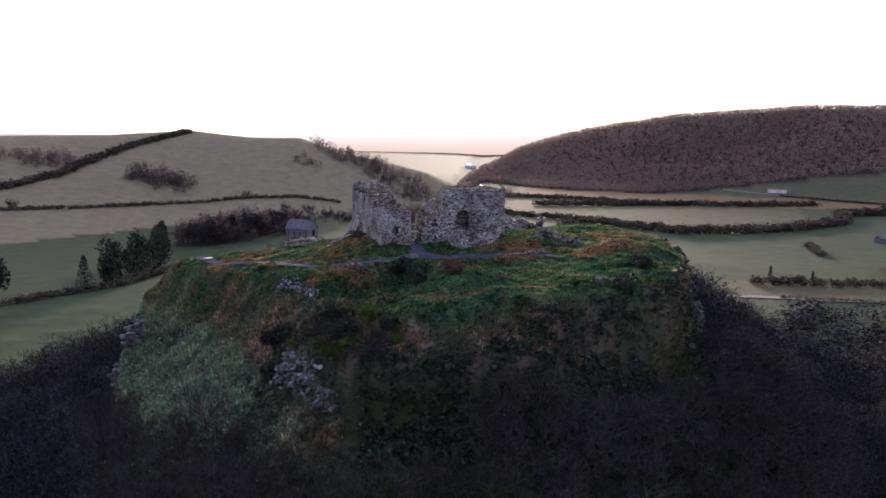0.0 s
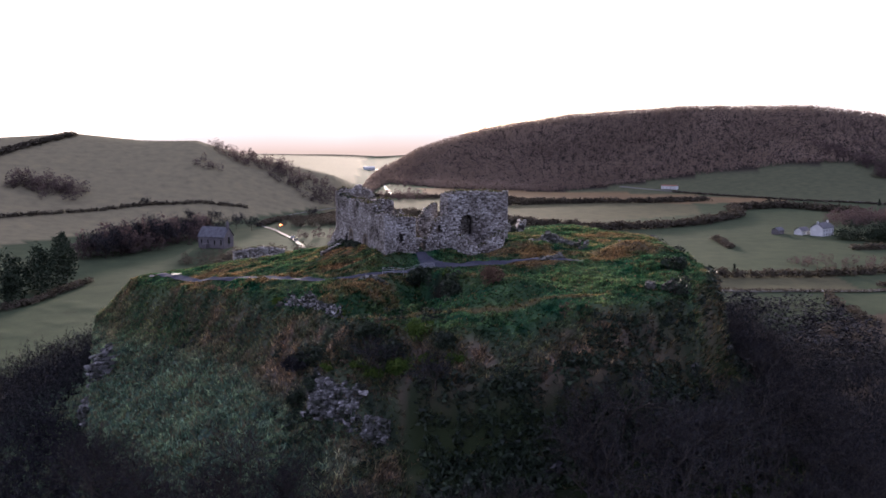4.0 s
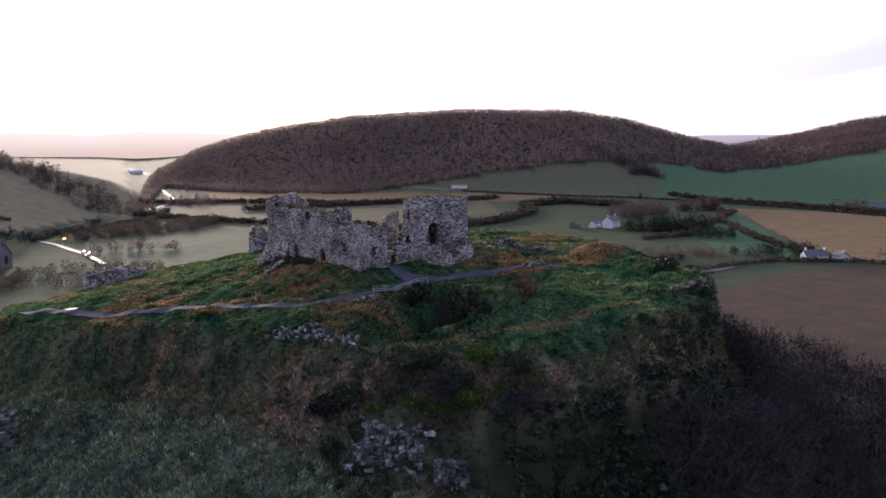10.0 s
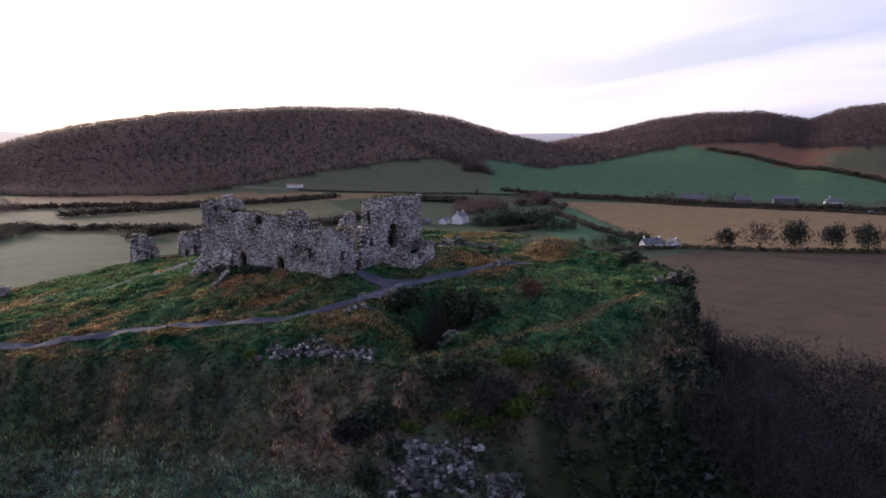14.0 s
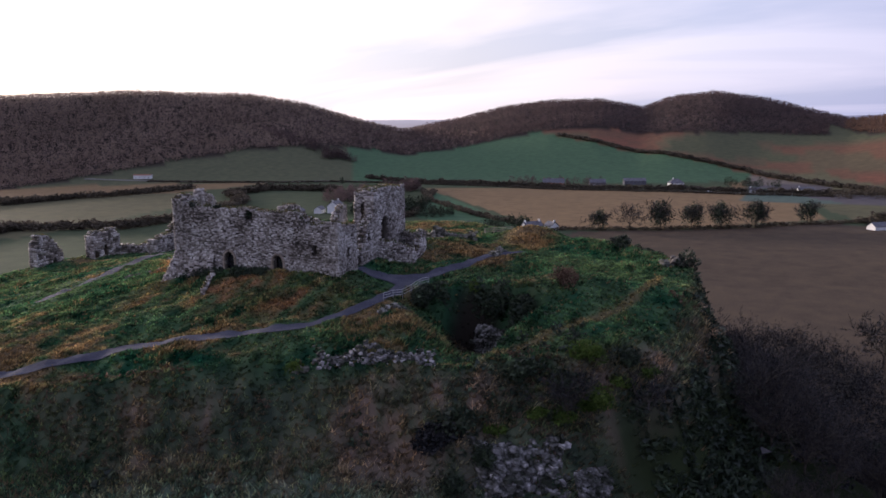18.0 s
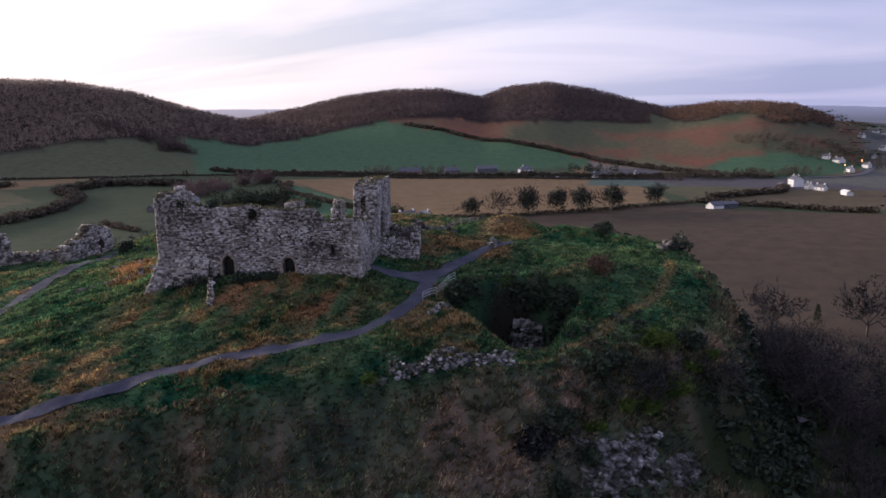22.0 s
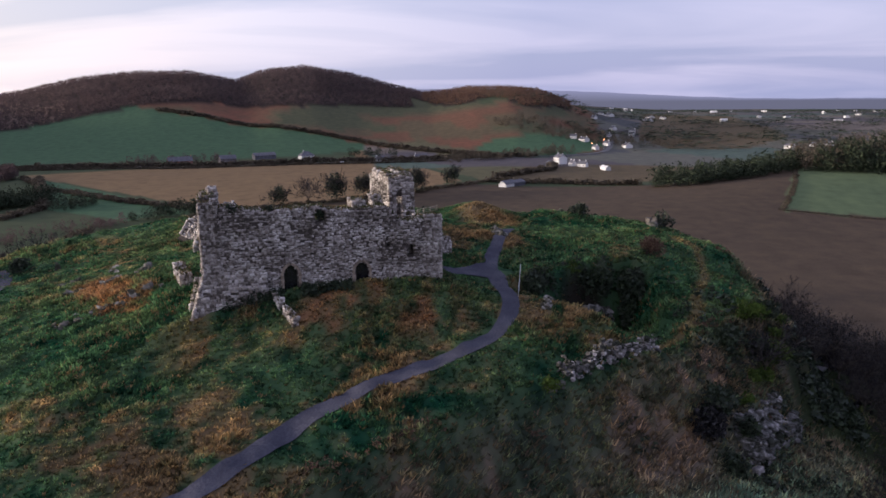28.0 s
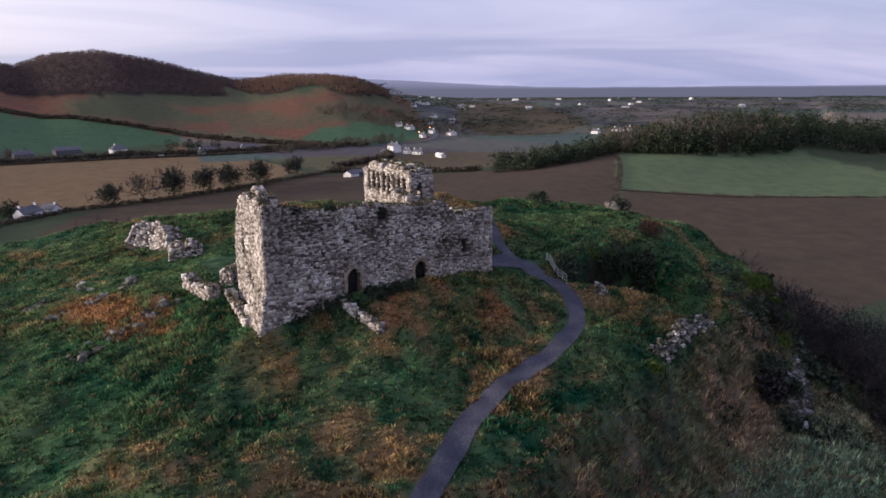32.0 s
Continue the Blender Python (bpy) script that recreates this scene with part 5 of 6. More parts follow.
for k, (x, y) in enumerate([(-23.6, 103.8), (-14.0, 99.6), (-12.4, 97.0), (-16.8, 103.6), (-26.4, 105.4), (-10.2, 99.2), (-7.4, 96.0)]):
    shrub("ledge_bush", x, y, 1.7 + 0.3 * (k % 3), 1.6 + 0.3 * (k % 2), 92 + k, mat=M_MOSS if k in (2, 5) else M_IVY, label="yellow-green moss on the rocky bank" if k in (2, 5) else "dark ivy bush on the rocky bank", n=1100, size=0.14)
shrub("moss_cushion", -30.0, 124.2, 1.1, 0.8, 118, mat=M_MOSS, label="bright moss on dark boulders", n=500, size=0.11)
for k, (x, y) in enumerate([(-22.4, 103.6), (-18.0, 101.4), (-13.4, 97.8), (-9.6, 95.6), (-6.0, 93.6), (-16.0, 99.4)]):
    shrub("moss_cushion", x, y, 1.5, 0.9, 150 + k, mat=M_MOSS, label="vivid green moss over broken limestone", n=900, size=0.11)
shrub("clifftop_bush", 32.6, 112.9, 2.3, 1.7, 75, label="rounded dark bush on the cliff edge", n=1100)
shrub("ivy_clump", 26.0, 99.6, 2.0, 2.2, 81, label="dark ivy clump hanging from a limestone stack", n=900, size=0.14)
shrub("bailey_bush", 15.5, 203.2, 2.2, 1.9, 77, label="round dark gorse bush beside the track", n=1000)
shrub("slope_bush", -25.6, 107.6, 3.4, 2.1, 78, mat=M_TWIG, label="dark leafless thorn bush on the bank", n=2600, size=0.14)
shrub("slope_bush", -24.0, 107.0, 2.4, 2.2, 79, mat=M_IVY, label="dark ivy bush beside the limestone ledge", n=1100)
shrub("thorn_bush", 1.4, 108.2, 2.4, 1.9, 80, mat=M_BRACKEN, label="pale brown dead bracken clump", n=1800, size=0.10)
rng_w = np.random.default_rng(160)
foot_s, foot_r = -0.5 - 1.3 * rng_w.random(150), np.concatenate([rng_w.uniform(10.6, 16.0, 80), rng_w.uniform(18.2, 24.5, 70)])
foot_x, foot_y = castle_xy(foot_s, foot_r)
thicket("wall_ivy", np.stack([foot_x, foot_y], 1), np.stack([rng_w.uniform(0.5, 1.2, 150), rng_w.uniform(0.4, 1.1, 150)], 1), M_IVY, "dark ivy and nettles along the foot of the hall", "ivy", 30, 161, 0.26, -0.1)
for k, (sx, rx, zz) in enumerate([(0.5, 13.6, 8.2), (0.6, 18.9, 9.2), (0.4, 23.0, 9.6)]):
    x, y = castle_xy(sx, rx)
    shrub("wall_fern", x, y, 0.75, 1.0 if k == 0 else 0.6, 165 + k, label="dark ivy tuft growing on the broken wall top", n=500, size=0.10, z=zz)
rng_l = np.random.default_rng(140)
ledge = np.array([(-19.0, 101.6)]) + rng_l.normal(size=(190, 2)) * np.array((6.0, 3.6))
ledge = ledge[np.abs(0.81 * (ledge[:, 0] + 19.5) - 0.59 * (ledge[:, 1] - 101.0)) + 1.6 * np.abs(-0.59 * (ledge[:, 0] + 19.5) - 0.81 * (ledge[:, 1] - 100.4)) > 4.2]
thicket("ledge_scrub", ledge, np.stack([rng_l.uniform(0.7, 1.7, len(ledge)), rng_l.uniform(0.6, 1.5, len(ledge))], 1), M_IVY, "dark ivy and bramble round the limestone ledge", "scrub", 24, 141, 0.30, -0.2)
bare_tree("ash_sapling", -15.6, 98.8, 7.0, 3, "grey leafless ash growing from the limestone ledge")
bare_tree("ash_sapling", -9.0, 92.5, 6.0, 4, "grey leafless ash growing below the ledge")

# railing beside the path
def railing():
    a, b = Vector((-13.0, 126.2, 0)), Vector((-4.4, 125.4, 0))
    ob = new("path_railing")
    z = lambda p: max(hgt(p.x, p.y), hgt(p.x, p.y + 1.2) - 0.15)
    ob.matrix_basis = pose(a.x, a.y, z(a))
    inv = ob.matrix_basis.inverted()
    n = 6
    pts = []
    for k in range(n):
        p = a.lerp(b, k / (n - 1))
        p.z = z(p) - 0.1
        pts.append(p)
        v, f = tubes(np.array([(*(inv @ p), *(inv @ (p + Vector((0, 0, 1.25)))), 0.035, 0.035)]), 6)
        mesh_object("post", v, f, M_STEEL, ob)
    for h in (0.55, 0.9, 1.22):
        segs = np.array([(*(inv @ (p + Vector((0, 0, h)))), *(inv @ (q + Vector((0, 0, h)))), 0.028, 0.028) for p, q in zip(pts, pts[1:])])
        v, f = tubes(segs, 6)
        mesh_object("rail", v, f, M_STEEL, ob)
    tagged(ob, "galvanised steel tube railing between path and hollow", "railing")


railing()


def timber_fence():
    ob = new("timber_fence")
    ob.matrix_basis = pose(35.0, 141.5, hgt(35, 141.5), 0, 0, -35)
    for k in range(4):
        part("post", box_bm(0.14, 0.14, 1.4, (k * 1.9, 0, -0.2), 0.01), M_TIMBER, ob)
    for h in (0.35, 0.7, 1.05):
        part("rail", box_bm(6.2, 0.06, 0.13, (2.85, -0.1, h), 0.01), M_TIMBER, ob)
    tagged(ob, "pale weathered timber rail fence at the brow", "fence")


timber_fence()
# puddle on the path
pw = mesh_object("puddle", np.array([(-53.2 + 1.0 * math.cos(a) * (1 + 0.2 * math.sin(3 * a)), 159.6 + 0.7 * math.sin(a), 0.0) for a in np.linspace(0, 2 * math.pi, 20, endpoint=False)]),
                 [list(range(20))], M_WATER)
pw.location.z = max(hgt(-53.2 + dx, 159.6 + dy) for dx in (-1, 0, 1) for dy in (-0.7, 0, 0.7)) + 0.14
tagged(pw, "small bright puddle lying on the path", "puddle")

# ---------------------------------------------------------------- woods below the crag
def apron_spots():
    rng = np.random.default_rng(77)
    g = 3.4
    X, Y = np.meshgrid(np.arange(-175, 190, g), np.arange(-10, 275, g))
    x, y = (X + rng.uniform(-1.3, 1.3, X.shape)).ravel(), (Y + rng.uniform(-1.3, 1.3, Y.shape)).ravel()
    d = rim_distance(x, y)
    lo = np.where(x < -64, 18.0, np.interp(x, [-60, -46, -38, -30, -8, 2, 14, 24], [27.0, 27.0, 25.0, 18.0, 16.0, 12.0, 9.0, 6.5])) + 3 * vnoise(x, y, 11, 15)
    hi = np.where(x > 30, 105.0, 80.0) + 16 * vnoise(x, y, 40, 16)
    hi = np.where(x < -60, 52 + 14 * vnoise(x, y, 40, 16), hi)
    hi = np.where((y > 200) & (x > -20), 26.0, hi)
    keep = (d > lo) & (d < hi) & ~((x > 110) & (y > 120) & (x - 110 > 0.5 * (250 - y))) & ~((x > 150))
    keep &= ~((x > 40) & (y > 235))
    keep &= rng.random(len(x)) < np.where(d > 48, 0.60, 0.92)
    return x[keep], y[keep], d[keep]


def build_woods():
    x, y, d = apron_spots()
    rng = np.random.default_rng(5)
    h = rng.uniform(7.0, 10.5, len(x)) + 2.0 * vnoise(x, y, 18, 19)
    near = np.argsort(d + 0.25 * np.abs(x - 0) + np.where(y > 130, 60, 0))[:290]
    for k in near:
        bare_tree("woodland_tree", float(x[k]), float(y[k]), float(h[k]), int(k) % 6, "leafless grey-brown tree on the slope below the crag", "trees below the crag")
    rest = np.setdiff1d(np.arange(len(x)), near)
    z = height(x[rest], y[rest]) - 0.4
    tv = []
    for kind in range(5):
        segs, tw = grow(900 + kind, 10.0, 0.46, (5, 3, 3), 6, lift=0.18)
        v, f = tubes(segs)
        tris = np.concatenate([v[f[:, [0, 1, 2]]], v[f[:, [0, 2, 3]]]])
        # only the boughs that show from above
        tris = tris[:: 4]
        tw = tw.copy()
        mid = tw[:, :2].mean(1, keepdims=True)
        tw[:, :2] = mid + (tw[:, :2] - mid) * 2.6
        mine = rest[rest % 5 == kind]
        base = np.concatenate([tris, tw])
        zz = z[rest % 5 == kind]
        a = rng.random(len(mine)) * 2 * math.pi
        s = h[mine] / 10.0
        ca, sa = np.cos(a) * s, np.sin(a) * s
        bx, by, bz = base[..., 0], base[..., 1], base[..., 2]
        out = np.empty((len(mine), *base.shape))
        out[..., 0] = ca[:, None, None] * bx - sa[:, None, None] * by + x[mine][:, None, None]
        out[..., 1] = sa[:, None, None] * bx + ca[:, None, None] * by + y[mine][:, None, None]
        out[..., 2] = s[:, None, None] * bz + zz[:, None, None]
        tv.append(out.reshape(-1, 3, 3))
    tv = np.concatenate(tv)
    ob = tri_mesh("bare_wood", tv, M_TWIG)
    tagged(ob, "dense leafless winter wood round the foot of the crag", "woodland", kind="stuff")
    # bramble under the trees
    i = rng.integers(len(x), size=2600)
    pts = np.stack([x[i], y[i]], 1) + rng.normal(size=(2600, 2)) * 2
    thicket("undergrowth", pts, np.stack([rng.uniform(1.5, 3.0, 2600), rng.uniform(1.0, 2.6, 2600)], 1), M_TWIG, "dark bramble undergrowth beneath the bare trees", "undergrowth", 16, 6, 0.35)


build_woods()


def cliff_ivy():
    rng = np.random.default_rng(31)
    n = 24000
    x, y = rng.uniform(-18, 62, n), rng.uniform(78, 150, n)
    d = rim_distance(x, y)
    k = (d > 0.5) & (d < 13) & (x > np.where(d > 4, -13.0, 12.0) + 8 * vnoise(x, y, 7, 3)) & (vnoise(x, y, 5, 8) + 0.5 * vnoise(x, y, 2, 9) > -0.18)
    x, y = x[k], y[k]
    thicket("cliff_ivy", np.stack([x, y], 1), np.stack([rng.uniform(0.7, 1.6, len(x)), rng.uniform(0.6, 1.5, len(x))], 1), M_IVY, "dark ivy and scrub hanging on the cliff", "ivy", 14, 9, 0.42, -0.2)
    # scrub and moss under the ledge and along the bank foot
    n = 5200
    x, y = rng.uniform(-62, 14, n), rng.uniform(84, 150, n)
    d = rim_distance(x, y)
    k = (d > 3) & (d < 15) & (vnoise(x, y, 9, 18) + 0.5 * vnoise(x, y, 3, 19) > np.where(x < -30, 0.34, 0.24))
    x, y = x[k], y[k]
    thicket("bank_scrub", np.stack([x, y], 1), np.stack([rng.uniform(0.6, 1.5, len(x)), rng.uniform(0.5, 1.3, len(x))], 1), M_IVY, "dark bramble and ivy scrub on the steep bank", "scrub", 14, 10, 0.40, -0.2)

    # dead bracken in drifts under the brow
    n = 15000
    x, y = rng.uniform(-62, 12, n), rng.uniform(82, 150, n)
    d = rim_distance(x, y)
    k = (d > -1.5) & (d < 10) & ((x < -12) | (d < 5)) & (vnoise(x, y, 10, 28) + 0.6 * vnoise(x, y, 3, 29) > 0.02 + 0.03 * np.abs(d - 4)) & (rng.random(n) < np.where(x < -34, 0.5, 0.9))
    x, y = x[k], y[k]
    thicket("bracken", np.stack([x, y], 1), np.stack([rng.uniform(0.35, 0.9, len(x)), rng.uniform(0.3, 0.75, len(x))], 1), M_BRACKEN, "red-brown dead bracken on the steep bank", "bracken", 22, 11, 0.24, -0.05)


cliff_ivy()


# ---------------------------------------------------------------- hills and hedges
def hill_wood():
    rng = np.random.default_rng(41)
    n = 78000
    az = rng.uniform(3, 97, n)
    foot, crest = np.interp(az, HILLS[:, 0], HILLS[:, 3]), np.interp(az, HILLS[:, 0], HILLS[:, 2])
    t = rng.uniform(0, 1.12, n)
    r = foot + t * (crest - foot)
    k = wooded(az, t) & (rng.random(n) < 0.75)
    az, r = az[k], r[k]
    x, y = HUB[0] + r * np.sin(np.radians(az)), HUB[1] + r * np.cos(np.radians(az))
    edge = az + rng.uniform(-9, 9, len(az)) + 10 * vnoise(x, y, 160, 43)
    size = np.stack([rng.uniform(4.5, 9, len(x)), rng.uniform(6, 11, len(x))], 1)
    # bearings nearer the sun take the wood colour paled for haze
    for pick, nm, mat, lab in ((edge < 46, "hill_wood", M_HAZEWOOD, "winter woodland on the hill, its colour paled for haze"), ((edge >= 46) & (az < 84), "hill_wood", M_WOOD, "bare brown woodland covering the hills"), (az >= 84, "larch_wood", M_REDWOOD, "red-brown wood over a low round hill")):
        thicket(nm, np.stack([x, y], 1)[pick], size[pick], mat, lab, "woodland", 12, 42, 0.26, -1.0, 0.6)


hill_wood()


def blob_wood(name, cx, cy, rx, ry, n, h, seed, label, mat=None, turn=0.0, w=None, per=64):
    rng = np.random.default_rng(seed)
    a, r = rng.random(n) * 2 * math.pi, np.sqrt(rng.random(n))
    u, v = rx * r * np.cos(a), ry * r * np.sin(a)
    c, s = math.cos(radians(turn)), math.sin(radians(turn))
    pts = np.stack([cx + c * u - s * v, cy + s * u + c * v], 1)
    ww = w or h * 0.7
    return thicket(name, pts, np.stack([rng.uniform(0.6, 1.4, n) * ww, (0.5 + 0.85 * rng.random(n) ** 1.5) * h], 1), mat or M_WOOD, label, "woodland", int(per * 1.7), seed + 1, 0.14, flat=0.55)


blob_wood("hillside_copse", -379, 671, 42, 26, 70, 10, 51, "brown copse on the grassy hillside")
blob_wood("hillside_copse", -264, 669, 30, 26, 70, 12, 52, "brown copse on the grassy hillside")
blob_wood("hillside_copse", -150, 790, 18, 12, 14, 8, 53, "small thorn clump on the hillside")
blob_wood("hillside_wood", -112, 850, 55, 22, 110, 10, 54, "brown wood along the hill's shoulder", turn=-25)
blob_wood("hillside_wood", -30, 800, 62, 30, 130, 10, 55, "brown wood at the hill's foot", turn=-20)
blob_wood("bare_scrub", 128, 222, 62, 30, 420, 6, 82, "purple-brown leafless scrub between the crag and a field", M_TWIG, 52, 6, 40)
blob_wood("road_trees", -20, 520, 26, 14, 30, 7, 81, "brown roadside trees beyond the bailey")
blob_wood("roadside_scrub", 0, 640, 75, 34, 320, 6.5, 56, "brown scrub beside the valley road", M_HEDGE, 35, 6, 60)
blob_wood("roadside_scrub", 70, 900, 40, 60, 90, 8, 57, "brown roadside trees in the valley")
blob_wood("roadside_scrub", 95, 1250, 40, 160, 120, 9, 58, "brown roadside trees in the valley")
blob_wood("foot_scrub", -10, 300, 64, 32, 260, 6, 59, "brown scrub beyond the outer walls", M_HEDGE, 10, 5, 60)
blob_wood("church_copse", -143, 500, 24, 62, 120, 15, 78, "tall bare brown copse near the church", turn=-25, w=9)
blob_wood("field_trees", -156, 352, 9, 22, 9, 13, 79, "broad dark evergreen trees beside a field hedge", M_FIR, 0, 10)
blob_wood("church_scrub", -60, 430, 50, 36, 190, 5, 60, "brown scrub below the church", M_HEDGE, 0, 5, 60)
blob_wood("garden_wood", 356, 438, 36, 15, 120, 11, 61, "dark evergreen trees round a white house", M_FIR, -35)
blob_wood("garden_wood", 356, 392, 20, 12, 40, 7, 62, "dark garden shrubs by a white house", M_FIR)
blob_wood("lane_copse", 425, 545, 56, 22, 120, 10, 63, "bare copse near the white house", turn=30)
blob_wood("lane_copse", 505, 548, 26, 12, 46, 13, 64, "tall bare trees at the field corner")
blob_wood("lane_copse", 262, 345, 40, 16, 70, 5, 65, "brown scrub beside the lane", turn=-30)
blob_wood("cottage_trees", 318, 312, 26, 10, 46, 8, 66, "dark trees round a white cottage", M_FIR, -30)
blob_wood("spur_wood", 695, 890, 14, 95, 120, 12, 67, "strip of bare wood down the hill", turn=5)
blob_wood("spur_wood", 690, 830, 26, 12, 30, 13, 68, "bare trees at the end of a strip of wood")
blob_wood("farm_trees", 665, 455, 22, 60, 60, 9, 69, "bare trees behind the farm buildings", turn=20)
blob_wood("village_trees", 900, -30, 150, 60, 230, 9, 70, "dark trees among the white village houses", M_HEDGE, 60)
blob_wood("village_trees", 700, 90, 90, 22, 110, 9, 71, "dark trees along the village road", M_HEDGE, -55)
blob_wood("field_clump", 740, 250, 16, 30, 36, 9, 72, "dark clump of trees in a field", M_FIR)
blob_wood("knoll_wood", 430, -60, 75, 24, 260, 13, 73, "mixed wood with dark evergreens along a field", M_FIR, -62, 9)
blob_wood("knoll_wood", 430, -190, 85, 34, 330, 18, 74, "mixed wood with dark evergreens along a field", M_FIR, -80, 9)
blob_wood("knoll_wood", 450, -190, 100, 44, 380, 17, 75, "bare brown wood above a green field", M_HEDGE, -80, 9)
blob_wood("knoll_wood", 470, -330, 120, 50, 460, 19, 76, "mixed wood with dark evergreens along a field", M_FIR, -95, 9)
blob_wood("lone_oak", 262, -262, 9, 9, 14, 12, 77, "dark tree at the corner of a green field", M_HEDGE)
rng_v = np.random.default_rng(88)
n_v = 1500
az_v, r_v = rng_v.uniform(92, 150, n_v), rng_v.uniform(850, 4200, n_v) ** 1.0
thicket("plain_hedges", np.stack([HUB[0] + r_v * np.sin(np.radians(az_v)), HUB[1] + r_v * np.cos(np.radians(az_v))], 1),
        np.stack([rng_v.uniform(20, 90, n_v), rng_v.uniform(5, 10, n_v)], 1), M_FIR, "dark hedges and trees scattered over the plain", "hedges", 40, 89, 0.12)

for k, (pts, h, w) in enumerate([
        ([(-420, 470), (-339, 521), (-274, 578), (-229, 629), (-187, 665), (-140, 690), (-100, 700)], 3.0, 4.0),
        ([(-420, 540), (-366, 565), (-355, 598), (-344, 638), (-341, 688), (-331, 762), (-300, 850)], 5, 8),
        ([(-240, 240), (-182, 275), (-148, 325), (-140, 370)], 3, 4),
        ([(100, 762), (140, 759), (204, 765), (269, 766), (332, 759), (412, 780)], 6, 7),
        ([(95, 560), (134, 586), (180, 526), (229, 534), (293, 563), (345, 606)], 6, 8),
        ([(-3, 763), (36, 703), (73, 657), (108, 620), (134, 586)], 5, 7),
        ([(11, 904), (110, 871), (172, 827), (208, 787), (269, 766)], 5, 7),
        ([(345, 606), (378, 671), (439, 685), (456, 662), (470, 600)], 7, 9),
        ([(245, 470), (230, 425)], 3, 5), ([(147, 301), (192, 290), (240, 288)], 1.6, 2.0), ([(150, 334), (184, 329), (216, 325), (260, 330)], 4, 5),
        ([(190, 280), (183, 270), (174, 234)], 3, 4), ([(520, 530), (442, 461), (379, 376), (354, 333), (335, 288)], 3.5, 5),
        ([(230, 300), (300, 296), (339, 272), (365, 229), (411, 170), (474, 120), (500, 112)], 2.6, 3.5),
        ([(424, 890), (471, 823), (511, 752), (560, 705), (586, 641), (597, 563), (609, 426), (630, 330), (650, 240), (668, 160)], 2.5, 4),
        ([(620, 700), (612, 563), (628, 426), (650, 330), (672, 240), (690, 160), (705, 60)], 5, 7),
        ([(956, 459), (923, 379), (884, 289), (766, 159), (700, 100)], 5, 8),
        ([(1010, 620), (985, 540), (956, 459)], 5, 8), ([(474, 120), (455, 60), (430, 10)], 4, 6), ([(500, 112), (560, 60), (600, 55)], 5, 7),
        ([(299, -38), (360, -70), (457, -113)], 1.6, 2.5), ([(251, -194), (272, -100), (299, -38)], 1.0, 2.0),
        ([(-81, 600), (-66, 646), (-33, 665), (11, 730), (30, 800)], 4, 6), ([(300, 405), (345, 405), (430, 460), (520, 515)], 4, 5)]):
    hedge("hedgerow", pts, h, w, 200 + 3 * k)

# roads
ribbon("valley_road", [(-40, 470), (-50, 520), (-66, 572), (-81, 618), (-62, 690), (17, 824), (54, 953), (61, 1140), (75, 1400), (92, 1632), (70, 2100)], 3.0, 0.45, M_TARMAC, "wet tarmac road winding along the valley", "road", 6)
ribbon("main_road", [(380, 960), (424, 898), (471, 830), (511, 759), (565, 712), (593, 641), (604, 563), (616, 426), (640, 330), (660, 240), (680, 160), (700, 60), (760, -20), (900, -60)], 6.5, 0.5, M_TARMAC, "wet tarmac main road across the fields", "road", 6)
ribbon("lane", [(120, 308), (147, 301), (174, 295), (221, 290), (270, 296)], 4.5, 0.35, M_TARMAC, "narrow wet lane between hedges", "road", 4)
ribbon("bailey_track", [(-30, 182), (-14, 191.5), (3, 199), (13.6, 205.5), (18.5, 211.5)], 2.6, 0.12, M_PATH, "wet gravel track to the outer gate", "path", 0.8)

# trees that stand alone
for k, (x, y) in enumerate([(349, 255), (360, 238), (372, 222), (385, 206), (396, 190), (409, 172), (447, 148)]):
    bare_tree("hedgerow_tree", x, y, [16, 20, 21, 19, 20, 20, 17][k], 20 + k % 4, "round-headed hedgerow tree thick with ivy", "row of hedgerow trees", ivy=k != 1)
rng_c = random.Random(9)
for k in range(24):
    t = k / 23
    bare_tree("bare_tree", -163 + 45 * t + rng_c.uniform(-9, 9), 455 + 95 * t + rng_c.uniform(-10, 10), rng_c.uniform(17, 22), 30 + k % 3, "tall leafless tree in a copse near the church", "copse by the church")
for k, (x, y, h) in enumerate([(-189, 296, 14), (-160, 312, 16), (-155, 325, 13), (-163, 345, 17), (-155, 355, 18), (-150, 372, 17), (-168, 419, 15)]):
    if k == 1:
        conifer("dark_conifer", x, y, h, 300 + k, "broad dark evergreen tree beside a field hedge", 0.28)
    else:
        shrub("evergreen_tree", x, y, h * 0.38, h * 0.9, 310 + k, mat=M_FIR, label="broad dark evergreen tree beside a field hedge", n=1600, size=0.5)
for x, y, h in [(-325, 534, 10), (-185, 669, 9), (-120, 630, 14), (-97, 585, 15), (-141, 635, 12), (-84, 575, 13), (5, 735, 14), (-40, 665, 12)]:
    bare_tree("bare_tree", x, y, h, 30 + int(abs(x)) % 3, "leafless tree standing in the valley")
for k, (x, y, h) in enumerate([(522, 545, 14), (545, 672, 9), (560, 690, 7), (176, 331, 7), (160, 340, 8), (58, 305, 11), (330, 296, 8)]):
    conifer("slim_conifer", x, y, h, 330 + k, "slim dark conifer by a field edge", 0.16)
bare_tree("bare_tree", 141, 80, 17, 31, "broad round-headed leafless tree at the field's edge")
bare_tree("bare_tree", 147, 54, 19, 30, "broad round-headed leafless tree at the field's edge")
bare_tree("bare_tree", 125, 95, 9, 32, "small leafless tree at the field's edge")
conifer("dark_conifer", 151, 67, 8, 341, "small dark conifer among leafless trees", 0.24)


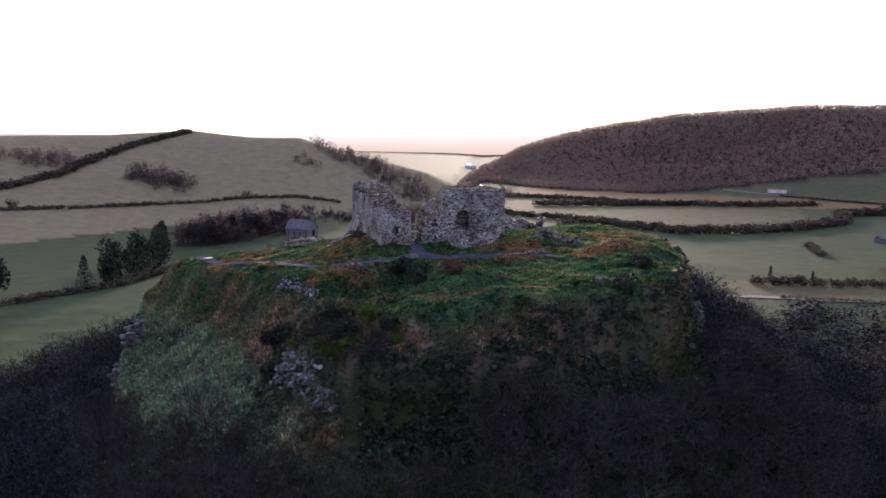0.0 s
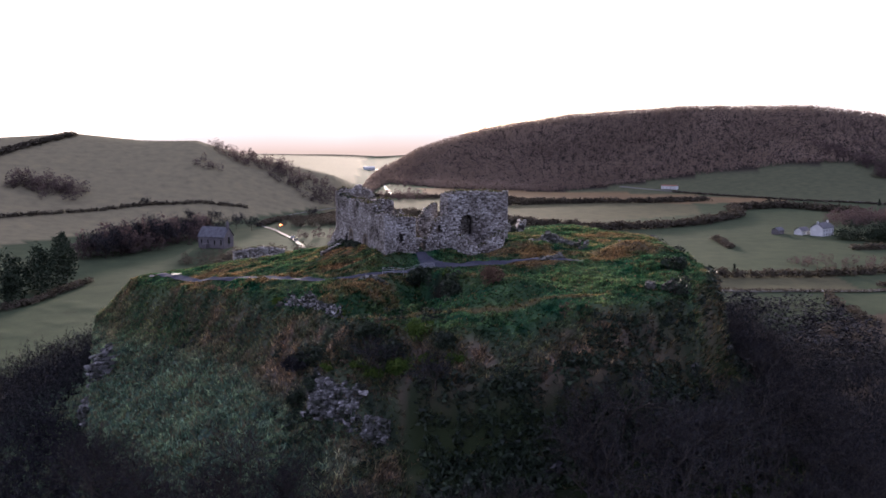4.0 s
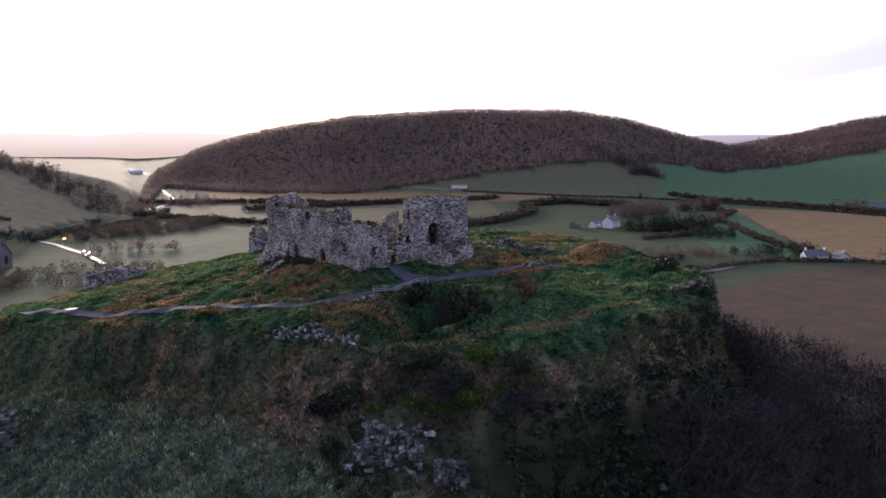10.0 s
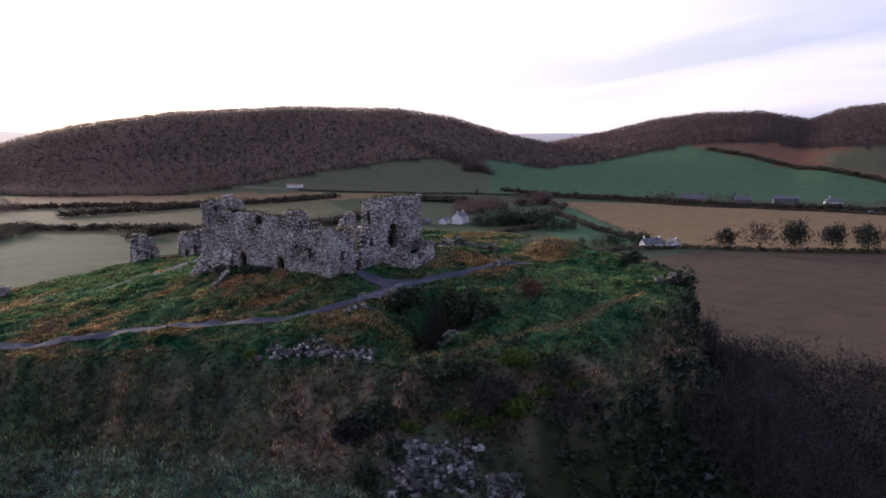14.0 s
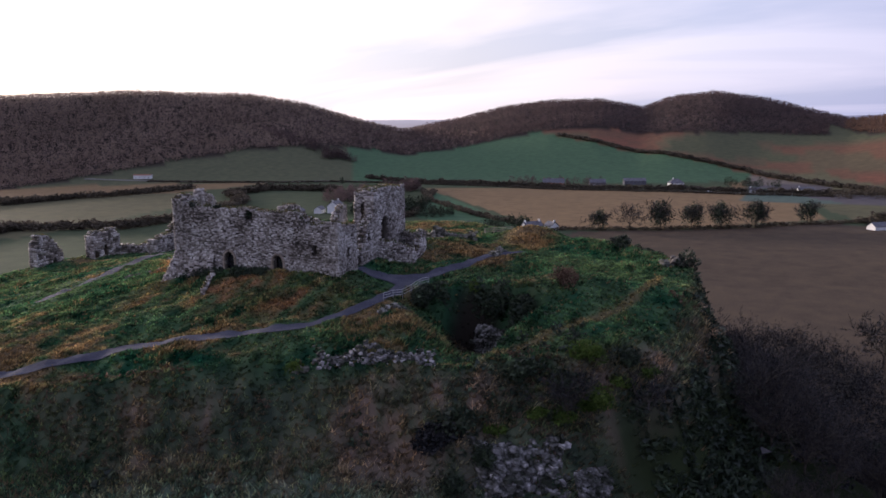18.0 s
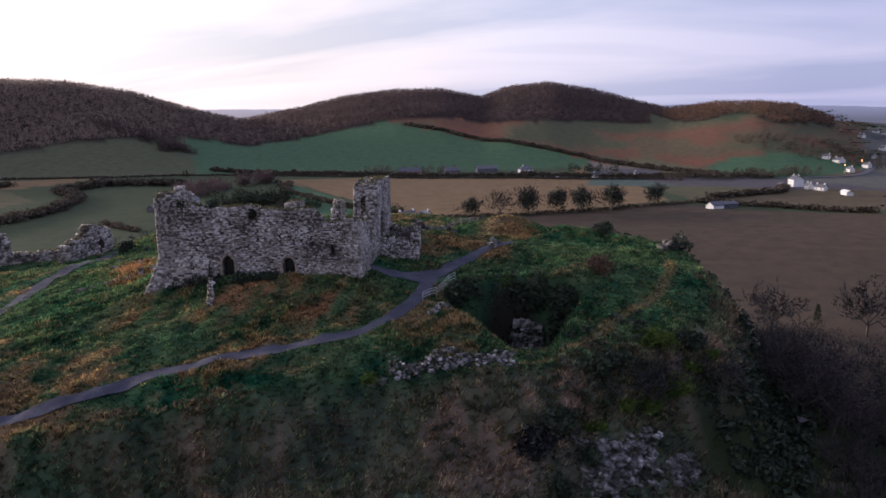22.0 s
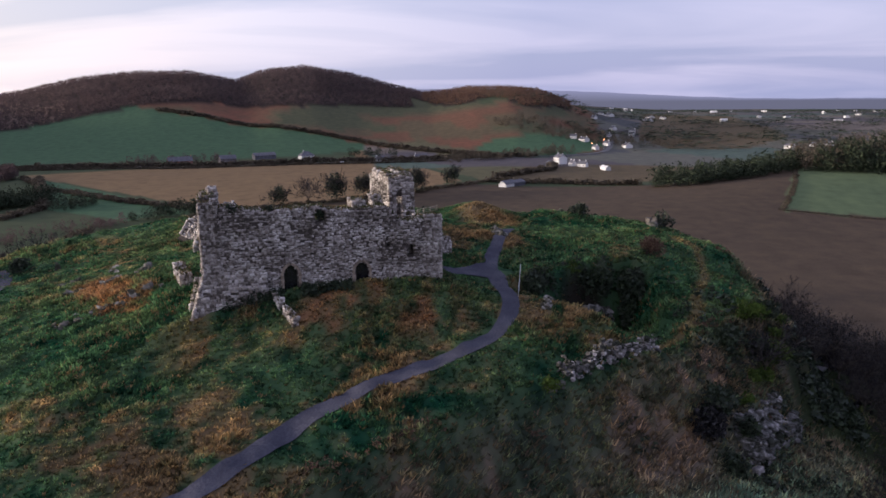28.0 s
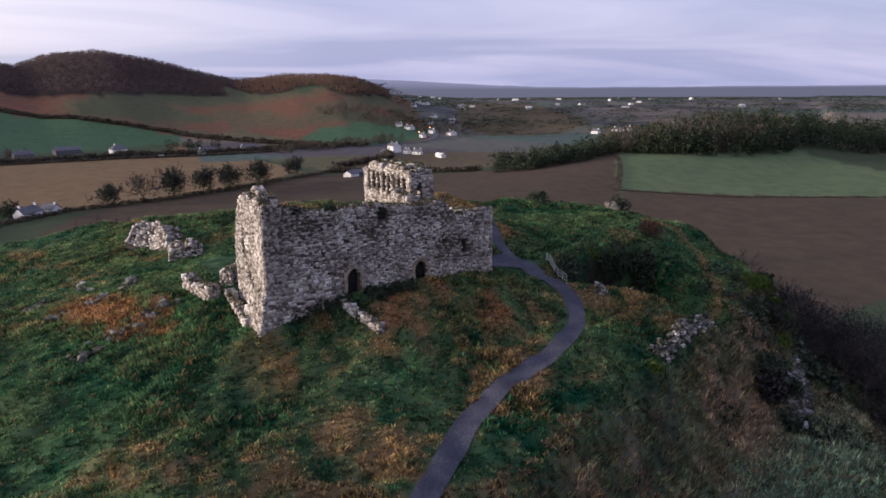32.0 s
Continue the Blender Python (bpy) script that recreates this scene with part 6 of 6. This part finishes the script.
# ---------------------------------------------------------------- buildings
def house(name, x, y, length, width, eaves, ridge, turn, wall, roof, label, windows=3, chimneys=2, door=True, hipped=0.0, category="house"):
    ob = new(name)
    ob.matrix_basis = pose(x, y, hgt(x, y) - 0.2, 0, 0, turn)
    L, W = length / 2, width / 2
    bm = bmesh.new()
    v = [bm.verts.new(p) for p in [(-L, -W, 0), (L, -W, 0), (L, W, 0), (-L, W, 0), (-L, -W, eaves), (L, -W, eaves), (L, W, eaves), (-L, W, eaves)]]
    for f in BOX_F[2:]:
        bm.faces.new([v[i] for i in f])
    if not hipped:
        a, b = bm.verts.new((-L, 0, ridge - 0.15)), bm.verts.new((L, 0, ridge - 0.15))
        bm.faces.new((v[7], v[4], a))
        bm.faces.new((v[5], v[6], b))
    part("wall", bm, wall, ob)
    bm = bmesh.new()
    o = 0.4
    h0 = eaves - 0.1
    for th in (0.0, 0.25):
        pts = [(-L - o, -W - o, h0 + th), (L + o, -W - o, h0 + th), (L + o, W + o, h0 + th), (-L - o, W + o, h0 + th), (-L - o + hipped, 0, ridge + th), (L + o - hipped, 0, ridge + th)]
        q = [bm.verts.new(p) for p in pts]
        bm.faces.new((q[0], q[1], q[5], q[4]))
        bm.faces.new((q[2], q[3], q[4], q[5]))
        if hipped:
            bm.faces.new((q[1], q[2], q[5]))
            bm.faces.new((q[3], q[0], q[4]))
    part("roof", bm, roof, ob)
    floors = 2 if eaves > 4.5 else 1
    for side in (-1, 1):
        for fl in range(floors):
            for k in range(windows):
                wx = -L + length * (k + 0.5) / windows
                if door and fl == 0 and k == windows // 2 and side == -1:
                    d = part("door", box_bm(1.0, 0.12, 2.05, (wx, side * (W + 0.03), 0.15)), M_TIMBER, ob)
                    continue
                w = part("window", box_bm(1.1, 0.10, 1.35, (wx, side * (W + 0.02), 0.95 + fl * 2.7)), M_WHITE, ob)
                part("pane", box_bm(0.9, 0.05, 1.15, (wx, side * (W + 0.06), 1.05 + fl * 2.7)), M_DARK, w)
    for k in range(chimneys):
        cx = (-L + 1.0) if k == 0 else (L - 1.0)
        part("chimney", box_bm(0.7, 1.2, 1.8, (cx * (0.5 if hipped else 1), 0, ridge - 0.5)), wall, ob)
    return tagged(ob, label, category)


def church():
    x, y = -97.0, 486.0
    ob = house("church", x, y, 20, 10, 7.5, 13.5, -28, M_CHURCH, M_SLATE, "grey stone country church with slate roof and bellcote", 0, 0, False, category="church")
    for k in range(4):
        for s in (-1, 1):
            part("lancet_window", box_bm(0.8, 0.12, 3.2, (-7.5 + 5 * k, s * 5.02, 2.6)), M_DARK, ob)
    part("east_window", box_bm(0.12, 2.2, 4.2, (10.03, 0, 3.0)), M_DARK, ob)
    bell = part("bellcote", box_bm(1.2, 2.4, 4.0, (9.4, 0, 12.6), 0.1), M_CHURCH, ob)
    part("bellcote_cap", box_bm(0.8, 1.4, 1.4, (9.4, 0, 16.4), 0.3), M_SLATE, bell)
    part("porch", box_bm(4, 3, 3.4, (-4, -6.3, 0), 0.1), M_CHURCH, ob)


church()
house("white_house", 331, 474, 15, 9, 6.0, 9.5, 25, M_WHITE, M_SLATE, "two-storey white house with slate roof among trees", 4)
house("house_wing", 320, 481, 10, 6, 3.2, 5.6, 25, M_WHITE, M_SLATE, "low white wing beside the white house", 2, 0)
house("stone_outbuilding", 304, 486, 9, 5, 3.0, 5.0, 30, M_CHURCH, M_SLATE, "grey outbuilding in the garden", 1, 0)
house("cottage", 322, 289, 13, 6.5, 3.2, 6.4, -25, M_WHITE, M_SLATE, "long white cottage with dark roof by a hedge", 3)
house("cottage", 334, 281, 8, 6, 3.0, 5.6, 60, M_WHITE, M_SLATE, "small white cottage by a hedge", 2, 1)
house("farmhouse", 646, 440, 24, 9, 4.6, 9.0, -62, M_BRICK, M_SLATE, "long brick farmhouse with pale gables by the road", 5)
house("barn", 671, 398, 17, 9, 4.4, 8.0, -58, M_CHURCH, M_SLATE, "grey stone barn by the road", 2, 0, category="barn")
house("barn", 703, 367, 24, 12, 4.5, 7.5, -58, M_SLATE, M_SLATE, "dark blue-grey farm shed by the road", 0, 0, False, category="barn")
house("white_villa", 695, 317, 15, 12, 4.8, 9.0, -60, M_WHITE, M_SLATE, "square white house with hipped dark roof", 3, 1, hipped=5.5)
house("bungalow", 676, 231, 12, 7, 3.0, 5.5, -70, M_WHITE, M_SLATE, "low white bungalow by the road", 3, 1)
house("bungalow", 700, 190, 14, 7, 3.0, 5.5, -70, M_WHITE, M_SLATE, "low white bungalow by the road", 3, 1)
house("barn", 441, 106, 12, 7, 2.6, 5.0, -40, M_WHITE, M_SLATE, "white gabled barn at the field's edge", 0, 0, category="barn")
house("barn", 450, 99, 14, 8, 3.0, 4.5, -40, M_SLATE, M_SLATE, "dark low shed beside a white barn", 0, 0, False, category="barn")
house("big_white_house", 619, 45, 12, 9, 6.6, 9.6, 20, M_WHITE, M_SLATE, "tall white house above the fields", 4)
house("farm_cottage", 596, 36, 8, 5, 3.0, 5.4, 20, M_WHITE, M_SLATE, "white farm cottage with grey roof", 2)
house("farm_cottage", 585, 28, 9, 5, 3.0, 5.4, 50, M_WHITE, M_SLATE, "white farm cottage with grey roof", 2)
house("farm_shed", 600, 56, 12, 7, 3.2, 5.0, 20, M_SLATE, M_SLATE, "grey shed beside the white houses", 0, 0, False, category="barn")
house("long_shed", 556, 12, 12, 5, 2.8, 4.0, 15, M_WHITE, M_WHITE, "long pale shed in a field", 0, 0, False, category="barn")
house("roadside_depot", 430, 912, 22, 6, 4.5, 5.5, -55, M_WHITE, M_BRICK, "long low white building with a red end by the road", 4, 0)
house("far_farm", 68, 1750, 26, 12, 6, 9, 10, M_WHITE, M_WHITE, "pale roofed farm building far down the valley", 3, 0)
for k, (x, y, s, b) in enumerate([(788, -18, 12, 20), (820, -63, 20, 10), (836, -40, 12, 40), (856, -14, 18, 30), (870, -2, 12, 70), (1024, -84, 16, 15), (1010, -110, 12, 60), (1371, -142, 26, 20), (1340, -120, 14, 50),
                                  (1500, -250, 30, 20), (1789, -326, 30, 10), (1760, -350, 20, 40), (786, -250, 16, 25), (806, -290, 18, 10), (820, -312, 14, 40), (1120, -70, 14, 30), (930, -60, 12, 10), (970, -100, 12, 45)]):
    house("village_house", x, y, s * 0.7, s * 0.45, 3.6, 6.0, b, M_WHITE, M_SLATE, "white village house with grey roof", 3, 2 if k % 2 else 1)
rng_f = random.Random(12)
for k in range(26):
    a, r = radians(rng_f.uniform(96, 128)), rng_f.uniform(1500, 3600)
    house("distant_building", HUB[0] + r * math.sin(a), HUB[1] + r * math.cos(a), rng_f.uniform(10, 24), rng_f.uniform(7, 11), rng_f.uniform(3, 5), rng_f.uniform(6, 7.5), rng_f.uniform(0, 180), M_WHITE,
          M_SLATE if k % 2 else M_WHITE, "pale building far off on the plain", 2, 0, False)


def lamp_material(name, colour, strength):
    m = bpy.data.materials.new(name)
    m.use_nodes = True
    b = m.node_tree.nodes["Principled BSDF"]
    b.inputs["Emission Color"].default_value = (*colour, 1)
    b.inputs["Emission Strength"].default_value = strength
    return m


M_LAMP = lamp_material("sodium_lamp", (1.0, 0.24, 0.04), 9.0)


def street_lamp(x, y, h, label):
    ob = new("street_lamp")
    ob.matrix_basis = pose(x, y, hgt(x, y))
    v, f = tubes(np.array([(0, 0, -0.2, 0, 0, h, 0.11, 0.06), (0, 0, h, 1.2, 0, h + 0.4, 0.05, 0.05)]), 6)
    mesh_object("pole", v, f, M_STEEL, ob)
    bm = bmesh.new()
    bmesh.ops.create_icosphere(bm, subdivisions=2, radius=0.75)
    bmesh.ops.scale(bm, vec=(1.3, 0.8, 0.6), verts=bm.verts)
    bmesh.ops.translate(bm, vec=(1.4, 0, h + 0.3), verts=bm.verts)
    part("lamp_head", bm, M_LAMP, ob, "glowing orange lamp head")
    tagged(ob, label, "street lamp")


street_lamp(-62, 556, 6, "orange sodium lamp beside the valley road")
street_lamp(767, -10, 9, "orange sodium lamp in the village")
street_lamp(800, -30, 11, "orange sodium lamp in the village")


def parked_car(x, y, turn, label, paint):
    ob = new("parked_car")
    ob.matrix_basis = pose(x, y, hgt(x, y) + 0.45, 0, 0, turn)
    bm = box_bm(4.2, 1.75, 0.75, (0, 0, 0.3), 0.12)
    part("body", bm, paint, ob)
    part("cabin", box_bm(2.2, 1.55, 0.62, (-0.2, 0, 1.0), 0.18), M_DARK, ob)
    for sx in (-1.3, 1.3):
        for sy in (-0.82, 0.82):
            bm = bmesh.new()
            bmesh.ops.create_cone(bm, cap_ends=True, segments=12, radius1=0.33, radius2=0.33, depth=0.22, matrix=Matrix.Translation((sx, sy, 0.33)) @ Matrix.Rotation(radians(90), 4, "X"))
            part("wheel", bm, M_SLATE, ob)
    tagged(ob, label, "car")


parked_car(-50, 524, 75, "white car parked by the valley road", M_WHITE)
parked_car(-47, 510, 75, "grey car parked by the valley road", M_SLATE)
parked_car(655, 270, -78, "white car on the main road", M_WHITE)
parked_car(615, 470, -85, "white car on the main road", M_WHITE)


# ---------------------------------------------------------------- far distance
def backdrop():
    """A plain pale ring of far hills and haze beyond everything."""
    R0 = 4550.0
    az = np.linspace(-60, 200, 521)
    crest = np.interp(az, [-60, -12, -8, -4, 1, 4, 8, 12, 20, 40, 47, 50, 54, 60, 78, 82, 86, 92, 97, 104, 112, 200], [60, 62, 80, 96, 86, 108, 102, 86, 70, 62, 66, 72, 66, 54, 54, 66, 68, 58, 44, 12, -14, -16])
    crest = crest + 5 * vnoise(az, az * 0, 2.0, 3) + 2 * vnoise(az, az * 0, 0.5, 4)
    verts, faces, cols = [], [], []
    # sunlit haze is put into the ring's glow, brightest near the sun's bearing
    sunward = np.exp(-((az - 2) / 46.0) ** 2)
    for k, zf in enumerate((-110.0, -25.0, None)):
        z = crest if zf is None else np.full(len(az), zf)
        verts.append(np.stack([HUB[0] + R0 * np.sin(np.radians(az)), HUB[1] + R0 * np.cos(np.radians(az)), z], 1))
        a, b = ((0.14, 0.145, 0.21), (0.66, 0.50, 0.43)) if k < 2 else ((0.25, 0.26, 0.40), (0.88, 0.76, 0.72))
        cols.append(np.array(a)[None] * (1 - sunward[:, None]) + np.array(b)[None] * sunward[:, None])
    n = len(az)
    for k in range(2):
        for i in range(n - 1):
            faces.append((k * n + i, k * n + i + 1, (k + 1) * n + i + 1, (k + 1) * n + i))
    # the ring is no lamp: its emission carries the painted haze
    m = bpy.data.materials.new("far_haze_glow")
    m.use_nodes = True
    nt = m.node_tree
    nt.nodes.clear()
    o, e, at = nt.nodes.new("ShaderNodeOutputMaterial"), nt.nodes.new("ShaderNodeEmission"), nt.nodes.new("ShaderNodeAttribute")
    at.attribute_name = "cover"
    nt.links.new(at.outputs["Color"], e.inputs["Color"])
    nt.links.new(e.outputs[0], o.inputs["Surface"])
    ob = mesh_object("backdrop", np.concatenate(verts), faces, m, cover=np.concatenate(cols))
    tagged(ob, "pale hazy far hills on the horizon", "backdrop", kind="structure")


backdrop()

# ---------------------------------------------------------------- grass
def build_grass():
    rng = np.random.default_rng(123)
    n = 300000
    x, y = rng.uniform(-86, 52, n), rng.uniform(78, 240, n)
    d = rim_distance(x, y)
    # the far side of the bailey is thinner
    keep = (d < np.where(x < -8, 32, 18)) & (rng.random(n) < np.where(y > 190, 0.45, 0.9))
    s, r = (x - HALL_A[0]) * HALL_N[0] + (y - HALL_A[1]) * HALL_N[1], (x - HALL_A[0]) * HALL_U[0] + (y - HALL_A[1]) * HALL_U[1]
    keep &= ~((s > -0.3) & (s < 26) & (r > -0.3) & (r < 27))
    p = np.array(PATH_LINE, float)
    for (ax, ay), (bx, by) in zip(p, p[1:]):
        t = np.clip(((x - ax) * (bx - ax) + (y - ay) * (by - ay)) / ((bx - ax) ** 2 + (by - ay) ** 2), 0, 1)
        keep &= np.hypot(x - ax - t * (bx - ax), y - ay - t * (by - ay)) > 1.08
    keep &= (np.abs(x + 4.9) > 1.5) | (y < 127) | (y > 139)
    keep &= np.hypot(x + 3.4, y - 129.4) > 3.6
    keep &= ~((x > -13) & (d > 4.5)) | (rng.random(len(x)) < 0.12)
    x, y, d = x[keep], y[keep], d[keep]
    col = cover_of(x, y)
    z = height(x, y)
    n = len(x)
    # tussocks: every spot is a clump with its own tint, taller and paler where the turf is rough
    rough = np.clip(sstep(-0.15, 0.35, fbm(x, y, 7, 3, 131)) * 0.8 + 0.7 * sstep(-2, 4, d), 0, 1)
    h = 0.14 + 0.16 * rng.random(n) + rough * (0.12 + 0.36 * rng.random(n))
    slope = sstep(-1, 3, d)[:, None]
    h = h + 0.30 * slope[:, 0] * rng.random(n)
    blades = 6
    a = rng.random((n, blades)) * 2 * math.pi
    r0 = (0.08 + 0.18 * rng.random((n, blades))) * (0.5 + h[:, None])
    base = np.stack([x[:, None] + np.cos(a) * r0 * 0.5, y[:, None] + np.sin(a) * r0 * 0.5, np.repeat(z[:, None] - 0.06, blades, 1)], -1)
    side = np.stack([-np.sin(a), np.cos(a), np.zeros_like(a)], -1) * (0.07 + 0.10 * rng.random((n, blades, 1))) * (0.6 + h[:, None, None]) * (1 - 0.35 * slope[:, :, None])
    out = np.stack([np.cos(a), np.sin(a), np.zeros_like(a)], -1) * (h[:, None, None] * (0.3 + 0.9 * rng.random((n, blades, 1))))
    wind = np.array((0.25, -0.12, 0.0))
    tip = base + out + wind * h[:, None, None] + np.stack([np.zeros_like(a), np.zeros_like(a), h[:, None] * (0.55 + 0.6 * rng.random((n, blades)))], -1)
    tris = np.stack([base - side, base + side, tip], 2).reshape(-1, 3, 3)
    tint = 0.5 + 0.12 * slope + (1.7 + 0.6 * slope) * rng.random((n, 1)) ** 1.4 + 0.8 * vnoise(x, y, 1.6, 141)[:, None]
    dry = (rng.random((n, 1)) < 0.06 + 0.10 * rough[:, None] + 0.20 * slope) * (0.5 + 0.5 * rng.random((n, 1)))
    c = np.maximum(col * tint, 0.006) * (1 - dry) + (np.array((0.22, 0.15, 0.095)) * (1 - slope) + np.array((0.18, 0.138, 0.110)) * slope) * dry
    cc = np.repeat(c, blades * 3, 0)
    ob = tri_mesh("grass", tris, M_GRASS, cover=cc)
    tagged(ob, "rough tussocky winter grass and dead bracken", "grass", kind="stuff")


build_grass()
